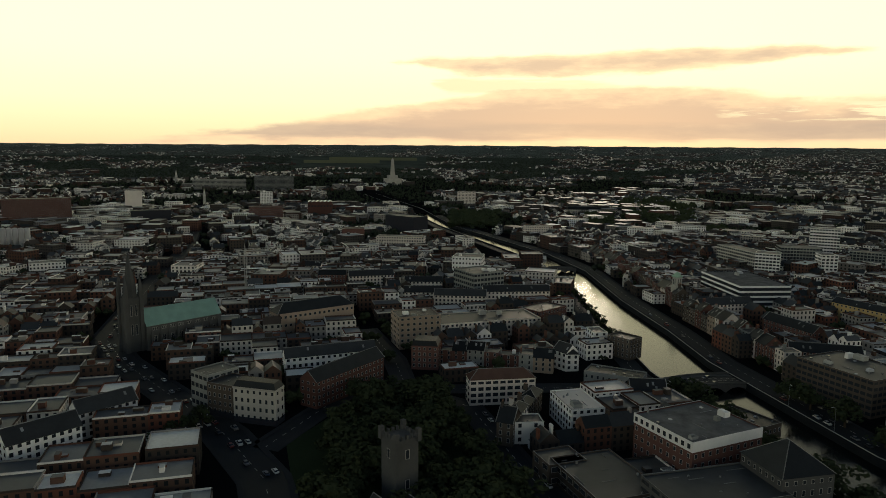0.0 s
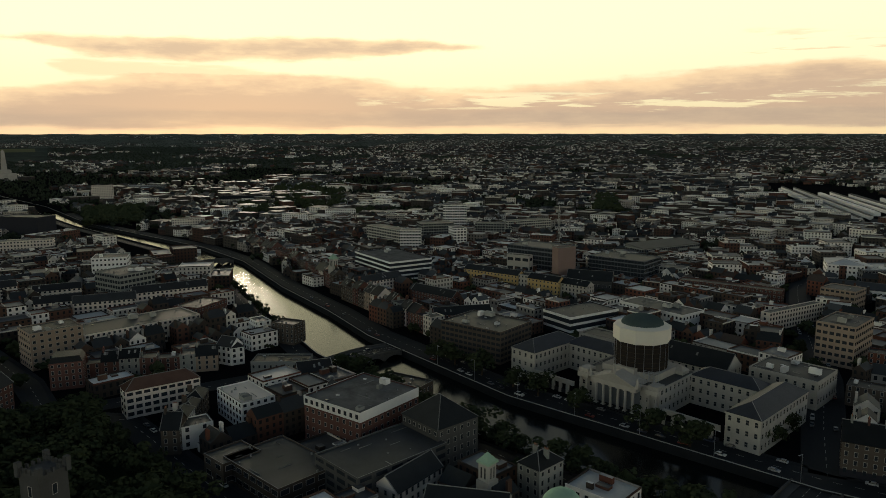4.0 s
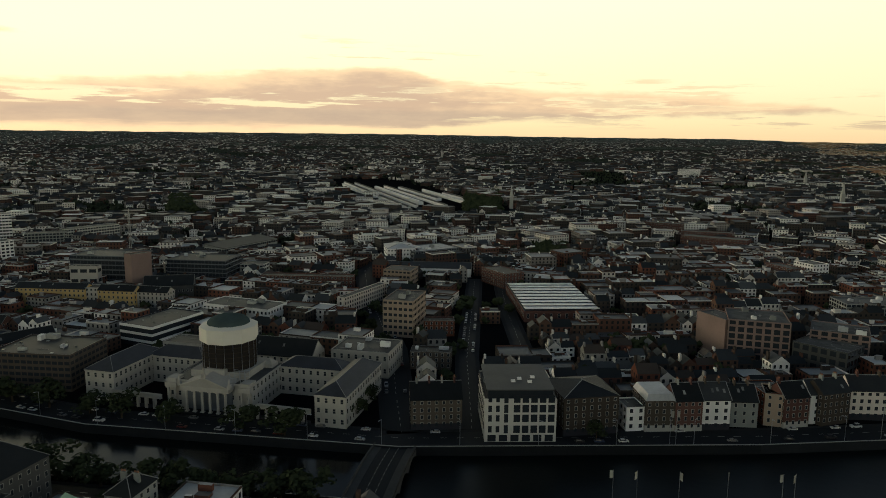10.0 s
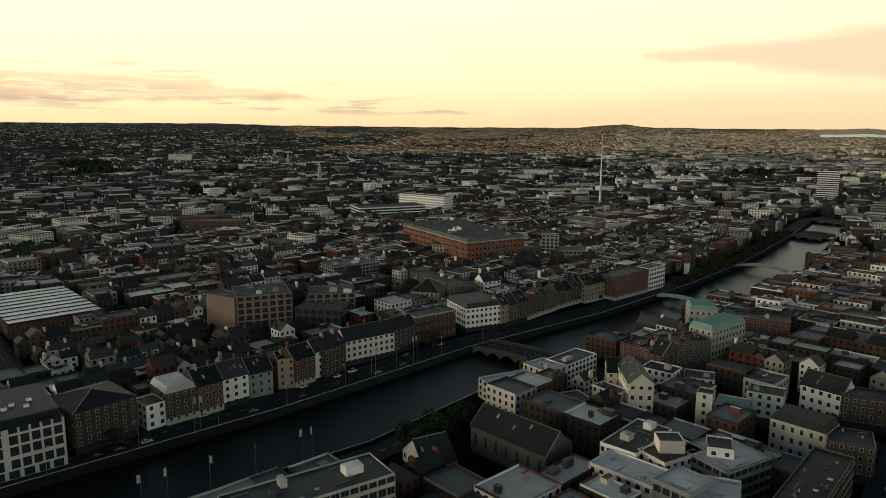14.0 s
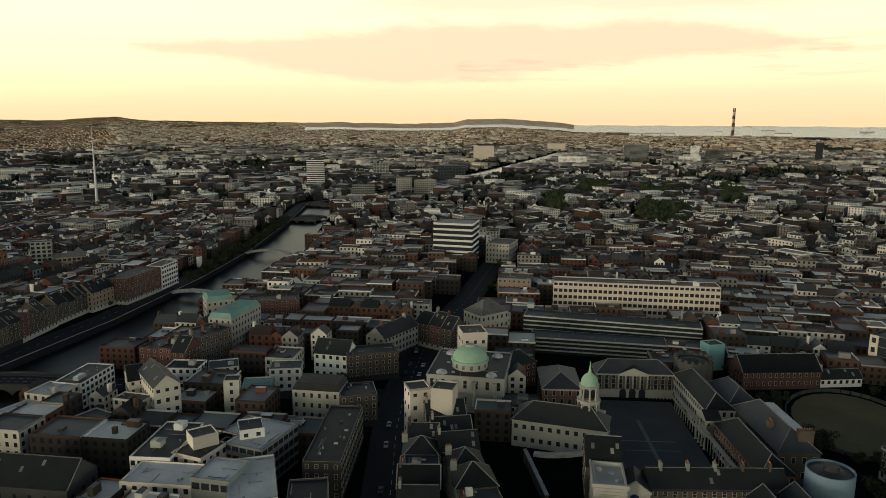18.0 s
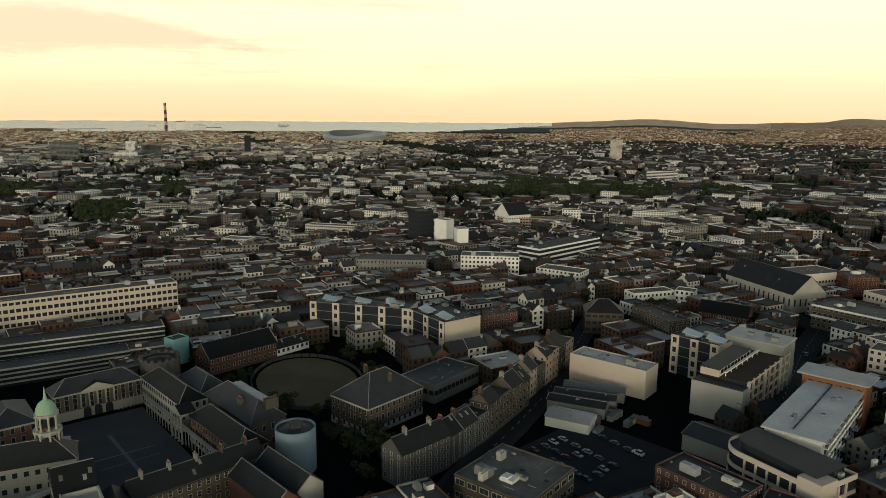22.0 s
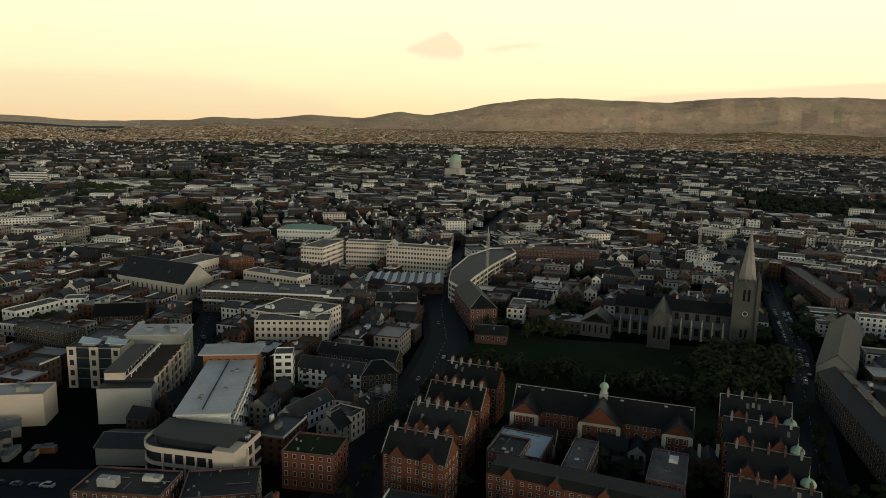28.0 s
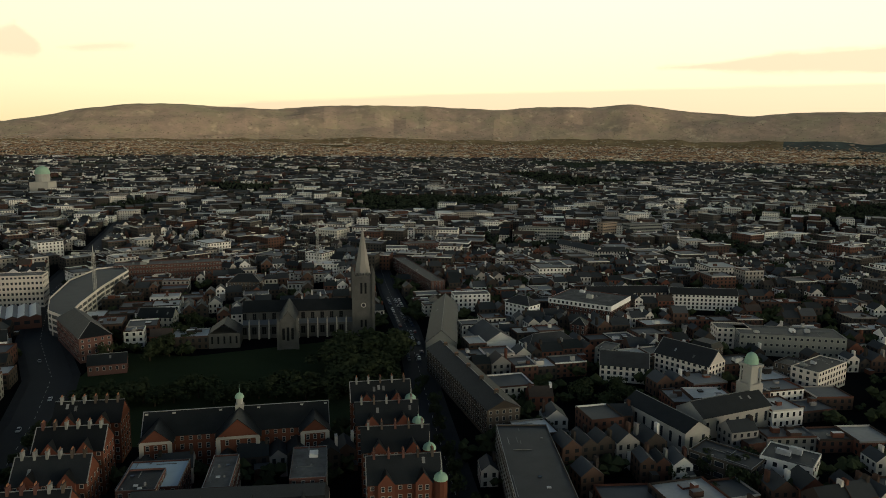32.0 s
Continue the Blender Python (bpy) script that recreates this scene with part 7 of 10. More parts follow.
# ---- landmarks ----
def column(root, x, y, z0, z1, r=.6, mat="limestone"):
    s = Shape()
    s.box(x - r * 1.25, y - r * 1.25, z0, x + r * 1.25, y + r * 1.25, z0 + .5)
    s.ring(x, y, r, z0 + .5, r * .85, z1 - .6, 10)
    s.box(x - r * 1.3, y - r * 1.3, z1 - .6, x + r * 1.3, y + r * 1.3, z1, bottom=True)
    put("column", s, mat, root)


def courts():
    """Domed law courts: a central block with portico and drum, two courtyards and outer wings."""
    c = block(-175, 289.5, -3, 42, 35, 14.5, "flat", "limestone", "felt", 3, 3.5, 1.25, 2.0, name="domed_courthouse", label="grey stone courthouse with portico and dome wrapped in white sheeting", category="courthouse", band="limestone", ground=1.2)
    for u in [11.3 + 3.9 * k for k in range(6)] + [.9, 4.4, 37.6, 41.1]:
        column(c, u, -3.6 if 10 < u < 32 else -1.5, 1.0, 11.4, .68)
    # dark panel on the wall stands for the shade behind the columns
    s = Shape()
    s.box(9.6, -.4, 1.0, 32.4, 0, 11.4)
    put("portico_recess", s, "lead", c)
    s = Shape()
    s.box(9, -5.2, 0, 33, 0, 1.0)
    s.box(10, -6.2, 0, 32, -5.2, .5)
    put("steps", s, "quay", c)
    for u0, u1 in ((-.3, 5.6), (36.4, 42.3)):
        s = Shape()
        s.box(u0, -2.6, 11.4, u1, 0, 13.6, bottom=True)
        s.box(u0, -2.4, 0, u1, 0, 1.0)
        s.box(u0 + .5, -2.0, 13.6, u1 - .5, 4.5, 15.4)
        put("end_bay", s, "limestone", c)
    s = Shape()
    s.box(9, -5, 11.4, 33, 0, 13.6, bottom=True)
    s.face([(8.6, -5.3, 13.6), (33.4, -5.3, 13.6), (21, -5.3, 18.0)])
    s.slab([(8.4, -5.5, 13.7), (21, -5.5, 18.3), (21, 7, 18.3), (8.4, 7, 13.7)], .35)
    s.slab([(21, -5.5, 18.3), (33.6, -5.5, 13.7), (33.6, 7, 13.7), (21, 7, 18.3)], .35)
    put("pediment", s, "limestone", c)
    for u in (8.6, 21, 33.4):
        p = Shape()
        p.box(u - .8, -5.4, 13.6 if u != 21 else 18, u + .8, -4, 15.4 if u != 21 else 19.6)
        p.ring(u, -4.7, .7, 15.4 if u != 21 else 19.6, .3, 18.2 if u != 21 else 22.6, 8, 0, True)
        put("roof_statue", p, "limestone", c)
    cx, cy = 21.6, 18.2
    s = Shape()
    s.box(cx - 14, cy - 11.5, 13.9, cx + 14, cy + 13, 17.2)
    s.box(cx - 5, cy - 14.5, 13.9, cx + 5, cy - 11.5, 19.0)
    put("drum_base", s, "limestone", c)
    s = Shape()
    s.ring(cx, cy, 12.4, 17, 12.4, 31, 28)
    d = put("drum", s, "netting", c)
    for k in range(20):
        a = 2 * math.pi * k / 20
        p = Shape()
        p.box(cx + 12.7 * math.cos(a) - .08, cy + 12.7 * math.sin(a) - .08, 17.2, cx + 12.7 * math.cos(a) + .08, cy + 12.7 * math.sin(a) + .08, 31)
        put("scaffold_pole", p, "steel", d)
    for k in range(5):
        p = Shape()
        p.ring(cx, cy, 12.8, 19 + 2.3 * k, 12.8, 19.25 + 2.3 * k, 24)
        put("scaffold_deck", p, "bark", d)
    s = Shape()
    s.ring(cx, cy, 13.4, 30.2, 13.6, 30.8, 10)
    s.ring(cx, cy, 13.6, 30.8, 13.6, 37.0, 10)
    s.ring(cx, cy, 13.6, 37.0, 10.0, 38.0, 10)
    put("white_sheeting", s, "sheeting", c)
    s = Shape()
    s.ring(cx, cy, 10.2, 36, 10.0, 37.8, 28)
    s.dome(cx, cy, 10.0, 37.8, 4.2, 28, 7)
    put("dome", s, "domecopper", c)
    s = Shape()  # open scaffold stair on the roof beside the drum
    for q in range(4):
        s.box(30 + 2.6 * q, 2.2, 14, 30.15 + 2.6 * q, 2.35, 19)
        s.box(30 + 2.6 * q, 6.2, 14, 30.15 + 2.6 * q, 6.35, 19)
    for z in (16, 18.2, 18.9):
        s.box(30, 2.2, z, 38, 2.3, z + .12, bottom=True)
        s.box(30, 6.2, z, 38, 6.3, z + .12, bottom=True)
    put("roof_scaffold", s, "steel", c)
    for u, v in ((5.5, 29), (36.5, 29)):
        p = Shape()
        p.box(u - 3.2, v - 3.2, 13.9, u + 3.2, v + 3.2, 15.6)
        p.ring(u, v, 4.3, 15.6, .05, 18.2, 4, 0, False, .5)
        put("corner_pavilion", p, "limestone", c)
    for (x, y, w, d2, ang) in ((-101.5, 281.5, 14.6, 49, -4), (-221, 294, 16, 38, -5)):
        block(x, y, ang, w, d2, 14.5, "hip", "limestone", "tiredslate", 3, 3.3, 1.2, 2.0, name="courthouse_wing", label="grey stone courthouse pavilion with hipped roof", category="courthouse", band="limestone", group="courthouse wings", pitch=.3)
    for (x, y, w, d2, ang) in ((-132, 317, 33, 13, -3), (-205, 322, 32, 14, -5)):
        block(x, y, ang, w, d2, 14.0, "hip", "limestone", "tiredslate", 3, 3.3, 1.2, 2.0, name="courthouse_wing", label="grey stone courthouse courtyard range with hipped roof", category="courthouse", band="limestone", group="courthouse wings", pitch=.3)
    block(-116, 349, -4, 32, 26, 14, "flat", "limestone", "felt", 2, 3.6, 1.3, 2.4, name="courthouse_wing", label="rear stone court block with roof plant", category="courthouse", plant=4, light=3)
    block(-163, 346, -4, 38, 18, 10, "gable", "limestone", "slate", 2, 3.6, 1.3, 2.4, name="courthouse_wing", label="rear stone court range with glazed roof", category="courthouse", light=2)
    block(-215, 352, -5, 44, 16, 12, "flat", "limestone", "felt", 2, 3.6, 1.3, 2.4, name="courthouse_wing", label="rear pale court office range", category="courthouse", plant=2)
    for x0, x1, y in ((-130, -102, 284), (-204, -177, 289)):
        w = thing("arcade_screen", x0, y, -5, "low stone arcade screen with arched gates", "wall")
        s = Shape()
        n = int((x1 - x0) / 4.4)
        s.box(0, 0, 5, n * 4.4, 1.2, 7.2, bottom=True)
        put("entablature", s, "limestone", w)
        for k in range(n):
            p = Shape()
            p.box(k * 4.4, 0, 0, k * 4.4 + 1.4, 1.2, 5)
            put("pier", p, "limestone", w)
        for k in range(n):
            p = Shape()
            p.box(k * 4.4 + 1.4, .5, 0, k * 4.4 + 4.4, .6, 2.0)
            put("railing", p, "frame_d", w)
    take([(-225, 272), (-80, 268), (-78, 378), (-222, 378)])


M["netting"] = surface("scaffold_netting", (0.0333, 0.03, 0.0284), 0.9, 0.5, 1.5, 0.3)
M["sheeting"] = surface("white_scaffold_sheet", (0.84, 0.81, 0.71), 0.7, 0.12, 0.5, 0.1)
M["domecopper"] = surface("dull_green_dome", (0.0712, 0.1, 0.0983), 0.45, 0.3, 1.0, 0.2)
courts()


def cathedral():
    c = thing("cathedral", -24, -446, 0, "grey stone gothic cathedral with tall tower and pale spire", "cathedral")
    s = Shape()
    s.box(0, -14, 0, 68, 4, 9)
    put("aisle", s, "cathstone", c)
    s = Shape()
    s.box(0, -12, 9, 68, 0, 16.5)
    put("clerestory", s, "cathstone", c)
    s = Shape()
    s.slab([(-.3, .6, 16.2), (68.3, .6, 16.2), (68.3, -6, 22.3), (-.3, -6, 22.3)], .3)
    s.slab([(68.3, -12.6, 16.2), (-.3, -12.6, 16.2), (-.3, -6, 22.3), (68.3, -6, 22.3)], .3)
    put("nave_roof", s, "slate", c)
    s = Shape()
    s.slab([(0, 4.3, 9), (68, 4.3, 9), (68, 0, 11), (0, 0, 11)], .2)
    put("aisle_roof", s, "lead", c)
    for k in range(11):
        u = 4 + 6 * k
        p = Shape()
        p.box(u - .5, 3.6, 0, u + .5, 6.2, 7.5)
        p.box(u - .4, 3.6, 7.5, u + .4, 5.0, 11.0)
        p.ring(u, 4.4, .55, 11, .05, 13, 4, 0, False, .5)
        put("buttress", p, "limestone", c)
        put("window", window_mesh(2.6, 4.6, "cathstone", "cross"), [], c, pose(u + 3, 4.02, 5, 0, 0, 180))
        put("window", window_mesh(2.2, 4.2, "cathstone", "cross"), [], c, pose(u + 3, .02, 13, 0, 0, 180))
    # north transept with its gable and lancets
    s = Shape()
    x0, x1, y1 = 34.0, 45.0, 30.0
    s.box(x0, -2, 0, x1, y1, 16)
    s.face([(x1, y1, 16), (x0, y1, 16), ((x0 + x1) / 2, y1, 23.5)])
    put("transept", s, "cathstone", c)
    s = Shape()
    m = (x0 + x1) / 2
    s.slab([(x0 - .3, -6, 15.8), (x0 - .3, y1, 15.8), (m, y1, 23.3), (m, -6, 23.3)][::-1], .3)
    s.slab([(x1 + .3, y1, 15.8), (x1 + .3, -6, 15.8), (m, -6, 23.3), (m, y1, 23.3)][::-1], .3)
    put("transept_roof", s, "slate", c)
    for o, hh in ((-2.6, 7.0), (0, 8.2), (2.6, 7.0)):
        put("window", window_mesh(1.5, hh, "cathstone", "none"), [], c, pose(m + o, y1 + .02, 9.5, 0, 0, 180))
    for u in (x0, x1):
        p = Shape()
        p.box(u - .9, y1 - .6, 0, u + .9, y1 + 1.0, 17)
        p.ring(u, y1 + .2, 1.1, 17, .05, 21, 4, 0, False, .5)
        put("pinnacle", p, "cathstone", c)
    # lady chapel at the east end
    s = Shape()
    s.box(68, 4, 0, 86, 22, 9)
    put("chapel", s, "cathstone", c)
    s = Shape()
    s.slab([(67.7, 22.4, 8.8), (67.7, 3.6, 8.8), (77, 3.6, 15), (77, 22.4, 15)], .25)
    s.slab([(86.3, 3.6, 8.8), (86.3, 22.4, 8.8), (77, 22.4, 15), (77, 3.6, 15)], .25)
    put("chapel_roof", s, "slate", c)
    for k in range(5):
        put("window", window_mesh(1.1, 4.5, "cathstone", "none"), [], c, pose(70 + 3.5 * k, 22.02, 5, 0, 0, 180))
    # tower and spire at the west end
    tx, ty, r = -7.0, 0.0, 6.4
    s = Shape()
    s.box(tx - r, ty - r, 0, tx + r, ty + r, 39)
    t = put("tower", s, "cathstone", c)
    s = Shape()
    for z in (13, 25, 37.6):
        s.box(tx - r - .25, ty - r - .25, z, tx + r + .25, ty + r + .25, z + .5, bottom=True)
    put("string_course", s, "cathstone", t)
    for u in range(-3, 4):
        for ax, ay in ((tx + u * 1.9, ty - r + .35), (tx + u * 1.9, ty + r - .35), (tx - r + .35, ty + u * 1.9), (tx + r - .35, ty + u * 1.9)):
            p = Shape()
            p.box(ax - .55, ay - .35, 39, ax + .55, ay + .35, 40.6)
            put("merlon", p, "cathstone", t)
    for sx in (-1, 1):
        for sy in (-1, 1):
            p = Shape()
            p.box(tx + sx * r - .9, ty + sy * r - .9, 0, tx + sx * r + .9, ty + sy * r + .9, 41)
            p.ring(tx + sx * r, ty + sy * r, 1.2, 41, .05, 44.5, 4, 0, False, .5)
            put("corner_turret", p, "cathstone", t)
    p = Shape()
    p.ring(tx, ty, 5.4, 38.8, .12, 69.8, 8, 0, False, .5)
    put("spire", p, "spirestone", t)
    for z, hh in ((31, 7.0), (8, 5.0)):
        for o in (-1.3, 1.3):
            put("window", window_mesh(1.3, hh, "cathstone", "none"), [], t, pose(tx + o, ty + r + .02, z, 0, 0, 180))
    p = Shape()
    for k in range(20):
        a, e = 2 * math.pi * k / 20, 2 * math.pi * (k + 1) / 20
        p.face([(tx + 1.6 * math.cos(a), ty + r + .1, 20 + 1.6 * math.sin(a)), (tx + 1.6 * math.cos(e), ty + r + .1, 20 + 1.6 * math.sin(e)), (tx + 1.1 * math.cos(e), ty + r + .1, 20 + 1.1 * math.sin(e)), (tx + 1.1 * math.cos(a), ty + r + .1, 20 + 1.1 * math.sin(a))])
    put("clock_ring", p, "frame_w", t)
    p = Shape()
    p.face([(tx + 1.1 * math.cos(2 * math.pi * k / 20), ty + r + .08, 20 + 1.1 * math.sin(2 * math.pi * k / 20)) for k in range(20)])
    put("clock_face", p, "frame_d", t)
    take([(-42, -462), (64, -462), (64, -415), (25, -405), (8, -405), (-42, -435)])


M["cathstone"] = surface("weathered_cathedral_stone", (0.095, 0.097, 0.095), 0.9, 0.5, 0.9, 0.16)
M["spirestone"] = surface("pale_spire_stone", (0.3135, 0.3, 0.273), 0.9, 0.3, 1.0, 0.1)
cathedral()


def hill_church():
    """Gothic church with a stepped pinnacled steeple and a green copper nave roof."""
    ang = math.degrees(math.atan2(44, -23))
    c = thing("gothic_church", -458, -29, ang, "dark stone gothic church with green copper roof and pinnacled steeple", "church")
    s = Shape()
    s.box(0, 0, 0, 50, 16, 16)
    for gx in (0, 50):
        s.face([(gx, 0, 16), (gx, 16, 16), (gx, 8, 25)])
    put("nave", s, "darkstone", c)
    s = Shape()
    s.slab([(-.3, -.4, 15.8), (50.3, -.4, 15.8), (50.3, 8, 25.2), (-.3, 8, 25.2)], .3)
    s.slab([(50.3, 16.4, 15.8), (-.3, 16.4, 15.8), (-.3, 8, 25.2), (50.3, 8, 25.2)], .3)
    put("copper_roof", s, "copper", c)
    for k in range(9):
        p = Shape()
        u = 2.5 + 5.6 * k
        p.box(u - .6, -2.2, 0, u + .6, 0, 10)
        p.ring(u, -1.2, .8, 10, .05, 14, 4, 0, False, .5)
        put("buttress", p, "darkstone", c)
        if k < 8:
            put("window", window_mesh(1.9, 4.6, "limestone", "cross"), [], c, pose(u + 2.8, -.02, 6.5))
            for o in (-1.2, 0, 1.2):
                put("window", window_mesh(.7, 1.6, "limestone", "none"), [], c, pose(u + 2.8 + o, -.02, 13.4))
    tx, ty, r = -6.0, 8.0, 4.6
    s = Shape()
    s.box(tx - r, ty - r, 0, tx + r, ty + r, 34)
    t = put("steeple_tower", s, "darkstone", c)
    for sx in (-1, 1):
        for sy in (-1, 1):
            p = Shape()
            p.box(tx + sx * r - 1.1, ty + sy * r - 1.1, 0, tx + sx * r + 1.1, ty + sy * r + 1.1, 40)
            p.ring(tx + sx * r, ty + sy * r, 1.4, 40, .05, 49, 4, 0, False, .5)
            put("pinnacle", p, "darkstone", t)
    p = Shape()
    p.ring(tx, ty, 4.4, 34, .1, 63, 8)
    put("spire", p, "darkstone", t)
    for z in (14, 26):
        for o in (-1.4, 1.4):
            put("window", window_mesh(1.1, 6.5, "limestone", "none"), [], t, pose(tx + o, ty - r - .02, z))
    take(corners(-458, -29, ang, -14, -4, 54, 20))


hill_church()


def old_tower():
    c = thing("church_tower", -228, 66, 18, "grey stone medieval church tower with battlements among trees", "tower")
    r = 4.7
    s = Shape()
    s.box(-r, -r, 0, r, r, 25.5)
    put("shaft", s, "darkstone", c)
    for u in range(-2, 3):
        for ax, ay in ((u * 2.0, -r + .3), (u * 2.0, r - .3), (-r + .3, u * 2.0), (r - .3, u * 2.0)):
            p = Shape()
            p.box(ax - .6, ay - .3, 25.5, ax + .6, ay + .3, 27)
            put("merlon", p, "darkstone", c)
    for sx in (-1, 1):
        for sy in (-1, 1):
            p = Shape()
            p.box(sx * r - .8, sy * r - .8, 24, sx * r + .8, sy * r + .8, 28.6)
            put("corner_turret", p, "darkstone", c)
    for a in (0, 90):
        put("window", window_mesh(1.5, 3.2, "limestone", "none"), [], c, pose(r + .02 if a else 0, 0 if a else -r - .02, 20, 0, 0, a))
    put("window", window_mesh(1.5, 3.2, "limestone", "none"), [], c, pose(r + .02, 0, 9, 0, 0, 90))
    for k, (x, y) in enumerate(((-218, 58), (-216, 68))):
        block(x, y, -72, 9, 22, 6, "gabley", "darkstone", "slate", 1, 5, 1.4, 2.5, name="church_nave", label="low stone church nave with slate gable roof", category="church", frame="limestone", pitch=.6)


old_tower()


def domed_hall():
    c = block(271.3, 110.2, -79.4, 34, 36, 16.5, "flat", "hallstone", "felt", 2, 4.4, 1.5, 3.6, name="domed_city_hall", label="pale stone civic hall with a green copper dome and balustrade", category="hall", band="hallstone", ground=1.5, light=5)
    for k in range(4):
        column(c, 4 + 8.6 * k, -.6, 3, 14.5, .7, "hallstone")
    s = Shape()
    s.ring(17, 15, 8.0, 15.5, 8.0, 19.2, 28)
    d = put("drum", s, "hallstone", c)
    for k in range(14):
        a = 2 * math.pi * k / 14
        put("window", window_mesh(1.0, 1.8, "frame_w", "cross"), [], d, pose(17 + 8.02 * math.cos(a), 15 + 8.02 * math.sin(a), 17.6, 0, 0, math.degrees(a) + 90))
    s = Shape()
    s.ring(17, 15, 8.6, 19.2, 8.6, 19.8, 28)
    s.ring(17, 15, 8.6, 19.8, 7.9, 19.9, 28)
    s.dome(17, 15, 7.9, 19.9, 5.8, 28, 8)
    put("copper_dome", s, "palecopper", c)
    s = Shape()
    s.ring(17, 15, 2.3, 25.4, 2.1, 26.3, 14, 0, True)
    put("lantern_ring", s, "hallstone", c)
    for u, v in ((6, 4), (28, 4), (6, 30), (28, 30)):
        p = Shape()
        p.dome(u, v, 2.6, 16, 1.6, 12, 4)
        put("roof_light", p, "lightroof", c)


M["palecopper"] = surface("pale_green_copper", (0.342, 0.52, 0.3931), 0.6, 0.25, 1.0, 0.15)
domed_hall()


def clock_tower():
    c = thing("clock_tower", 263, 38.6, -8, "stone clock tower with a small green copper dome", "tower")
    s = Shape()
    s.box(-6, -5, 0, 6, 5, 13)
    put("base", s, "hallstone", c)
    s = Shape()
    s.box(-6.3, -5.3, 12.2, 6.3, 5.3, 13.1, bottom=True)
    put("base_cornice", s, "hallstone", c)
    for z0, z1, r in ((13, 18.6, 4.0), (19.4, 24.4, 3.3)):
        s = Shape()
        s.ring(0, 0, r - .9, z0, r - .9, z1, 16)
        d = put("drum", s, "duskbrick" if z0 > 14 else "hallstone", c)
        for a in range(8):
            t = 2 * math.pi * (a + .5) / 8
            column(c, r * math.cos(t), r * math.sin(t), z0, z1, .36, "hallstone")
            put("arched_light", window_mesh(1.3, 2.8, "frame_d", "cross"), [], d, pose((r - .85) * math.cos(t + .39), (r - .85) * math.sin(t + .39), (z0 + z1) / 2, 0, 0, math.degrees(t + .39) + 90))
        s = Shape()
        s.ring(0, 0, r + .5, z1, r + .6, z1 + .8, 16)
        s.ring(0, 0, r + .6, z1 + .8, r - 1.0, z1 + .85, 16)
        put("cornice", s, "hallstone", c)
    s = Shape()
    s.dome(0, 0, 3.4, 25.2, 4.6, 20, 7)
    s.ring(0, 0, .8, 29.5, .5, 31, 10)
    s.ring(0, 0, .5, 31, .03, 34.5, 8)
    put("copper_cap", s, "palecopper", c)


clock_tower()
take([(250, 28), (300, 36), (312, 6), (288, 0), (240, -6), (230, 4)])
for x, y, a, n, t in ((271.7, 26.3, -72, 21.5, .16), (263.8, 23.8, -71, 21.6, .16), (294, 22, -162, 38, .7)):
    ln = thing("yard_line", x, y, a, "pale stone line across the castle courtyard", "paving", "yard lines")
    s = Shape()
    s.slab([(0, -t, .12), (n, -t, .12), (n, t, .12), (0, t, .12)], .08)
    put("stone_strip", s, "grey", ln)
b(325.0, 9.7, -159.8, 41.0, 12.0, 12, "castle", "pale stone castle state range with close window rows", roof="hip", roofm="slate", floors=3, bay=2.3, ww=1.2, wh=2.0, wall="hallstone", base="hallstone", band="hallstone")
b(277.1, -7.9, -159.8, 41.0, 12.0, 11, "castle", "red brick castle range with a slate roof and white window frames", roof="hip", roofm="slate", floors=3, bay=2.3, ww=1.2, wh=1.9, base="hallstone", band="castlebrick")
b(321.7, -4.6, -159.8, 25.0, 13.0, 11, "castle", "rear castle range with a grey hipped roof", roof="hip", floors=2, wall="duskstone", base="duskstone", band="duskstone")
rear = b(295.0, -14.4, -159.8, 41.0, 15.0, 12, "castle", "dark stone castle hall with hipped roof and pale flat strip", roof="hip", floors=2, wall="duskstone", base="duskstone", band="duskstone")
s = Shape()
s.slab([(9, 8.2, 17.6), (34, 8.2, 17.6), (34, 12.4, 17.4), (9, 12.4, 17.4)], .9)
put("lead_flat", s, "lightroof", rear)
chimney(rear, 37, 11, 14, 1, (5.5, 1.8, 5.0), "brownbrick", 6)
chimney(rear, 26, 3.6, 14, 0, (3.2, 1.4, 3.5), "duskstone", 5)
b(226.0, -17.6, -159.0, 28.0, 10.0, 9.5, "geo", "red brick hall with a slate roof and pale ridge", wall="brick", roof="gable", floors=0)
b(229.8, -27.1, -159.0, 26.0, 9.5, 10.5, "geo", "pale gabled hall with a dark slate roof", wall="hallstone", roof="gable", floors=0)
s = Shape()  # pediment over three arches on the brick range
s.box(10.0, -.7, 10.6, 23.6, 0, 11.5, bottom=True)
s.upright([(10.0, 11.5), (23.6, 11.5), (16.8, 14.4)], -.7, -.3)
put("pediment", s, "hallstone", far_range)
s = Shape()
s.face([(10.0, -.8, 11.6), (16.8, -.8, 14.6), (16.8, 5.6, 14.6), (10.0, 5.6, 11.6)])
s.face([(16.8, -.8, 14.6), (23.6, -.8, 11.6), (23.6, 5.6, 11.6), (16.8, 5.6, 14.6)])
put("pediment_roof", s, "slate", far_range)
for k in range(3):
    u = 12.4 + 4.4 * k
    s = Shape()
    s.upright([(u + 1.5 * math.cos(math.pi * q / 8), 2.8 + 1.5 * math.sin(math.pi * q / 8)) for q in range(9)] + [(u - 1.5, 0), (u + 1.5, 0)], -.35, -.05)
    put("archway", s, "frame_d", far_range)
for k in range(5):
    s = Shape()
    s.box(10.2 + 3.3 * k - .3, -.6, 4.6, 10.2 + 3.3 * k + .3, 0, 10.6, bottom=True)
    put("pilaster", s, "hallstone", far_range)
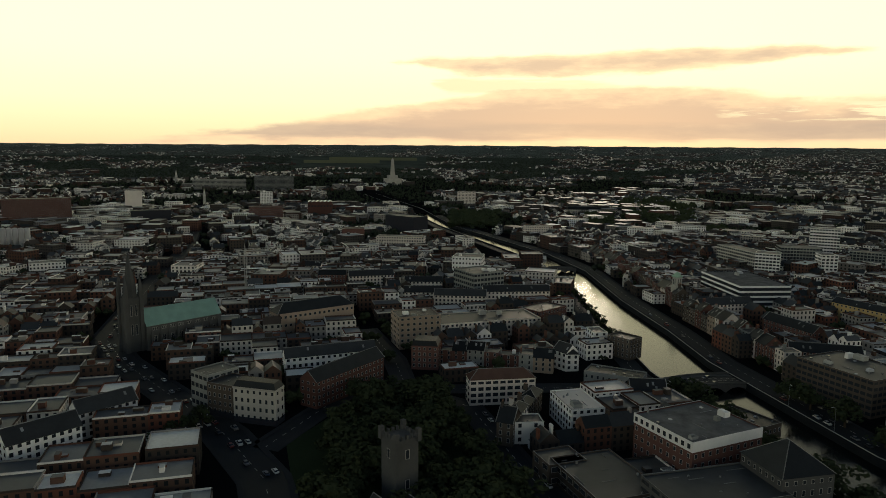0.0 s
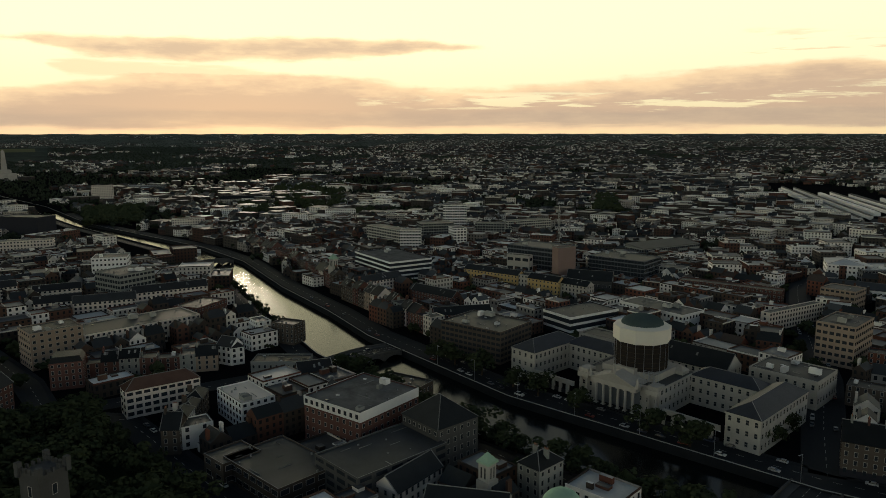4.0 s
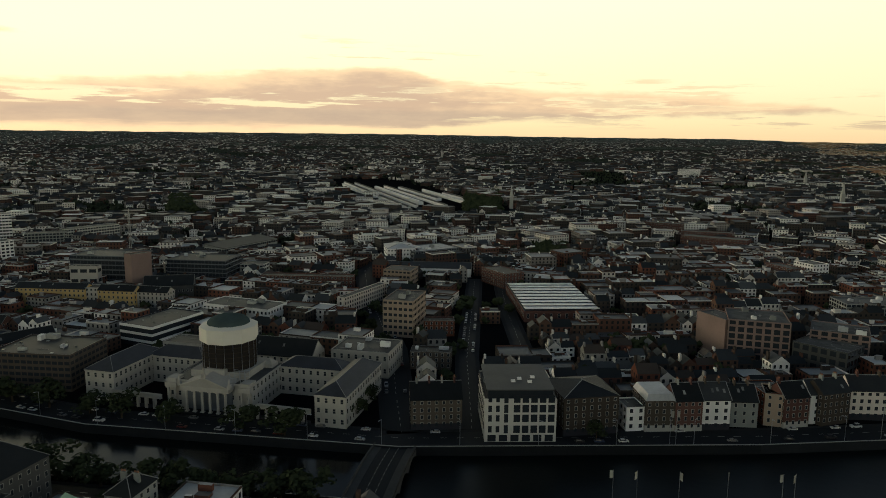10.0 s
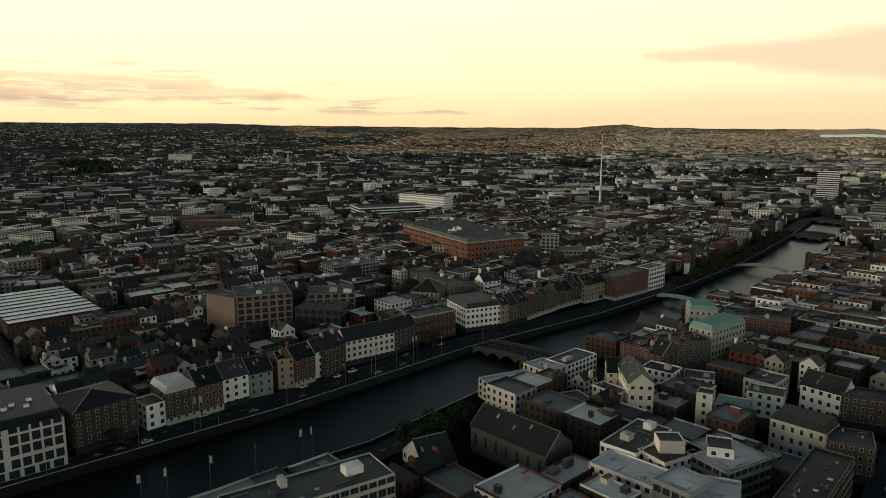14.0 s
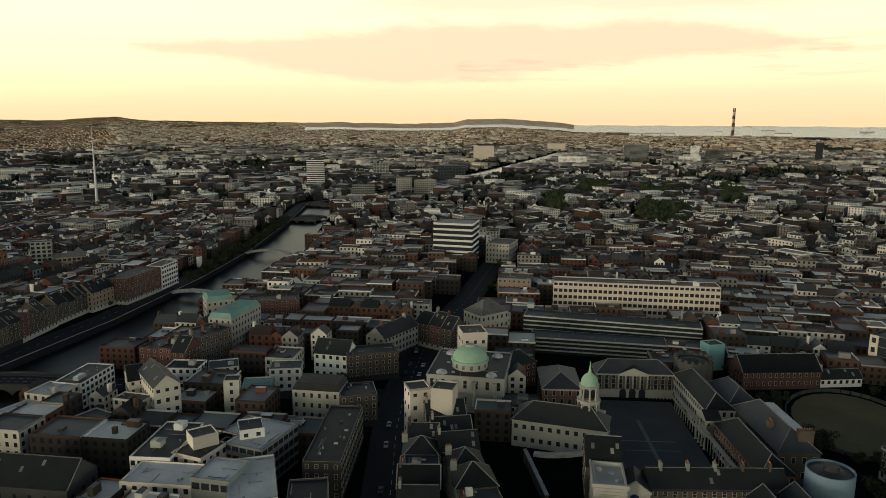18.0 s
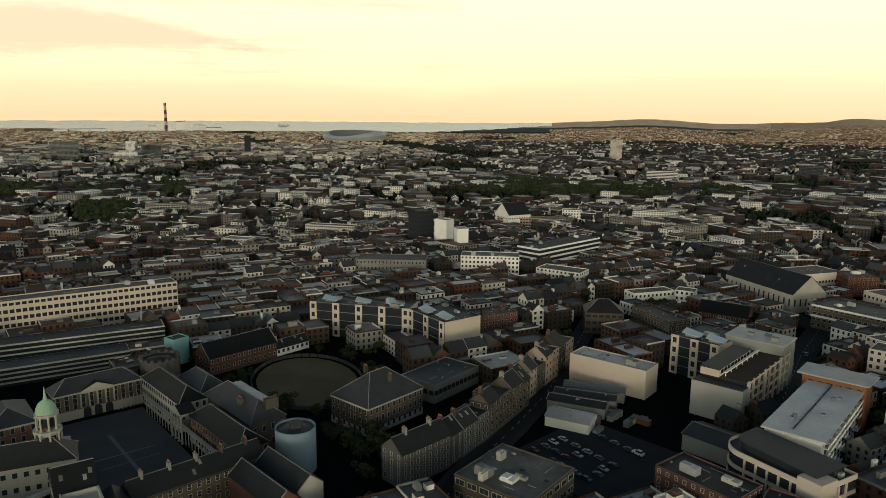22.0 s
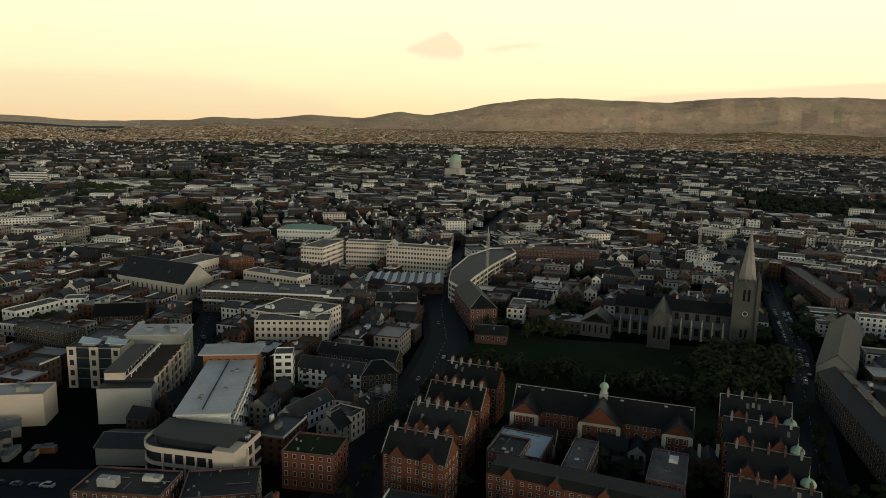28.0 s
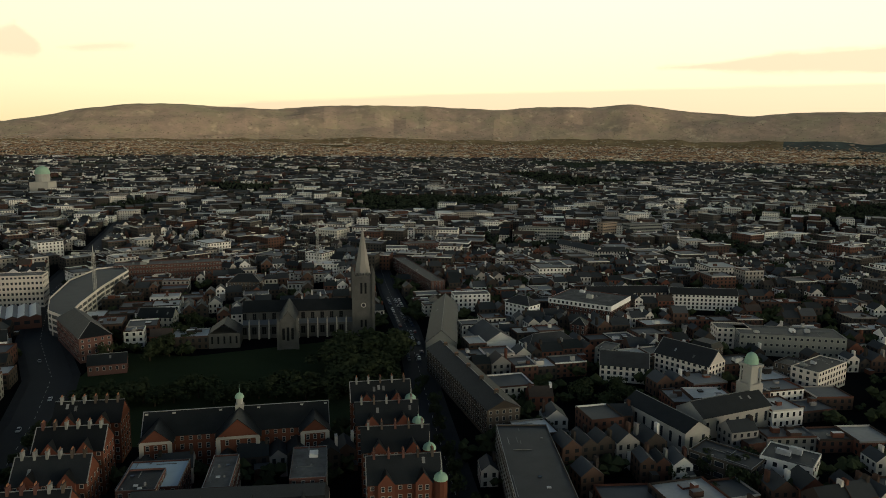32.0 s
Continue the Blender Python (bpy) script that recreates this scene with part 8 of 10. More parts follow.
for k in range(7):  # slim posts before the last bays
    s = Shape()
    s.box(24.4 + 1.6 * k, -1.4, 0, 24.7 + 1.6 * k, -1.1, 6.0)
    put("arcade_post", s, "hallstone", far_range)


def striped_front():
    """A flat-topped pale stone block cut by deep courses, and a gabled bay with a tall arched window."""
    c = thing("conference_block", 205.0, 27.1, -77.5, "pale banded stone conference block with a sunken roof terrace", "hall")
    s = Shape()
    outer, inner = [(0, 0), (10.0, 0), (10.0, 15), (0, 15)], [(.6, .6), (9.4, .6), (9.4, 14.4), (.6, 14.4)]
    for k in range(4):
        l = (k + 1) % 4
        s.wall(outer[k], outer[l], 0, 15.6)
        s.face([(*outer[k], 15.6), (*outer[l], 15.6), (*inner[l], 15.6), (*inner[k], 15.6)])
        s.wall(inner[l], inner[k], 13.6, 15.6)
    put("wall", s, "hallstone", c)
    s = Shape()
    s.box(.6, .6, 13.0, 9.4, 14.4, 13.7)
    put("terrace_deck", s, "felt", c)
    for k in range(13):
        s = Shape()
        z = .3 + 1.1 * k
        s.box(-.18, -.18, z, 10.18, 15.1, z + .72, bottom=True)
        put("stone_course", s, "hallstone", c)
    s = Shape()
    s.box(-.7, -.7, 14.7, 10.7, -.18, 15.7, bottom=True)
    s.box(-.7, -.18, 14.7, -.18, 15.5, 15.7, bottom=True)
    put("cornice", s, "hallstone", c)
    for u, v, h in ((1.2, 10.5, 1.6), (3.0, 2.2, .9), (6.8, 4.0, 1.3), (5.0, 9.0, 1.0)):
        s = Shape()
        s.box(u, v, 13.7, u + 1.8, v + 1.3, 13.7 + h)
        put("terrace_plant", s, "lightroof", c)
    g = thing("gabled_bay", 211.4, 19.9, -80, "pale stone gabled bay with a tall arched blue window", "hall")
    s = Shape()
    s.box(0, 0, 0, 9.2, 11, 11.4)
    s.face([(0, 0, 11.4), (9.2, 0, 11.4), (4.6, 0, 14.4)])
    s.face([(0, 11, 11.4), (4.6, 11, 14.4), (9.2, 11, 11.4)])
    put("wall", s, "hallstone", g)
    s = Shape()
    s.slab([(-.4, -.5, 11.3), (4.6, -.5, 14.7), (4.6, 11, 14.7), (-.4, 11, 11.3)], .3)
    s.slab([(4.6, -.5, 14.7), (9.6, -.5, 11.3), (9.6, 11, 11.3), (4.6, 11, 14.7)], .3)
    put("roof", s, "slate", g)
    for e, f in (((-.5, 11.5), (4.6, 14.95)), ((4.6, 14.95), (9.7, 11.5))):
        s = Shape()
        s.slab([(e[0], -.75, e[1]), (f[0], -.75, f[1]), (f[0], .2, f[1]), (e[0], .2, e[1])], .5)
        put("verge_stone", s, "hallstone", g)
    for k in range(10):
        for u0, u1 in ((-.15, 2.7), (6.5, 9.35)):
            s = Shape()
            s.box(u0, -.15, .3 + 1.1 * k, u1, 0, 1.0 + 1.1 * k, bottom=True)
            put("stone_course", s, "hallstone", g)
    s = Shape()
    s.upright([(4.6 + 1.5 * math.cos(math.pi * q / 10), 9.0 + 1.5 * math.sin(math.pi * q / 10)) for q in range(11)] + [(3.1, 1.0), (6.1, 1.0)], -.1, .05)
    put("arched_window", s, "nightblue", g)
    take([(203, 30), (222, 34), (226, 8), (210, 8)])
    w = thing("forecourt_wall", 241, 58, -153, "dark stone wall beside the sunken forecourt", "wall")
    s = Shape()
    s.box(0, -.5, 0, 33, .5, 4.4)
    put("wall_face", s, "duskstone", w)
    s = Shape()
    s.box(-.2, -.7, 4.4, 33.2, .7, 4.75, bottom=True)
    put("coping", s, "coping", w)
    d = thing("footbridge", 0, 0, 0, "pale curved concrete footbridge over the forecourt", "footbridge")
    s = Shape()
    for k in range(10):
        q = []
        for m in (k, k + 1):
            t = m / 10
            x, y = 237.5 + 9 * t - 16 * t * (1 - t) * .5, 54.0 - 19 * t
            q.append((x, y))
        (x0, y0), (x1, y1) = q
        s.slab([(x0, y0, 5.2), (x0 + 2.4, y0, 5.2), (x1 + 2.4, y1, 5.2), (x1, y1, 5.2)][::-1], 1.2)
    put("deck", s, "concrete", d)


M["nightblue"] = surface("deep_blue_glass", (0.02, 0.03, 0.09), 0.15, 0.2, 1.0, 0.2)
striped_front()


def yard_portico():
    c = thing("yard_portico", 281, -5, -159.8, "pale stone portico with columns on the castle yard", "portico")
    s = Shape()
    s.box(-5.5, -2.4, 6.0, 5.5, 0, 6.8, bottom=True)
    s.box(-5.5, -2.4, 11.2, 5.5, 0, 12.2, bottom=True)
    s.face([(-5.5, -2.4, 12.2), (5.5, -2.4, 12.2), (0, -2.4, 14.6)])
    s.face([(-5.5, -2.4, 12.2), (0, -2.4, 14.6), (0, 4, 14.6), (-5.5, 4, 12.2)], 1)
    s.face([(5.5, -2.4, 12.2), (5.5, 4, 12.2), (0, 4, 14.6), (0, -2.4, 14.6)], 1)
    put("gable_front", s, ["hallstone", "slate"], c)
    for k in range(4):
        column(c, -4.8 + 3.2 * k, -2, 0, 6.0, .4, "hallstone")
        column(c, -4.8 + 3.2 * k, -2, 6.8, 11.2, .34, "hallstone")
    for k in range(24):  # slim posts of the arcade along the range
        u = -34 + 2.9 * k
        if abs(u) > 6:
            s = Shape()
            s.box(u - .16, -1.5, 0, u + .16, -1.2, 6.2)
            put("arcade_post", s, "hallstone", c)
    s = Shape()
    s.box(-35, -1.7, 6.2, 34, -.1, 6.6, bottom=True)
    put("arcade_lintel", s, "limestone", c)


yard_portico()


def round_block(x, y, r, h, wall, label, n=28, top="felt", name="round_building"):
    c = thing(name, x, y, 0, label, "building")
    s = Shape()
    s.ring(0, 0, r, 0, r, h, n)
    put("wall", s, wall, c)
    s = Shape()
    s.ring(0, 0, r, h, r - .4, h, n)
    s.ring(0, 0, r - .4, h, r - .4, h - .8, n)
    put("parapet", s, wall, c)
    s = Shape()
    s.ring(0, 0, r - .4, h - .8, r * .5, h - .3, n)
    s.ring(0, 0, r * .5, h - .3, .01, h + .6, n)
    put("roof", s, top, c)
    take([(x + (r + 1) * math.cos(a * .5236), y + (r + 1) * math.sin(a * .5236)) for a in range(12)])
    return c


M["paleblue"] = surface("pale_blue_render", (0.1805, 0.26, 0.3385), 0.7, 0.15, 0.6, 0.15)
drum_ob = round_block(240.3, -42.4, 7.3, 16.5, "paleblue", "pale blue rendered round stair drum of the castle")
s = Shape()
s.ring(0, 0, 2.6, 16.5, 2.4, 18, 16, 0, True)
put("roof_cowl", s, "felt", drum_ob)
rec = round_block(338, 2, 8.5, 16, "darkstone", "dark stone round castle keep with battlements", 16, "slate", "castle_keep")
for k in range(16):
    s = Shape()
    a = 2 * math.pi * k / 16
    s.box(8.2 * math.cos(a) - .7, 8.2 * math.sin(a) - .7, 15.8, 8.2 * math.cos(a) + .7, 8.2 * math.sin(a) + .7, 17.2)
    put("merlon", s, "darkstone", rec)
gw = thing("garden_wall", 326, -64, 0, "low curved stone wall round the castle lawn", "wall")
for k in range(40):
    a, e = 2 * math.pi * k / 40, 2 * math.pi * (k + .92) / 40
    s = Shape()
    s.slab([(36 * math.cos(a), 26 * math.sin(a), 1.6), (36 * math.cos(e), 26 * math.sin(e), 1.6), (36.6 * math.cos(e), 26.5 * math.sin(e), 1.6), (36.6 * math.cos(a), 26.5 * math.sin(a), 1.6)], 1.6)
    put("wall_panel", s, "darkstone", gw)


def market_hall():
    c = block(-19.2, 476.4, 12, 54, 92, 8.0, "flat", "brick", "felt", 1, 5, 1.6, 3.0, name="market_hall", label="brick market hall with white ridged roof stripes", category="market")
    for k in range(9):
        y0 = 1.0 + k * 10.1
        s = Shape()
        s.slab([(1, y0, 9.3), (53, y0, 9.3), (53, y0 + 10.0, 8.5), (1, y0 + 10.0, 8.5)], .3)
        put("white_roof_strip", s, "sawroof", c)
        s = Shape()
        s.box(1, y0 - .12, 8.3, 53, y0, 9.05)
        put("roof_light", s, "frame_d", c)


market_hall()


def white_hotel():
    c = block(-26.4, 278.2, 10.6, 30, 36, 19, "flat", "panelwhite", "felt", 0, name="quay_hotel", label="white stone fronted quay hotel with tall dark windows", category="hotel", plant=0)
    for f in range(4):
        z = 6.2 + 4.2 * f - (0 if f else .6)
        for u in (2.2, 5.4):
            put("window", window_mesh(1.3, 2.5, "frame_d", "none"), [], c, pose(u, -.02, z))
        put("window", window_mesh(1.5, 3.4, "frame_d", "none"), [], c, pose(8.9, -.02, z))
        for k in range(5):
            put("window", window_mesh(2.5, 3.0, "frame_d", "cross"), [], c, pose(13.4 + 3.6 * k, -.02, z))
        for k in range(9):
            put("window", window_mesh(1.3, 2.5, "frame_d", "none"), [], c, pose(-.02, 34 - 3.7 * k, z, 0, 0, -90))
    for k in range(6):
        put("shop_window", window_mesh(3.2, 2.6, "frame_d", "cross"), [], c, pose(3 + 4.8 * k, -.02, 1.7))
    s = Shape()
    s.box(1.4, 1.6, 18.4, 28.6, 34, 22)
    put("glazed_top_storey", s, "glass", c)
    s = Shape()
    s.slab([(.9, 1.0, 22.5), (29.1, 1.0, 22.5), (29.1, 34.6, 22.5), (.9, 34.6, 22.5)], .5)
    put("top_roof", s, "felt", c)
    for u, v in ((12, 10), (15, 13), (19, 9), (21, 15)):
        p = Shape()
        p.box(u, v, 22.5, u + 1.8, v + 1.3, 23.4)
        put("roof_unit", p, "render", c)


M["panelwhite"] = surface("white_stone_cladding", (0.589, 0.58, 0.546), 0.7, 0.12, 0.8, 0.1)
white_hotel()


def baths():
    c = block(64.1, -265.5, -178.3, 69, 14, 14, "gable", "redpaint", "slate", 4, 3.0, 1.1, 1.9, name="gabled_brick_hall", label="long red brick hall with white trimmed gables and green cupola", category="hall", pitch=.5, chim=0)
    for u0, u1 in ((0, 11.5), (27, 43), (58, 69)):
        m = (u0 + u1) / 2
        s = Shape()
        s.box(u0, -6, 0, u1, 1, 14)
        s.face([(u0, -6, 14), (u1, -6, 14), (m, -6, 14 + (u1 - u0) * .45)])
        g = put("gabled_bay", s, "redpaint", c)
        s = Shape()
        k = (u1 - u0) * .45
        s.slab([(u0 - .5, 7, 13.7), (u0 - .5, -6.5, 13.7), (m, -6.5, 14 + k), (m, 7, 14 + k)], .3)
        s.slab([(u1 + .5, -6.5, 13.7), (u1 + .5, 7, 13.7), (m, 7, 14 + k), (m, -6.5, 14 + k)], .3)
        put("bay_roof", s, "slate", g)
        s = Shape()
        s.box(u0, -6.3, 13.2, u1, -6, 14.2, bottom=True)
        put("cornice", s, "limestone", g)
        for e in (u0 + .8, u1 - .8):
            p = Shape()
            p.box(e - .8, -6.3, 0, e + .8, -6, 13.2)
            put("pilaster", p, "limestone", g)
            p = Shape()
            p.box(e - .6, 6, 14, e + .6, 7.2, 20.5)
            put("white_chimney", p, "limestone", g)
        for f in range(4):
            for q in range(3):
                put("window", window_mesh(1.1, 1.8, "frame_w", "sash"), [], g, pose(u0 + (u1 - u0) * (q + 1) / 4, -6.02, 2.2 + 3.2 * f))
    s = Shape()
    s.box(33.4, 5.4, 16, 36.6, 8.6, 22)
    cu = put("cupola", s, "limestone", c)
    s = Shape()
    s.ring(35, 7, 1.3, 22, 1.3, 24.5, 10)
    put("lantern", s, "frame_w", cu)
    s = Shape()
    s.dome(35, 7, 1.8, 24.5, 2.0, 12, 5)
    s.ring(35, 7, .12, 26.4, .03, 30, 6)
    put("copper_cap", s, "palecopper", cu)


baths()
for x, y in ((93.7, -211.7), (94.9, -235.3), (96.5, -260.8), (97.5, -281.9), (-39.1, -280.3), (-38.8, -255.9), (-39.2, -231.7), (-39.2, -209.0)):
    c = thing("corner_turret", x, y, 0, "red brick corner turret with a green copper cap and flagpole", "turret", "tenement turrets")
    s = Shape()
    s.ring(0, 0, 2.2, 0, 2.2, 17.5, 10)
    put("shaft", s, "redpaint", c)
    s = Shape()
    s.dome(0, 0, 2.4, 17.5, 2.2, 12, 5)
    s.ring(0, 0, .3, 19.5, .2, 20.5, 8)
    put("copper_cap", s, "palecopper", c)
    s = Shape()
    s.ring(0, 0, .07, 20.4, .04, 24, 5)
    put("flagpole", s, "frame_w", c)


def chapel():
    c = block(-161, -258.4, -166, 40, 16, 10, "gable", "limestone", "slate", 1, 5.2, 1.6, 4.6, frame="limestone", style="none", name="parish_church", label="grey stone parish church with slate roofs and a domed bell tower", category="church", pitch=.3)
    block(-146, -246, -166, 13, 38, 10, "gabley", "limestone", "slate", 1, 5.2, 1.6, 4.6, frame="limestone", style="none", name="church_transept", label="stone church transept with slate roof", category="church", pitch=.3)
    t = thing("bell_tower", -196, -279, -166, "pale bell tower with columns and a green copper dome", "tower")
    s = Shape()
    s.box(-4, -4, 0, 4, 4, 17)
    put("base", s, "limestone", t)
    s = Shape()
    s.box(-2.4, -2.4, 17, 2.4, 2.4, 25)
    put("belfry", s, "hallstone", t)
    for sx in (-1, 1):
        for sy in (-1, 1):
            column(t, sx * 2.9, sy * 2.9, 17, 25, .5, "hallstone")
    s = Shape()
    s.box(-3.8, -3.8, 25, 3.8, 3.8, 26, bottom=True)
    put("cornice", s, "hallstone", t)
    s = Shape()
    s.ring(0, 0, 3.0, 26, 3.0, 27, 16)
    s.dome(0, 0, 3.0, 27, 4.2, 16, 6)
    put("copper_dome", s, "palecopper", t)


chapel()


def small_tower(x, y, h, r, label, dome="palecopper"):
    t = thing("bell_turret", x, y, 0, label, "tower")
    s = Shape()
    s.box(-r, -r, 0, r, r, h * .6)
    put("base", s, "hallstone", t)
    s = Shape()
    s.box(-r * .8, -r * .8, h * .6, r * .8, r * .8, h * .85)
    put("belfry", s, "hallstone", t)
    for a in range(4):
        for o in (-.3, .3):
            put("louvre", window_mesh(.4 * r * .6, h * .16, "hallstone", "none"), [], t, pose(r * .82 * math.sin(a * math.pi / 2) + o * r * math.cos(a * math.pi / 2), -r * .82 * math.cos(a * math.pi / 2) + o * r * math.sin(a * math.pi / 2), h * .72, 0, 0, 90 * a))
    s = Shape()
    s.box(-r, -r, h * .85, r, r, h * .88, bottom=True)
    s.ring(0, 0, r * 1.3, h * .88, .05, h, 4, 0, False, .5)
    put("cap", s, dome, t)
    return t


small_tower(-464, 367, 29, 3.2, "slim stone church bell tower by the quay")
small_tower(-137, 170, 24, 2.6, "pale classical bell turret with green copper gable")
b(-150, 158, -60, 16, 26, 12, "stone", "classical church front with a dark slate roof", roof="gabley", floors=2, pitch=.3)
adam = round_block(-108, 170, 6.5, 16, "limestone", "round church crossing with a green copper dome", 20, "copper", "domed_church")
s = Shape()
s.dome(0, 0, 6.2, 16, 5.2, 20, 6)
put("copper_dome", s, "palecopper", adam)


def tower_crane(x, y, h, ang, reach, label):
    c = thing("tower_crane", x, y, ang, label, "crane")
    s = Shape()
    for u in (-.8, .8):
        for v in (-.8, .8):
            s.box(u - .12, v - .12, 0, u + .12, v + .12, h)
    for k in range(int(h / 2)):
        z = k * 2.0
        s.face([(-.8, -.85, z), (-.6, -.85, z), (.8, -.85, z + 2), (.6, -.85, z + 2)])
        s.face([(.85, -.8, z), (.85, -.6, z), (.85, .8, z + 2), (.85, .6, z + 2)])
    put("mast", s, "frame_w", c)
    s = Shape()
    s.box(-.9, -.9, h, .9, .9, h + 2.2)
    put("cab", s, "frame_w", c)
    s = Shape()
    for v, z in ((-.6, 0), (.6, 0), (0, 1.2)):
        s.box(-reach * .3, v - .1, h + 2.2 + z, reach, v + .1, h + 2.4 + z)
    for k in range(int(reach / 2)):
        s.face([(k * 2, -.6, h + 2.3), (k * 2 + .25, -.6, h + 2.3), (k * 2 + 1.2, 0, h + 3.5), (k * 2 + 1, 0, h + 3.5)])
    put("jib", s, "frame_w", c)
    s = Shape()
    s.ring(0, 0, .5, h + 2.2, .1, h + 8, 4)
    put("apex", s, "frame_w", c)
    s = Shape()
    s.box(-reach * .3, -.9, h + .8, -reach * .2, .9, h + 2.2, bottom=True)
    put("counterweight", s, "concrete", c)


tower_crane(154, -531, 40, 165, 52, "white lattice tower crane over a building site")
tower_crane(-4, -645, 46, 60, 34, "white lattice tower crane behind the cathedral")
tower_crane(-600, 40, 38, 100, 24, "dark lattice crane by the hill church")
tower_crane(-420, 640, 46, 200, 30, "green lattice tower crane over the north side")
tower_crane(820, 330, 60, 120, 34, "lattice tower crane in the east of the city")

needle = thing("steel_spire", 705, 758, 0, "tall slender steel needle monument", "monument")
s = Shape()
s.ring(0, 0, 2.2, 0, .25, 111, 14)
put("needle_shaft", s, "steel", needle)
ob = thing("obelisk", -2230, 620, 0, "tall stone obelisk monument in a park", "monument")
s = Shape()
s.box(-24, -24, 0, 24, 24, 26)
s.box(-14, -14, 26, 14, 14, 36)
put("pedestal", s, "limestone", ob)
s = Shape()
s.ring(0, 0, 9, 36, 5, 86, 4, 0, False, .5)
s.ring(0, 0, 5, 86, .05, 92, 4, 0, False, .5)
put("shaft", s, "limestone", ob)
for k, o in enumerate((0, 18)):
    a = radians(91.15 + .1 * k)
    c = thing("power_station_chimney", (4250 + o) * math.sin(a), (4250 + o) * math.cos(a), 0, "tall striped power station chimney by the sea", "chimney", "power station chimneys")
    z0 = rise(4250 * math.sin(a), 4250 * math.cos(a)) - 5
    for q in range(7):
        s = Shape()
        s.ring(0, 0, 5.2 - .3 * q, z0 + (197 - z0) * q / 7, 4.9 - .3 * q, z0 + (197 - z0) * (q + 1) / 7, 14, 0, q == 6)
        put("stripe", s, "mallbrick" if q % 2 == 0 else "cream", c)
c = thing("far_green_dome_church", 560, -1625, 0, "distant church with a green copper dome", "church")
s = Shape()
s.box(-18, -25, 0, 18, 25, 24)
s.ring(0, 0, 14, 24, 14, 40, 18)
put("body", s, "limestone", c)
s = Shape()
s.dome(0, 0, 15, 40, 17, 18, 6)
put("dome", s, "palecopper", c)

# ---- trees ----
rt = random.Random(21)
for x in range(-288, -76, 13):
    if not -320 < x < -290:
        tree(x + rt.uniform(-2, 2), float(np.interp(x, [p[0] for p in SOUTH], [p[1] for p in SOUTH])) - rt.uniform(1, 4), rt.uniform(9, 12), 1.6, x, "leafy tree on the south quay overhanging the river")
for x, y in ((-268, 285), (-252, 283), (-230, 280), (-207, 277), (-190, 275), (-168, 274), (-131, 272), (-111, 270)):
    tree(x, y, rt.uniform(10.5, 12.5), 1.5, x + 1, "dark leafy tree on the quay before the courthouse")
for x in range(430, 740, 13):
    tree(x + rt.uniform(-3, 3), float(np.interp(x, [p[0] for p in NORTH], [p[1] for p in NORTH])) + rt.uniform(2.5, 4), rt.uniform(7, 10), 1.3, x, "leafy tree along the north quay wall")
for x in range(-560, -385, 14):
    tree(x + rt.uniform(-2, 2), float(np.interp(x, [p[0] for p in SOUTH], [p[1] for p in SOUTH])) - rt.uniform(2, 5), rt.uniform(6, 8), 1.1, x, "leafy tree on the upstream quay")
for x, y, hh in ((20, 289, 8), (190, 335, 10), (430, 374, 9), (470, 388, 10), (500, 398, 11), (520, 404, 11), (545, 416, 10), (590, 436, 10), (620, 450, 10), (660, 466, 10), (700, 482, 10), (-36, 216, 7), (120, 236, 9), (135, 240, 9)):
    tree(x, y, hh, 1.1, int(x))
for _ in range(84):
    u, v = rt.random(), rt.random()
    x, y = -200 - 132 * u, 38 + 40 * max(0, u - .4) * 1.6 + (70 - 36 * max(0, u - .4) * 1.6) * v
    if math.hypot(x + 224, y - 66) > 11:
        tree(x, y, rt.uniform(11, 15), 1.35, int(x * 3), "dense leafy tree in the church park", "park trees")
for _ in range(16):
    tree(-228 - 80 * rt.random(), 108 + rt.uniform(-5, 5), rt.uniform(7, 11), 1.0, _, "dark tree along the lane", "park trees")
for k in range(7):
    tree(-322 + 5 * k, 2 - 6 * k + rt.uniform(-3, 3), rt.uniform(8, 11), 1.1, k, "dark tree on the street corner", "street trees")
for k in range(32):
    x = 108 - 4.7 * k + rt.uniform(-2, 2)
    tree(x, -338 + rt.uniform(-9, 8), rt.uniform(8.5, 11.5), 1.65, k, "rounded green tree along the cathedral park", "park trees")
for k in range(24):
    tree(-28 + rt.uniform(-20, 20), -372 + rt.uniform(-36, 32), rt.uniform(12, 16), 1.55, k, "tall green tree before the cathedral tower", "park trees")
for k in range(20):
    tree(rt.uniform(66, 124), rt.uniform(-470, -395), rt.uniform(7, 12), 1.1, k, "green tree beside the cathedral", "park trees")
for k in range(26):
    a = rt.uniform(1.2, 5.8)
    tree(326 + 42 * math.cos(a) + rt.uniform(-4, 4), -64 + 32 * math.sin(a) + rt.uniform(-4, 4), rt.uniform(5, 9), 1.15, k, "dark garden tree round the castle lawn", "garden trees")
for k in range(10):
    tree(-52 + rt.uniform(-3, 3), -215 - 14 * k, rt.uniform(6, 9), 1.0, k, "dark street tree by the brick flats")
for k in range(9):
    tree(100 + 2 * k + rt.uniform(-2, 2), -180 - 16 * k, rt.uniform(6, 8), 1.0, k, "street tree along the brick terrace")
for k in range(12):
    tree(-100 - 5.5 * k * .4 + 13 * (k % 2) - 3, 300 + 22 * k, rt.uniform(6, 9), 1.0, k, "street tree on the long north street")
for k in range(8):
    tree(-88 + rt.uniform(-3, 3), 288 + 4 * k, rt.uniform(8, 11), 1.1, k, "dense tree beside the courthouse pavilion")
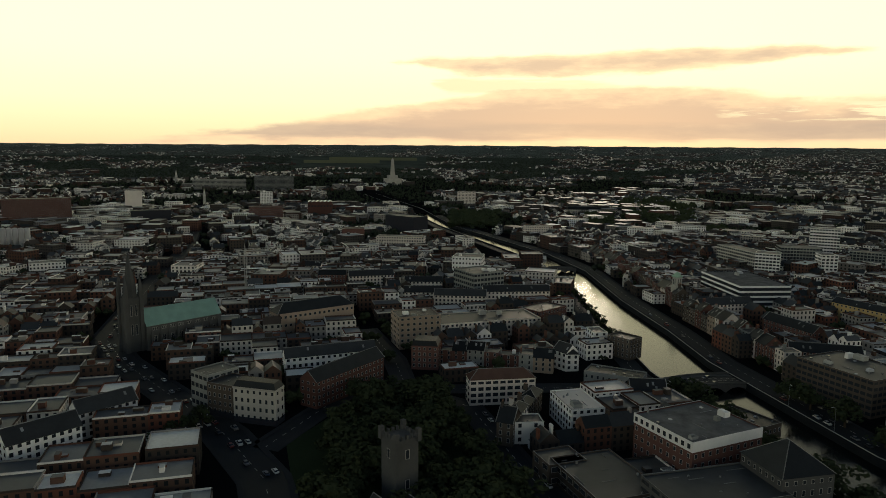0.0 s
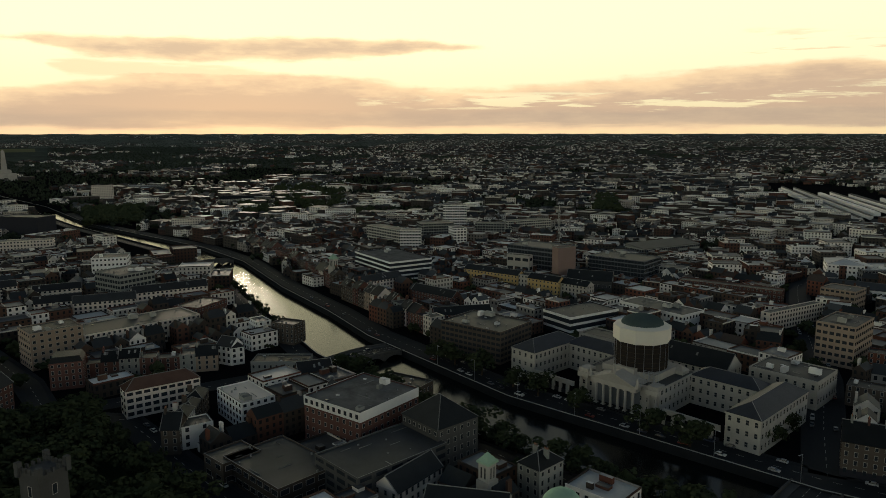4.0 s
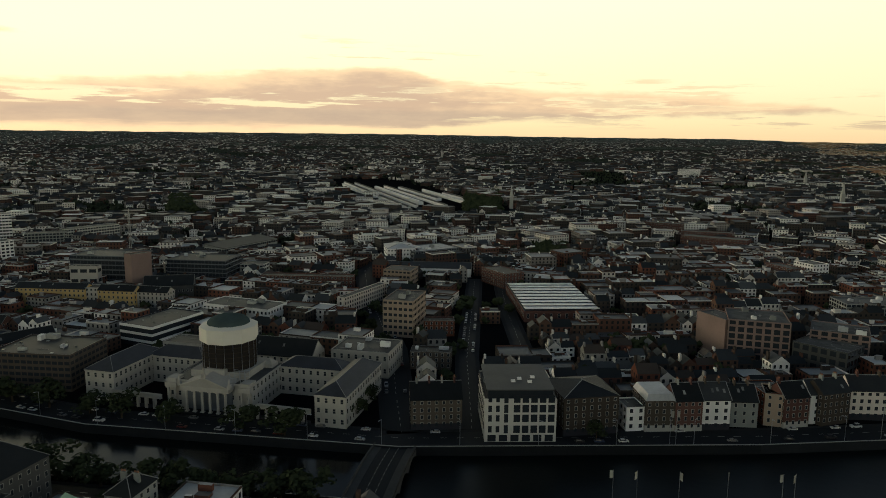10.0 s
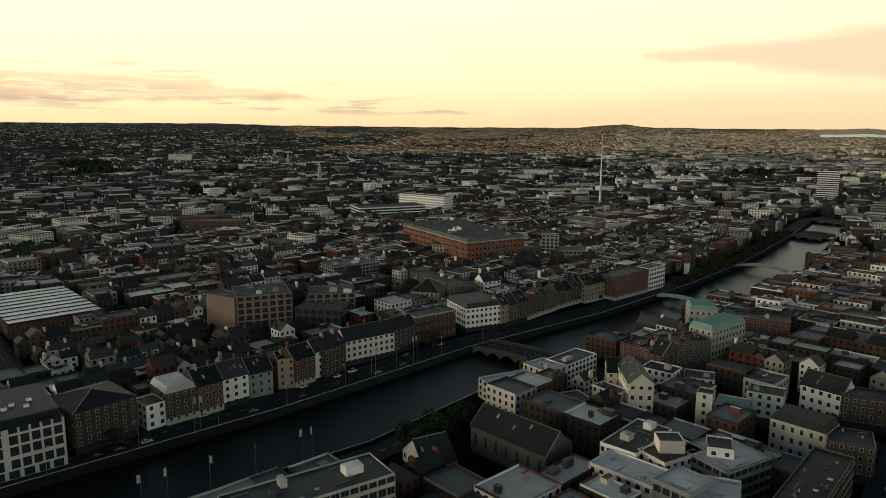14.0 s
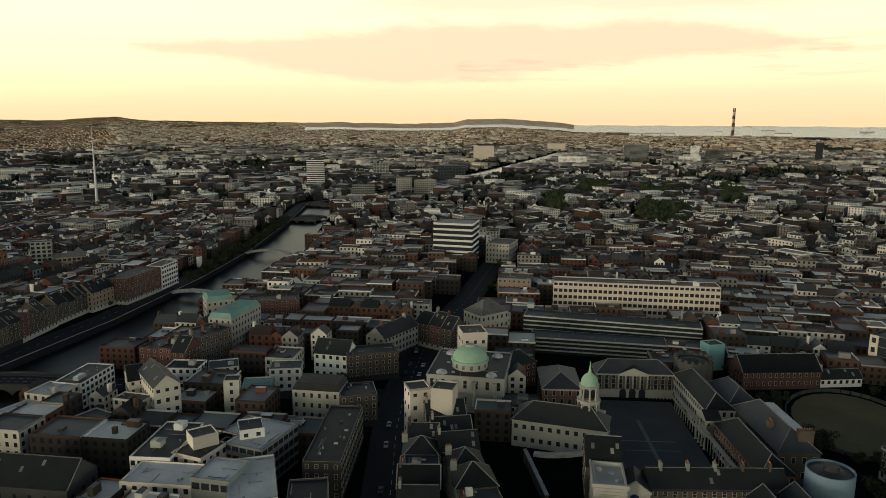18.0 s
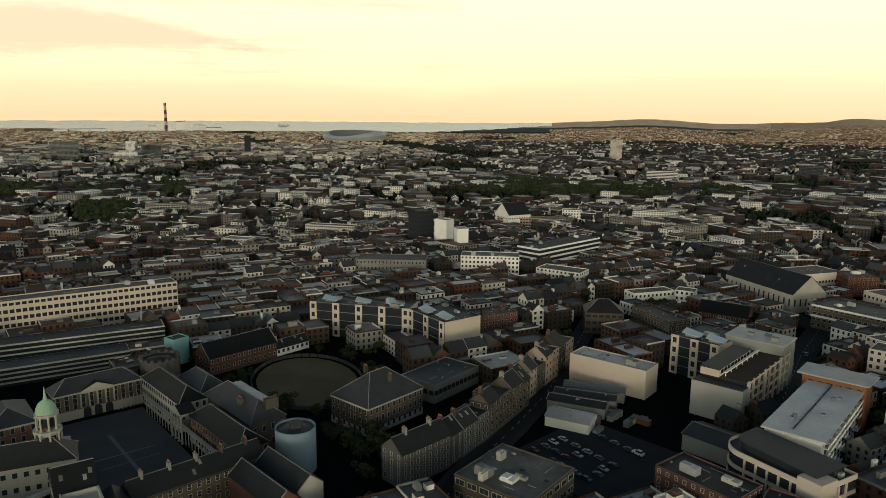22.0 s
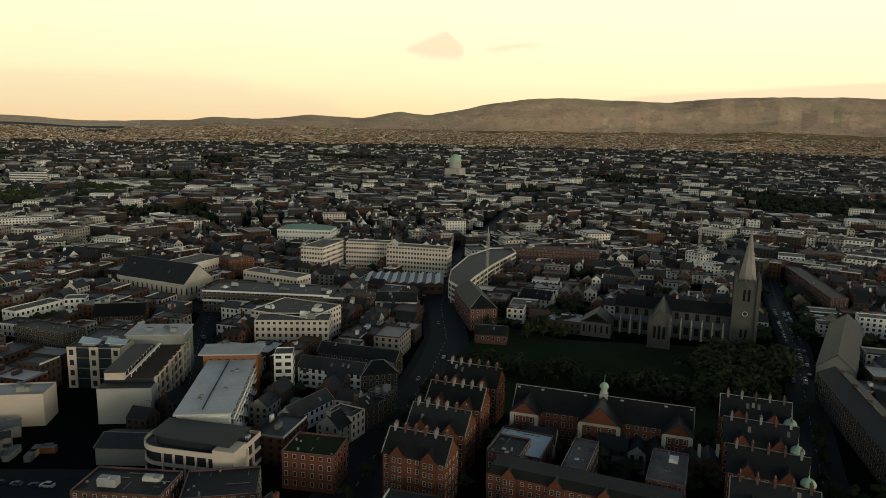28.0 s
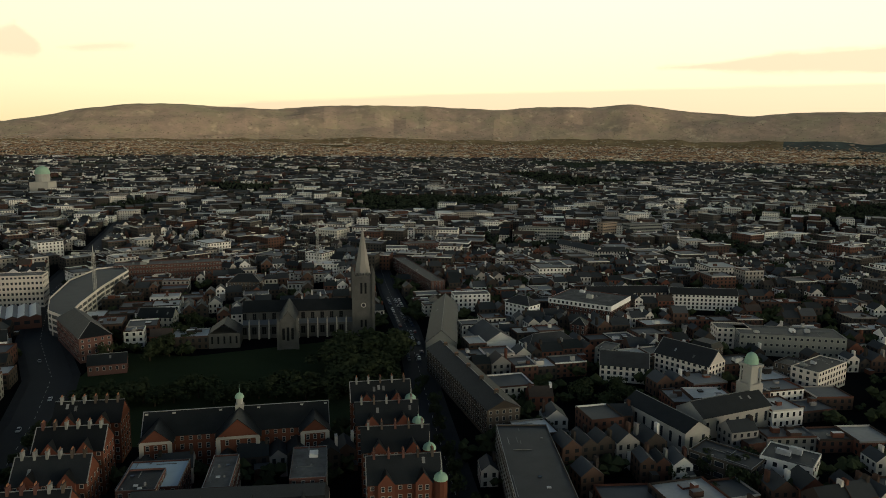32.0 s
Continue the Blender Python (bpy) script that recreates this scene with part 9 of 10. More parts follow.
for k in range(14):
    tree(rt.uniform(-170, -120), rt.uniform(-240, -205), rt.uniform(7, 10), 1.1, k, "dark tree beside the parish church", "garden trees")
for k in range(12):
    tree(rt.uniform(310, 345), rt.uniform(-330, -300), rt.uniform(6, 9), 1.1, k, "green tree beside the office hall")
for k in range(9):
    tree(rt.uniform(222, 258), rt.uniform(-82, -58), rt.uniform(6, 9), 1.3, k, "dark yard tree beside the castle drum", "garden trees")
take([(263, -58), (260, -84), (241, -87), (216, -72), (224, -50)])
for k in range(12):
    tree(rt.uniform(-156, -122), rt.uniform(-322, -284), rt.uniform(7, 10), 1.3, k, "dark tree in the churchyard", "garden trees")
take([(-160, -325), (-118, -325), (-118, -282), (-160, -282)])
for k in range(10):
    tree(rt.uniform(5, 45), rt.uniform(430, 450), rt.uniform(4, 6), 1.0, k, "small garden tree behind cottages", "garden trees")

for k, (x, y, h) in enumerate(((118, 223, 8), (124, 227, 9), (131, 230, 10), (137, 234, 11), (143, 236, 10), (149, 240, 8), (156, 245, 7), (128, 221, 8))):
    tree(x, y, h, 1.25, k, "dark bushy tree on the river bank", "garden trees")

# ---- vehicles ----
rc = random.Random(5)
TONES = ["white", "silver", "black", "grey", "dark blue", "white", "silver", "dark red", "grey"]


def line_cars(pts, offs, gap, share, where):
    for (ax, ay), (bx, by) in zip(pts, pts[1:]):
        ln = math.hypot(bx - ax, by - ay)
        ux, uy = (bx - ax) / ln, (by - ay) / ln
        d = 3.0
        while d < ln - 3:
            for o in offs:
                if rc.random() < share:
                    car(ax + ux * d - uy * o, ay + uy * d + ux * o, math.degrees(math.atan2(uy, ux)) + (180 if o > 0 else 0), rc.choice(TONES), where, rc.random() < .12)
            d += gap * rc.uniform(.9, 1.5)


line_cars(along(NORTH, -290, 210, 11), (-5.2, 4.9), 7.5, .42, "parked along the north quay")
line_cars(along(NORTH, -560, -320, 11), (-4.6,), 14.0, .4, "parked along the upper quay")
line_cars(along(SOUTH, -290, 60, -9), (3.4,), 9.0, .4, "parked along the south quay")
line_cars([(-262, 22), (-310, 10), (-371, -14), (-440, -42), (-496, -56), (-620, -42)], (-5.5, -1.8, 1.8, 5.5), 9.0, .38, "in traffic on the main street")
line_cars([(-190, 117), (-219, 119), (-300, 125)], (-3.2,), 6.5, .6, "parked in the lane")
line_cars([(-48, 390), (-58, 495)], (-3.2, 3.2), 6.5, .7, "parked in the market street")
line_cars([(-75, 325), (-94, 398), (-148, 543)], (-4.6, 4.6), 9, .4, "parked on the north street")
line_cars([(130, 74), (199, 94), (248, 114), (289, 128), (366, 147)], (-3.4, 3.4), 14, .3, "driving on the broad street")
line_cars([(104, -199), (112, -244), (123, -325), (135, -383), (166, -457)], (-3.4, 3.4), 22, .25, "driving on the curving street")
line_cars([(-57, -382), (-61, -455), (-61, -540)], (-4.2, -1.4, 4.2), 7, .6, "parked beside the cathedral")
line_cars([(-303, 240), (-301, 282)], (-4, 4), 8, .6, "waiting on the bridge")
line_cars([(192, -140), (226, -132)], (-3, 3), 4.5, .6, "parked in the yard")
line_cars([(194, -168), (226, -160)], (0,), 4.5, .6, "parked in the yard")
line_cars([(224, -263), (270, -328)], (-2.4, 2.4), 14, .4, "driving between the offices")

# ---- containers and skips in the yard behind the barracks ----
ry = random.Random(33)
for k in range(16):
    x, y = 238 + ry.uniform(-14, 8), -172 + ry.uniform(-16, 12)
    tone = ry.choice(["copper", "lead", "mallbrick", "yellow", "grey"])
    c = thing("storage_container", x, y, ry.choice((28, 118)) + ry.uniform(-6, 6), "worn steel storage container standing in the yard", "container", "yard containers")
    ln, hh = ry.choice((3.2, 6.0, 6.0)), ry.choice((1.5, 2.5))
    s = Shape()
    s.box(-ln / 2, -1.2, .1, ln / 2, 1.2, hh)
    for q in range(int(ln / .8)):
        s.box(-ln / 2 + .3 + q * .8, -1.26, .25, -ln / 2 + .6 + q * .8, -1.2, hh - .15)
        s.box(-ln / 2 + .3 + q * .8, 1.2, .25, -ln / 2 + .6 + q * .8, 1.26, hh - .15)
    put("container_body", s, tone, c)
    s = Shape()
    s.box(-ln / 2 - .05, -1.28, hh, ln / 2 + .05, 1.28, hh + .12)
    put("lid", s, "lead", c)
line_cars([(196, -150), (232, -142)], (-2, 3), 6.0, .7, "parked in the yard")

# ---- lamp standards and flagpoles on the quays ----
def pole(x, y, h, label, flag=False, arm=True):
    c = thing("flagpole" if flag else "street_lamp", x, y, (x * 7) % 360, label, "flagpole" if flag else "street lamp", "quay poles")
    s = Shape()
    s.ring(0, 0, .12, 0, .07, h, 6, 0, True)
    put("pole", s, "steel", c)
    if flag:
        s = Shape()
        s.slab([(.1, 0, h - .3), (1.2, .15, h - .4), (1.2, .15, h - 3.2), (.1, 0, h - 3.0)], .03)
        put("banner", s, "concrete", c)
    elif arm:
        s = Shape()
        s.box(0, -.06, h - .15, 1.6, .06, h)
        s.box(1.2, -.18, h - .25, 2.0, .18, h - .1, bottom=True)
        put("lamp_head", s, "steel", c)


for x in range(-260, 230, 32):
    yy = float(np.interp(x, [p[0] for p in NORTH], [p[1] for p in NORTH]))
    pole(x, yy + 3.2, 11, "grey steel street lamp on the quay")
for x in (50, 52.5, 140, 142.5, 168, 170.5):
    yy = float(np.interp(x, [p[0] for p in NORTH], [p[1] for p in NORTH]))
    pole(x, yy + 3.5, 15, "tall pole with a pale banner on the quay", True)
for x in (22, 30, 44, 60, 78, 82):
    yy = float(np.interp(x, [p[0] for p in SOUTH], [p[1] for p in SOUTH]))
    pole(x, yy - 3.5, 16, "tall pole with a pale banner on the south quay", True)

# ---- the rest of the city ----
TREES_FAR = []


def infill(cx, cy, ang, half_u, half_v, kinds, street=11.0, depth=10.0, yard=9.0, high=(7.5, 12.0), unit=(6.0, 13.0), seed=1, gaps=0.04):
    """Back-to-back terraces on a turned grid; ground that is taken stays clear. Heights and walls keep together along a run, as streets do."""
    rng = random.Random(seed)
    c, s = math.cos(radians(ang)), math.sin(radians(ang))
    v, row = -half_v, 0
    while v < half_v:
        u, run, kind, base = -half_u + rng.uniform(0, 10), 0.0, rng.choice(kinds), rng.uniform(*high)
        while u < half_u:
            if run <= 0:
                u += rng.choice((.1, .1, 2, 9))
                run, kind, base = rng.uniform(14, 60), rng.choice(kinds), rng.uniform(*high)
            flat = kind[1] == "flat"
            w = rng.uniform(*unit) * (1.7 if flat else 1.0)
            d = depth * (rng.uniform(.9, 1.1) if not flat else rng.uniform(1.0, 1.9))
            x, y = cx + c * u - s * v, cy + s * u + c * v
            foot = corners(x, y, ang, .5, .5, w - .5, d - .5)
            mx, my = (foot[0][0] + foot[2][0]) / 2, (foot[0][1] + foot[2][1]) / 2
            r = math.hypot(mx, my)
            if r > 70 and rng.random() > gaps and free(foot) and not in_river(mx, my, 6):
                h = base + (rng.uniform(-.4, .4) if rng.random() < .7 else rng.uniform(-2, 3))
                wall = kind[0] if rng.random() < .75 else rng.choice(kinds)[0]
                UNITS.append((x, y, ang, w, d, h, kind[1], wall, kind[2], rng.random(), r))
                take(corners(x, y, ang, .6, .6, w - .6, d - .6))
            elif rng.random() < .08 + gaps * 2 and free(corners(x, y, ang, 1, 1, 5, 5)):
                for _ in range(2):
                    TREES_FAR.append((mx + rng.uniform(-4, 4), my + rng.uniform(-4, 4), rng.uniform(5, 9)))
            u += w + .05
            run -= w
        v += depth + (yard if row % 2 == 0 else street)
        if row % 2 == 0:
            for _ in range(int(half_u / 22)):
                uu, vv = rng.uniform(-half_u, half_u), v - yard / 2
                tx, ty = cx + c * uu - s * vv, cy + s * uu + c * vv
                if free([(tx - 2, ty - 2), (tx + 2, ty - 2), (tx + 2, ty + 2), (tx - 2, ty + 2)], .3):
                    TREES_FAR.append((tx, ty, rng.uniform(3, 6)))
        row += 1


UNITS = []
WORDS = {"brick": "red brick", "brownbrick": "brown brick", "render": "white rendered", "cream": "cream rendered", "grey": "grey rendered", "buff": "buff brick", "concrete": "concrete", "redpaint": "orange-red brick", "darkstone": "dark stone"}
ROOFS = {"gable": "pitched", "gabley": "gable-ended", "hip": "hipped", "flat": "flat", "mansard": "mansard"}


def settle(limit):
    """Builds the listed units: the nearest as things with parts, the others as joined far rows."""
    UNITS.sort(key=lambda q: q[-1])
    rest = []
    for k, (x, y, ang, w, d, h, roof, wall, roofm, seed, r) in enumerate(UNITS):
        if k < limit:
            fl = max(2, int(h / 3.2))
            away = math.cos(radians(ang)) * y - math.sin(radians(ang)) * x < 0
            if away:  # turn the front towards the open side that is seen
                x, y = corners(x, y, ang, 0, 0, w, d)[2]
                ang += 180
            block(x, y, ang, w, d, h, roof, wall, roofm, fl, bay=2.6, ww=1.0, wh=1.5, single=False, chim=1 if seed < .55 and roof != "flat" else 0, plant=1 if roof == "flat" and seed > .6 else 0,
                  light=1 if seed > .7 else 0, name="town_house" if roof != "flat" else "town_block", label=f"{WORDS.get(wall, wall)} town building with {ROOFS[roof]} {'slate' if roofm == 'slate' else 'grey'} roof in a row",
                  category="house", group="town houses", seed=int(seed * 1000), claim=False, sides=True)
        else:
            rest.append((x, y, ang, w, d, h, roof != "flat"))
    return rest


def joined(name, units, label, walls=None, slates=None):
    """Many far buildings in one mesh: walls, pitched or flat roofs."""
    if not units:
        return
    s = Shape()
    rng = random.Random(len(units))

    def lump(x, y, ang, z, u0, v0, u1, v1, z0, z1, top):
        n = len(s.v)
        ring = corners(x, y, ang, u0, v0, u1, v1)
        s.v += [(*p, z + z0) for p in ring] + [(*p, z + z1) for p in ring]
        for k in range(4):
            s.f.append((n + k, n + (k + 1) % 4, n + 4 + (k + 1) % 4, n + 4 + k))
            s.m.append(0)
            s.uv.append([(0, 0)] * 4)
        s.f.append((n + 4, n + 5, n + 6, n + 7))
        s.m.append(top)
        s.uv.append([(0, 0)] * 4)

    for x, y, ang, w, d, h, pitched in units:
        if math.hypot(x, y) < 1050:  # stacks, rear extensions and roof plant
            z = rise(x, y) - .5
            if pitched:
                for u in ((.3, w - 1.5) if w > 9 else (.3,)):
                    if rng.random() < .6:
                        v = .5 * d if w >= d else rng.uniform(.2, .7) * d
                        lump(x, y, ang, z, u, v - 1.1, u + 1.0, v + 1.1, h, h + .4 * min(w, d) + rng.uniform(.9, 1.8), 0)
                if rng.random() < .5:
                    lump(x, y, ang, z, .1, d - .1, w * rng.uniform(.35, .7), d + rng.uniform(2, 5), 0, h * rng.uniform(.35, .7), 2)
            else:
                for _ in range(rng.randint(0, 3)):
                    u, v = rng.uniform(.1, .7) * w, rng.uniform(.1, .7) * d
                    lump(x, y, ang, z, u, v, u + rng.uniform(1.5, 5), v + rng.uniform(1.2, 3.5), h, h + rng.uniform(.6, 2.8), 2)
                for a, b_, c_, e in ((0, 0, w, .35), (0, d - .35, w, d), (0, .35, .35, d - .35), (w - .35, .35, w, d - .35)):
                    lump(x, y, ang, z, a, b_, c_, e, h, h + .7, 0)
        c, q = math.cos(radians(ang)), math.sin(radians(ang))
        z = rise(x, y) - .5
        n = len(s.v)
        ring = [(x + c * u - q * v, y + q * u + c * v) for u, v in ((0, 0), (w, 0), (w, d), (0, d))]
        s.v += [(*p, z) for p in ring] + [(*p, z + h) for p in ring]
        lw, ld, lh = max(1, round(w / 3.4)) * 3.4, max(1, round(d / 3.4)) * 3.4, max(1, round(h / 3.2)) * 3.2
        for k in range(4):
            l = (k + 1) % 4
            s.f.append((n + k, n + l, n + 4 + l, n + 4 + k))
            s.m.append(0)
            e = lw if k % 2 == 0 else ld
            s.uv.append([(0, 0), (e, 0), (e, lh), (0, lh)])
        if pitched:
            r = .4 * min(w, d)
            if w >= d:
                a, b = ((ring[0][0] + ring[3][0]) / 2, (ring[0][1] + ring[3][1]) / 2), ((ring[1][0] + ring[2][0]) / 2, (ring[1][1] + ring[2][1]) / 2)
                fs = [(4, 5, 9, 8), (6, 7, 8, 9), (5, 6, 9), (7, 4, 8)]
            else:
                a, b = ((ring[0][0] + ring[1][0]) / 2, (ring[0][1] + ring[1][1]) / 2), ((ring[3][0] + ring[2][0]) / 2, (ring[3][1] + ring[2][1]) / 2)
                fs = [(5, 6, 9, 8), (7, 4, 8, 9), (4, 5, 8), (6, 7, 9)]
            s.v += [(*a, z + h + r), (*b, z + h + r)]
            for i, f in enumerate(fs):
                s.f.append(tuple(n + k for k in f))
                s.m.append(1 if i < 2 else 0)
                s.uv.append([(0, 0)] * len(f))
        else:
            s.f.append((n + 4, n + 5, n + 6, n + 7))
            s.m.append(2)
            s.uv.append([(0, 0)] * 4)
    put(name, s.mesh(name, [walls or FARWALL, slates or FARROOF, FARFLAT]), [], label=label, category="houses", kind="stuff")


def clumps(name, spots, label, lobes=6):
    """Many tree crowns in one mesh: each a handful of ragged leaf masses; far ones keep only the upper half of each mass."""
    s = Shape()
    rng = random.Random(9)
    for x, y, h in spots:
        z = rise(x, y)
        far = math.hypot(x, y) > 1500
        sides = 4 if far else 5
        for _ in range(lobes):
            a, b = rng.uniform(0, 6.28), rng.uniform(.1, .5) * h
            px, py, pz, r = x + b * math.cos(a), y + b * math.sin(a), z + rng.uniform(.35, .8) * h, rng.uniform(.22, .42) * h
            t = rng.uniform(0, 6.28)
            low_by = .9 if far else 0
            ring = [(px + r * rng.uniform(.7, 1.2) * math.cos(t + 6.28 * k / sides), py + r * rng.uniform(.7, 1.2) * math.sin(t + 6.28 * k / sides), pz + (rng.uniform(-.2, .2) - low_by) * r) for k in range(sides)]
            top, low = (px + rng.uniform(-.3, .3) * r, py, pz + r * rng.uniform(.6, 1.0)), (px, py, max(z, pz - r))
            for k in range(sides):
                s.face([ring[k], ring[(k + 1) % sides], top])
                if not far:
                    s.face([ring[(k + 1) % sides], ring[k], low])
    put(name, s, "farleaf" if name == "far_trees" else "leaf", label=label, category="trees", kind="stuff")


def shrink(r):
    """The far land rises to the skyline, so what stands on it is smaller, as if it lay beyond."""
    return max(0.2, 1.0 - max(0.0, (r - 1500) / 3300) ** 2.4)


def outskirts():
    """Terraced streets on turned grids out to the skyline, with gardens, woods, sheds and fields between them."""
    rng = random.Random(77)
    bands = [(640, 1100), (1100, 1500), (1500, 1950), (1950, 2450), (2450, 2950), (2950, 3400), (3400, 3800), (3800, 4150), (4150, 4450), (4450, 4700)]
    for b, (r0, r1) in enumerate(bands):
        units, woods, lit, docks = [], [], [], []
        k = shrink((r0 + r1) / 2)
        row = (21.0 if b < 2 else 23.0 + 1.6 * b) * max(k, .42)
        step = (15.0 if b < 2 else 17.0 + 2.0 * b) * max(k, .42)
        n, nrow = int(r1 / step) + 1, int(r1 / row) + 1
        for turned in range(-3, 4):  # whole districts turn together
            dist = 18 * turned
            c, s_ = math.cos(radians(dist)), math.sin(radians(dist))
            gx, gy = np.meshgrid(np.arange(-n, n + 1) * step, np.arange(-nrow, nrow + 1) * row)
            px, py = (c * gx - s_ * gy).ravel(), (s_ * gx + c * gy).ravel()
            rr = np.hypot(px, py)
            keep = (rr >= r0) & (rr < r1)
            for x, y in zip(px[keep].tolist(), py[keep].tolist()):
                if max(-3, min(3, round(5 * noise.noise((x / 520, y / 520, 9.0))))) != turned:
                    continue
                u, v = rng.uniform(-.22, .22) * step, rng.uniform(-.12, .12) * row
                x, y = x + c * u - s_ * v, y + s_ * u + c * v
                r = math.hypot(x, y)
                az = math.degrees(math.atan2(x, y)) % 360
                if r < 640 or r > 4740 or 228 < az < 256:
                    continue
                hills = 136 < az < 228
                if hills and r > hill_foot(az) and rng.random() < .3 + (r - hill_foot(az)) / 260:
                    if rng.random() < .22 and r < 4600:
                        woods.append((x, y, rng.uniform(6, 10) * .5))
                    continue
                if (r > 4250 and 116 < az <= 136) or (82 < az < 118 and r > 3950):
                    continue
                if in_river(x, y, 14) or (82 < az < 121 and r > 3900) or (58 < az <= 82 and r > 4150):
                    continue
                if r < 1250 and TAKEN[int((x + HALF) / CELL), int((y + HALF) / CELL)]:
                    continue
                if 1140 < y < 1990 and abs((x + 322) * .89 + (y - 1440) * .45 - 25) < 104:
                    continue
                if 277.5 < az < 288.3 and 3250 < r < 4050 or math.hypot(x - 3230, y + 885) < 170:
                    continue
                k = shrink(r)
                f = noise.noise((x / 300, y / 300, 3.0)) + .45 * noise.noise((x / 90, y / 90, 6.0)) + .42 * wooded(x, y)
                # dry() here picks northern houses drawn in the sunlit colours
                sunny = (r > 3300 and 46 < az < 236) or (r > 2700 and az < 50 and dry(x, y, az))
                if f > (.5 if sunny else .42 if b == 0 else .26) or rng.random() < (.12 if sunny else .19 + .015 * b):
                    for _ in range(2 if f > .3 else 1):
                        woods.append((x + rng.uniform(-step, step) * .5, y + rng.uniform(-row, row) * .5, rng.uniform(6, 11) * max(k, .35)))
                    continue
                # about the docks, paler walls and more flat roofs stand in for haze
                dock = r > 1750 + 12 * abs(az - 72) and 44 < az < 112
                trade = noise.noise((x / 240, y / 240, 14.0)) > .22  # quarters of larger blocks and sheds
                big = rng.random() < (.5 if trade and r < 1500 else .34 if trade and r < 2600 else .46 if dock else .16 if r < 1500 else .10 if r < 2600 else .05)
                w = rng.uniform(.55, 1.02) * step if not big else rng.uniform(1.1, 2.1) * step
                d = rng.uniform(7.5, 10.5) * k if not big else rng.uniform(14, 28) * k
                h = (rng.uniform(5.5, 8.5) if not big else rng.uniform(7, 15)) * k
                if r < 1500:
                    h *= 1.15
                elif not big and rng.random() < .22:
                    woods.append((x + rng.uniform(-step, step) * .5, y + row * .45, rng.uniform(4, 7) * max(k, .4)))
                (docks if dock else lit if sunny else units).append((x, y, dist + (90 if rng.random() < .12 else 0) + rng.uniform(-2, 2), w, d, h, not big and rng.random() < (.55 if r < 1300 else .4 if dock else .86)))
        joined("hill_houses", lit, "pale tile-roofed houses below the far hills, sunlight in their colours", SUNLITWALL, SUNLITROOF)
        joined("dock_sheds", docks, "far dock warehouses and houses, haze and sunlight in their colours", HAZEWALL if r1 < 3000 else SUNLITWALL, None if r1 < 2500 else SUNLITROOF)
        joined("far_houses", units, "dense rows of distant brick and rendered houses with slate roofs")
        if woods:
            clumps("far_trees", woods, "dark distant trees between the houses", 4 if b == 0 else 3 if b == 1 else 2)


def wooded(x, y):
    """How green the land is: the great park and the outskirts in the west and north-west, fading out into the streets."""
    az = math.degrees(math.atan2(x, y)) % 360
    r = math.hypot(x, y)
    side = max(0.0, 1.0 - abs(az - 283) / 36)
    return min(1.0, side * 1.6) * min(1.0, max(0.0, (r - 1300) / 700))

# far offices, towers and works that stand out of the roofs
b(1104, 683, -59, 31, 22, 51, "bands", "slim pale office tower with stacked floors beside the river", floors=15)
b(961, 515, -63, 35, 20, 24, "officegrey", "pale finned office block", floors=7)
b(1056, 484, -66, 25, 20, 30, "concretegrid", "beige concrete office tower", floors=9)
b(1061, 454, -68, 36, 20, 27, "concretegrid", "lower beige concrete office tower", floors=8)
b(1381, 548, -70, 69, 30, 29, "darkglass", "dark glass dockland office block", floors=9)
b(1380, 687, -64, 33, 24, 29, "officeglass", "grey glass dockland office", floors=9)
b(2044, 680, -72, 62, 40, 44, "blank", "pale conference centre block", floors=0, z=1.6)
b(2646, 587, -78, 67, 40, 29, "blank", "pale sunlit dockland shed", floors=0, z=8.7)
b(1984, 408, -79, 78, 30, 25, "white", "long white riverside office", floors=7, z=0.1)
b(2350, 271, -84, 77, 30, 45, "officegrey", "grey dockland office block", floors=13, z=2.7)
b(2196, 95, -88, 61, 20, 22, "white", "white canal side flats", floors=6, z=1.2)
b(1159, 891, -53, 40, 24, 23, "black", "dark flat roofed office block", floors=7)
b(1186, 1101, -49, 106, 18, 13, "white", "long white flats far north of the river", floors=4)
b(721, 1055, -38, 141, 14, 11, "cream", "long cream classical street range with window rows", floors=3)
b(1045, 1399, -38, 73, 26, 15, "white", "white warehouse with a pale roof", floors=4)
b(812, 335, -68, 21, 12, 14, "white", "white blank end of a street block", floors=0)
b(2433, -290, -97, 20, 16, 60, "black", "dark slender office tower near the canal", floors=17, z=4.0)
b(2221, 65, -89, 25, 14, 52, "white", "white canal side apartment tower", floors=15, z=1.4)
b(2314, 24, -90, 55, 18, 38, "officegrey", "grey apartment blocks near the canal", floors=11, z=2.3)
b(2197, 236, -85, 52, 26, 35, "officegrey", "grey theatre block in the docks", floors=10, z=1.3)
b(954, 10, -91, 49, 16, 16, "concretegrid", "beige gridded office block near the college", floors=5)
b(1803, -1291, -126, 35, 16, 65, "cream", "pale yellow office tower far to the south", floors=19, z=2.3)
b(737, -462, -123, 24, 14, 18, "white", "white office with black windows by the park", floors=5)
b(712, -548, -129, 53, 16, 16, "white", "white stepped hotel by the park", floors=5)
b(1217, -967, -130, 62, 20, 22, "bands", "white finned office beyond the park", floors=7)
b(1170, -1350, -140, 50, 24, 30, "darkglass", "dark glass office with white top", floors=9)
b(726, -368, -120, 78, 18, 14, "officebuff", "buff office range beside the shopping centre", floors=4)
b(-1248, -277, 100, 96, 30, 41, "brickflat", "large brown brick brewery store", floors=12, plant=3)
b(-1421, -116, 94, 29, 18, 42, "cream", "pale concrete brewery tower", floors=0)
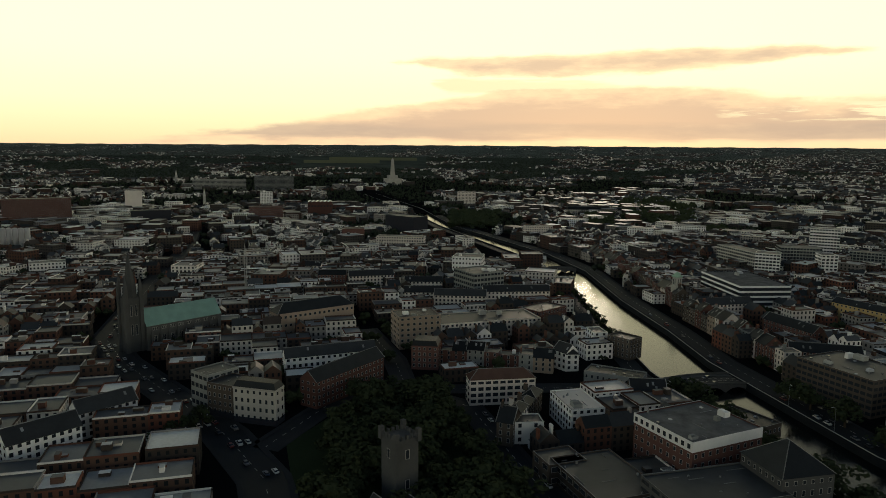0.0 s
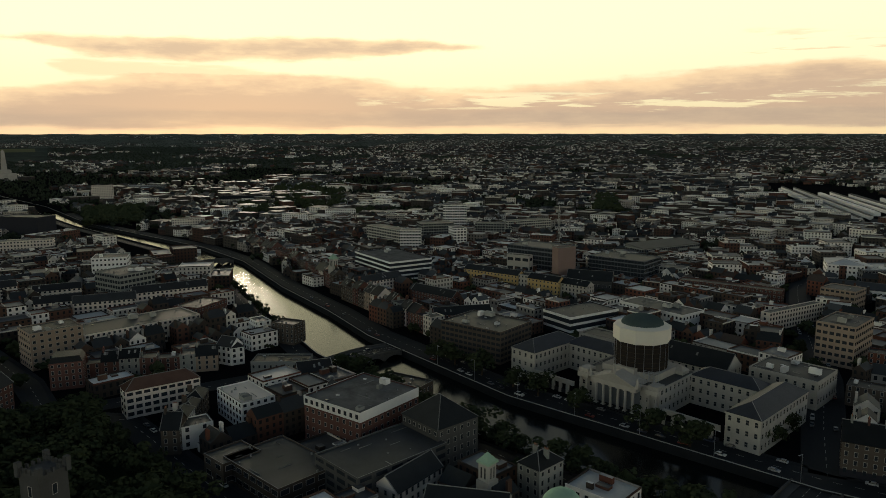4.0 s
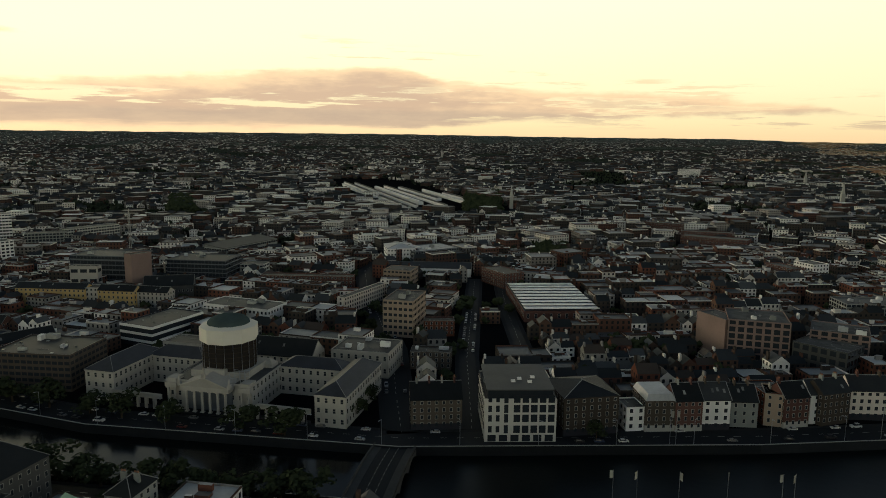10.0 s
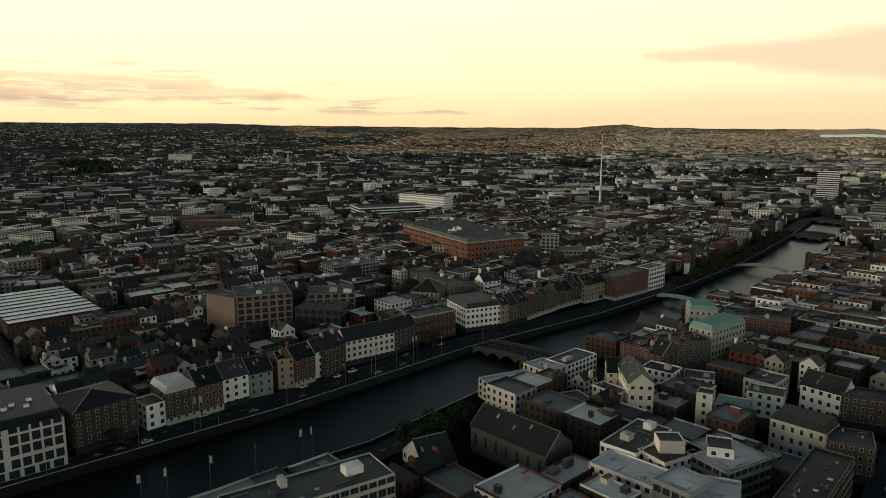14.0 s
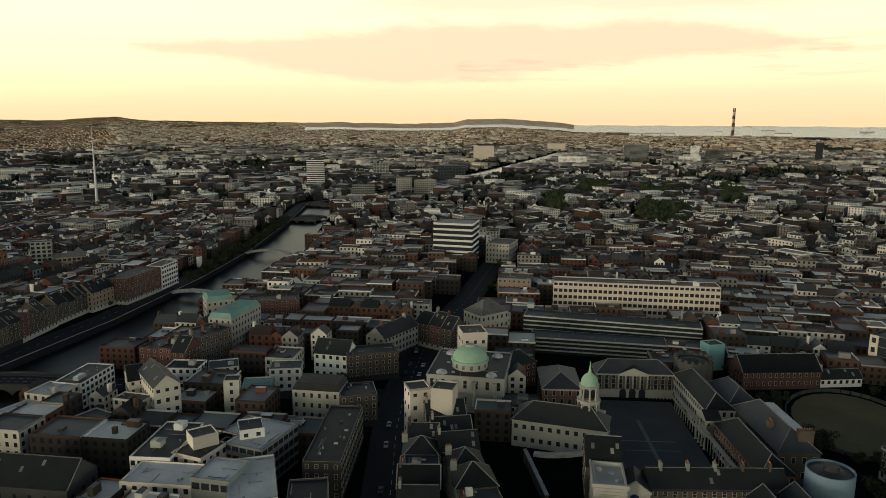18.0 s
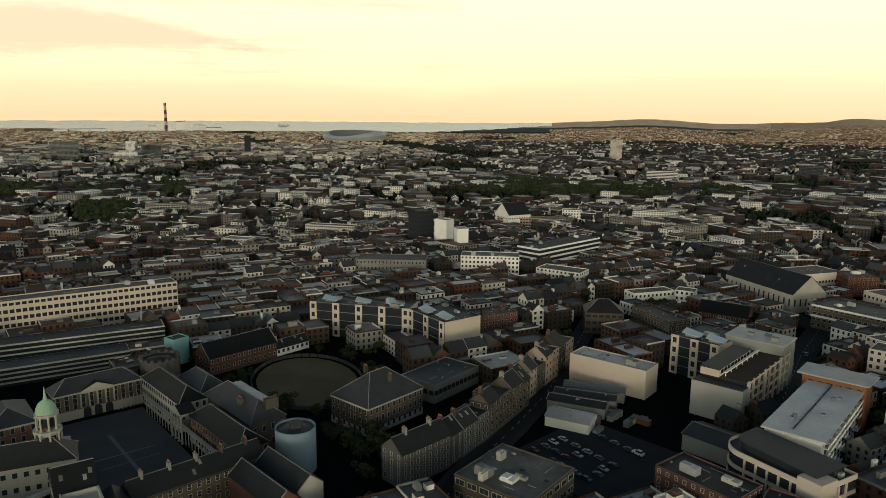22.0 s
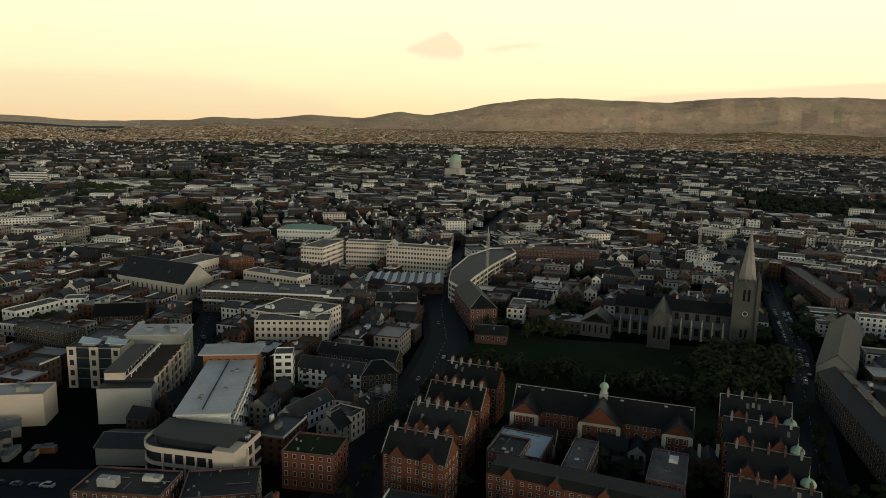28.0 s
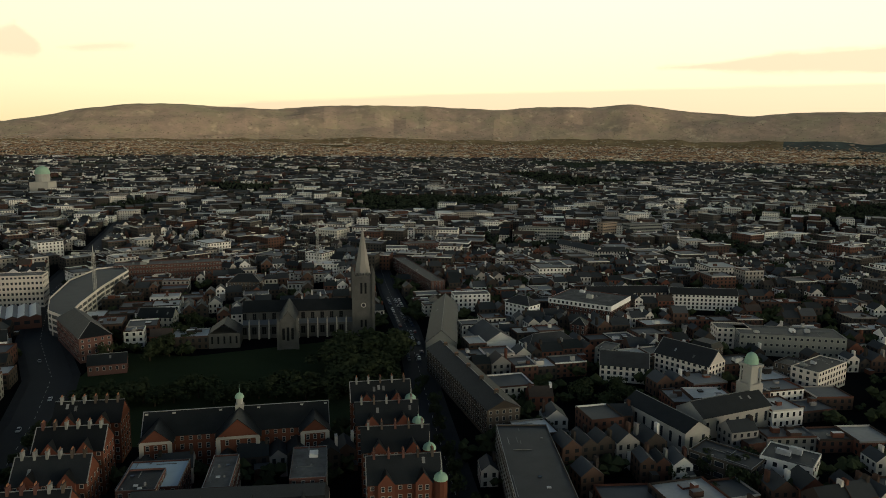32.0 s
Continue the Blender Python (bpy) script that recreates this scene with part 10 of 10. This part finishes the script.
b(-1210, -92, 93, 60, 24, 23, "black", "dark brewery shed with metal walls", floors=0)
b(-1492, 133, 84, 25, 14, 33, "white", "white brewery tower with roof plant", floors=10, plant=2)
b(-1223, 90, 85, 56, 18, 25, "brickflat", "dark brick brewery building", floors=7)
b(-2106, 4, 88, 145, 16, 30, "concretegrid", "row of pale apartment slabs", floors=8, z=1.3)
b(-2059, 169, 84, 109, 18, 41, "officegrey", "grey hospital offices with bright roof", floors=12, z=1.0, roofm='lightroof')
b(-1239, 191, 80, 42, 30, 30, "saw", "brewery glass roofed hall with ridges", floors=2)
b(-1254, 301, 76, 37, 14, 17, "white", "white brewery office with tall windows", floors=5)
b(-908, 184, 78, 29, 20, 20, "brickflat", "copper brown vat house", floors=0)
b(-1490, 566, 68, 41, 16, 28, "cream", "beige apartment tower by the river", floors=8)
b(-1640, 707, 65, 81, 18, 14, "officeteal", "teal glass office by the station", floors=4)
b(-1020, 565, 60, 49, 20, 13, "white", "long white museum hall", floors=4)
b(-878, 431, 63, 41, 14, 20, "cream", "cream quay flats with brown piers", floors=6)
b(-830, 568, 55, 35, 16, 19, "white", "white flats with dark windows", floors=6)
b(-836, 648, 51, 45, 16, 19, "white", "white rendered flats with balconies", floors=6)
b(-1180, 673, 58, 99, 12, 13, "stone", "long grey stone barracks range with slate roof", floors=4, roof='gable')
b(374, 2312, -10, 67, 14, 29, "white", "white hospital tower blocks", floors=8, z=3.7)
b(-168, 1053, 7, 60, 18, 10, "white", "low white warehouse with a pale roof", floors=3)
b(153, 897, -12, 61, 16, 14, "brickflat", "curved red brick offices", floors=4)


def far_spire(x, y, z, h, label):
    c = thing("church_spire", x, y, 0, label, "church", "far spires")
    s = Shape()
    r = max(2.6, h * .075)
    s.box(-r, -r, z - 2, r, r, z + h * .5)
    put("tower", s, "concrete", c)
    s = Shape()
    s.ring(0, 0, r * 1.2, z + h * .5, .1, z + h, 8)
    put("spire", s, "concrete", c)


def grove(pts, n, high, label):
    """Ragged tree crowns scattered over a plot."""
    rg = random.Random(n + int(abs(pts[0][0])))
    spots = []
    for _ in range(n):
        u, v = rg.random(), rg.random()
        (ax, ay), (bx, by), (cx, cy), (dx, dy) = pts
        spots.append(((ax * (1 - u) + bx * u) * (1 - v) + (dx * (1 - u) + cx * u) * v, (ay * (1 - u) + by * u) * (1 - v) + (dy * (1 - u) + cy * u) * v, high * rg.uniform(.75, 1.15)))
    clumps("grove", spots, label, 9)
    take(pts)


far_spire(-2374, -43, 5, 46, "grey stone church spire in the west")
far_spire(-1610, 26, 0, 35, "slim grey church spire beside the brewery")
far_spire(652, 2007, 2, 47, "tall grey church spire on the north side")
far_spire(544, 1460, 0, 48, "dark church spire on the north side")
far_spire(-514, 3156, 27, 50, "far grey church spire")
far_spire(1012, 194, 0, 23, "pale stone college bell tower")
far_spire(-79, 1264, 0, 42, "pale stone church tower on the north side")
grove([(1193, 205), (1224, 160), (1422, 187), (1386, 239)], 149, 14, "dense dark trees in the college grounds")
grove([(1186, 103), (1221, 55), (1405, 65), (1365, 120)], 140, 14, "dense dark trees of the college park")
grove([(944, 204), (956, 185), (1141, 222), (1128, 245)], 61, 14, "leafy trees in the college square")
grove([(894, 80), (878, 26), (1066, 30), (1086, 95)], 157, 13, "dark trees behind the college walls")
grove([(1170, -20), (1161, -45), (1413, -56), (1422, -25)], 101, 14, "dark trees beside the college")
grove([(904, -829), (851, -996), (1004, -1171), (1061, -971)], 260, 13, "dark trees in southern gardens")
grove([(-994, 668), (-964, 789), (-1446, 1179), (-1490, 999)], 260, 14, "dense dark trees of the barracks grounds")
grove([(-983, 597), (-973, 635), (-1141, 744), (-1151, 698)], 114, 13, "dark trees in front of the barracks")
grove([(-1044, 388), (-1027, 461), (-1232, 552), (-1251, 464)], 256, 12, "dark riverside trees")
grove([(-794, 668), (-787, 701), (-920, 817), (-930, 781)], 80, 11, "dark trees among the flats")
grove([(-145, 1141), (-91, 1154), (-122, 1545), (-194, 1526)], 260, 14, "dark trees beside the northern church")
grove([(-23, 714), (11, 718), (12, 818), (-27, 810)], 50, 11, "dark trees in a northern square")
grove([(-606, 1033), (-567, 1041), (-714, 1313), (-761, 1300)], 188, 13, "dark trees on the north side")
for k in range(5):
    c = thing("steel_silo", -990 + 2 * k, -220 + 7 * k, 0, "upright steel brewery silo with a domed top", "silo", "brewery silos")
    s = Shape()
    s.ring(0, 0, 3.1, 0, 3.1, 22.5, 14)
    put("tank", s, "steel", c)
    s = Shape()
    s.dome(0, 0, 3.1, 22.5, 1.6, 14, 4)
    put("tank_top", s, "lightroof", c)
take([(-1000, -226), (-975, -226), (-975, -186), (-1000, -186)])
fa = radians(99.8)
c = thing("ferry", 4450 * math.sin(fa), 4450 * math.cos(fa), 0, "white passenger ferry far out at sea", "ship")
fz = rise(4450 * math.sin(fa), 4450 * math.cos(fa))
s = Shape()
s.prism([(-16, 2), (0, -38), (8, -38), (20, 2), (14, 30), (-10, 30)][::-1], fz - 1, fz + 7)
put("hull", s, "render", c)
s = Shape()
s.box(-6, -24, fz + 7, 8, 18, fz + 13)
put("superstructure", s, "render", c)
for az_, r, w, d, h in ((84.2, 3900, 60, 40, 16), (85.4, 3960, 90, 30, 13), (86.6, 3900, 70, 40, 18), (92.2, 4080, 46, 60, 44), (93.6, 4060, 70, 40, 26), (94.6, 4040, 80, 30, 16), (90.2, 4020, 40, 40, 24)):
    x, y = r * math.sin(radians(az_)), r * math.cos(radians(az_))
    c = thing("port_shed", x, y, -az_ + 90, "pale industrial shed of the power station and port", "shed", "port sheds")
    z = rise(x, y) - 2
    s = Shape()
    s.box(0, -w / 2, z, d, w / 2, z + h)
    put("shed_body", s, "render", c)
    s = Shape()
    s.slab([(-.5, -w / 2 - .5, z + h), (d / 2, -w / 2 - .5, z + h + 3), (d / 2, w / 2 + .5, z + h + 3), (-.5, w / 2 + .5, z + h)], .4)
    s.slab([(d / 2, -w / 2 - .5, z + h + 3), (d + .5, -w / 2 - .5, z + h), (d + .5, w / 2 + .5, z + h), (d / 2, w / 2 + .5, z + h + 3)], .4)
    put("roof", s, "lightroof", c)

M["shellglass"] = surface("clouded_shell_glass", (0.36, 0.42, 0.43), 0.35, 0.3, 0.2, 0.02)


def stadium(x, y, z):
    """A bowl with a wavy translucent shell that dips at one end."""
    c = thing("stadium", x, y, 0, "oval stadium with a pale wavy glass shell", "stadium")
    n = 48
    shell, stand = Shape(), Shape()
    for i in range(n):
        q = []
        for k in (i, i + 1):
            a = 2 * math.pi * k / n
            top = z + 43 - 25 * max(0.0, math.cos(a - 2.5)) ** 1.5 + 2 * math.cos(2 * a)
            q.append([((105 + o) * math.cos(a), (140 + o) * math.sin(a), h) for o, h in ((0, z), (8, z + (top - z) * .6), (0, top), (-20, top + 2), (-26, z + 14), (-62, z + 2))])
        for p in range(3):
            shell.face([q[0][p], q[1][p], q[1][p + 1], q[0][p + 1]])
        for p in (3, 4):
            stand.face([q[0][p], q[1][p], q[1][p + 1], q[0][p + 1]])
    put("shell", shell, "shellglass", c)
    put("stand", stand, "lead", c)


stadium(3230, -885, rise(3230, -885) - 2)
for k, (ox, start, ln, wide) in enumerate(((-62, 60, 560, 5), (-44, 0, 700, 6), (-22, 30, 640, 5), (2, 90, 420, 9), (30, 20, 520, 6), (58, 160, 330, 11), (88, 90, 300, 6), (112, 40, 260, 10))):
    c = thing("depot_shed", -322 + .89 * ox, 1440 + .45 * ox, 26, "long low pale roofed rail depot shed", "shed", "rail depot sheds")
    s = Shape()
    s.box(-wide / 2, start - 250, 0, wide / 2, start - 250 + ln, 6)
    put("shed_body", s, "render", c)
    s = Shape()
    s.slab([(-wide / 2 - .5, start - 251, 6), (0, start - 251, 7.5), (0, start - 249 + ln, 7.5), (-wide / 2 - .5, start - 249 + ln, 6)], .3)
    s.slab([(0, start - 251, 7.5), (wide / 2 + .5, start - 251, 6), (wide / 2 + .5, start - 249 + ln, 6), (0, start - 249 + ln, 7.5)], .3)
    put("roof", s, "greyroof" if k % 3 else "lightroof", c)

OLD = [("brick", "gable", "slate"), ("brownbrick", "gable", "slate"), ("grey", "flat", "felt"), ("brick", "flat", "felt"), ("grey", "gable", "slate"), ("brownbrick", "flat", "felt"), ("brick", "flat", "felt"), ("brownbrick", "flat", "felt"),
       ("grey", "flat", "felt"), ("brownbrick", "gable", "tile"), ("concrete", "flat", "felt"), ("buff", "flat", "felt"), ("grey", "flat", "lightroof"), ("render", "flat", "felt"), ("brick", "flat", "felt")]
west_clear = along(SOUTH, -1280, -690, -26)
take(strip(west_clear, 52)[0] + strip(west_clear, 52)[1][::-1])
PALE = OLD + [("render", "flat", "lightroof"), ("cream", "flat", "felt"), ("render", "flat", "felt"), ("cream", "flat", "lightroof"), ("render", "flat", "felt"), ("concrete", "flat", "lightroof"), ("render", "flat", "felt")]
COTTAGE = [("brownbrick", "gable", "slate"), ("brick", "gable", "slate"), ("brownbrick", "gable", "slate"), ("render", "gable", "slate"), ("grey", "gable", "slate"), ("brownbrick", "flat", "felt"), ("render", "flat", "felt")]
GREEN = [(1086, -482), (900, -766), (1067, -878), (1250, -628)]
take(GREEN)
rg = random.Random(61)
grove = []
for _ in range(420):
    u, v = rg.random(), rg.random()
    (ax, ay), (bx, by), (cx, cy), (dx, dy) = GREEN
    grove.append(((ax * (1 - u) + dx * u) * (1 - v) + (bx * (1 - u) + cx * u) * v, (ay * (1 - u) + dy * u) * (1 - v) + (by * (1 - u) + cy * u) * v, rg.uniform(11, 17)))
clumps("park_grove", grove, "dense dark green trees of a large city park", 8)
infill(62, 385, 14, 80, 66, COTTAGE, seed=14, street=10.0, depth=8.0, yard=12.0, high=(5.5, 7.5), gaps=0.14)
infill(-480, 60, 86, 230, 330, PALE, seed=2, gaps=0.12)
infill(-430, 500, -9, 400, 190, PALE, seed=3, gaps=0.12)
infill(60, 520, 12, 330, 230, OLD, seed=4, gaps=0.12)
infill(470, 620, 16, 260, 240, OLD, seed=5)
infill(440, 190, 104, 200, 260, PALE, seed=6, high=(9, 14))
infill(420, -220, 96, 230, 330, PALE, seed=7)
infill(100, -480, 4, 330, 240, OLD + COTTAGE, seed=8, high=(6.5, 10), gaps=0.2)
infill(-330, -420, -6, 330, 290, COTTAGE, seed=9, high=(5.5, 8.5), gaps=0.46, street=13.0, yard=14.0)
infill(-90, 120, 0, 130, 90, OLD, seed=10)
infill(140, 90, 12, 110, 130, PALE, seed=11, high=(9, 14))
infill(0, -170, 5, 200, 110, OLD, seed=12)
joined("town_rows", settle(215), "rows of brick and rendered town buildings with slate roofs", TOWNWALL)
clumps("garden_trees", [t for t in TREES_FAR if not in_river(t[0], t[1], 8)], "small garden trees behind the houses")
outskirts()
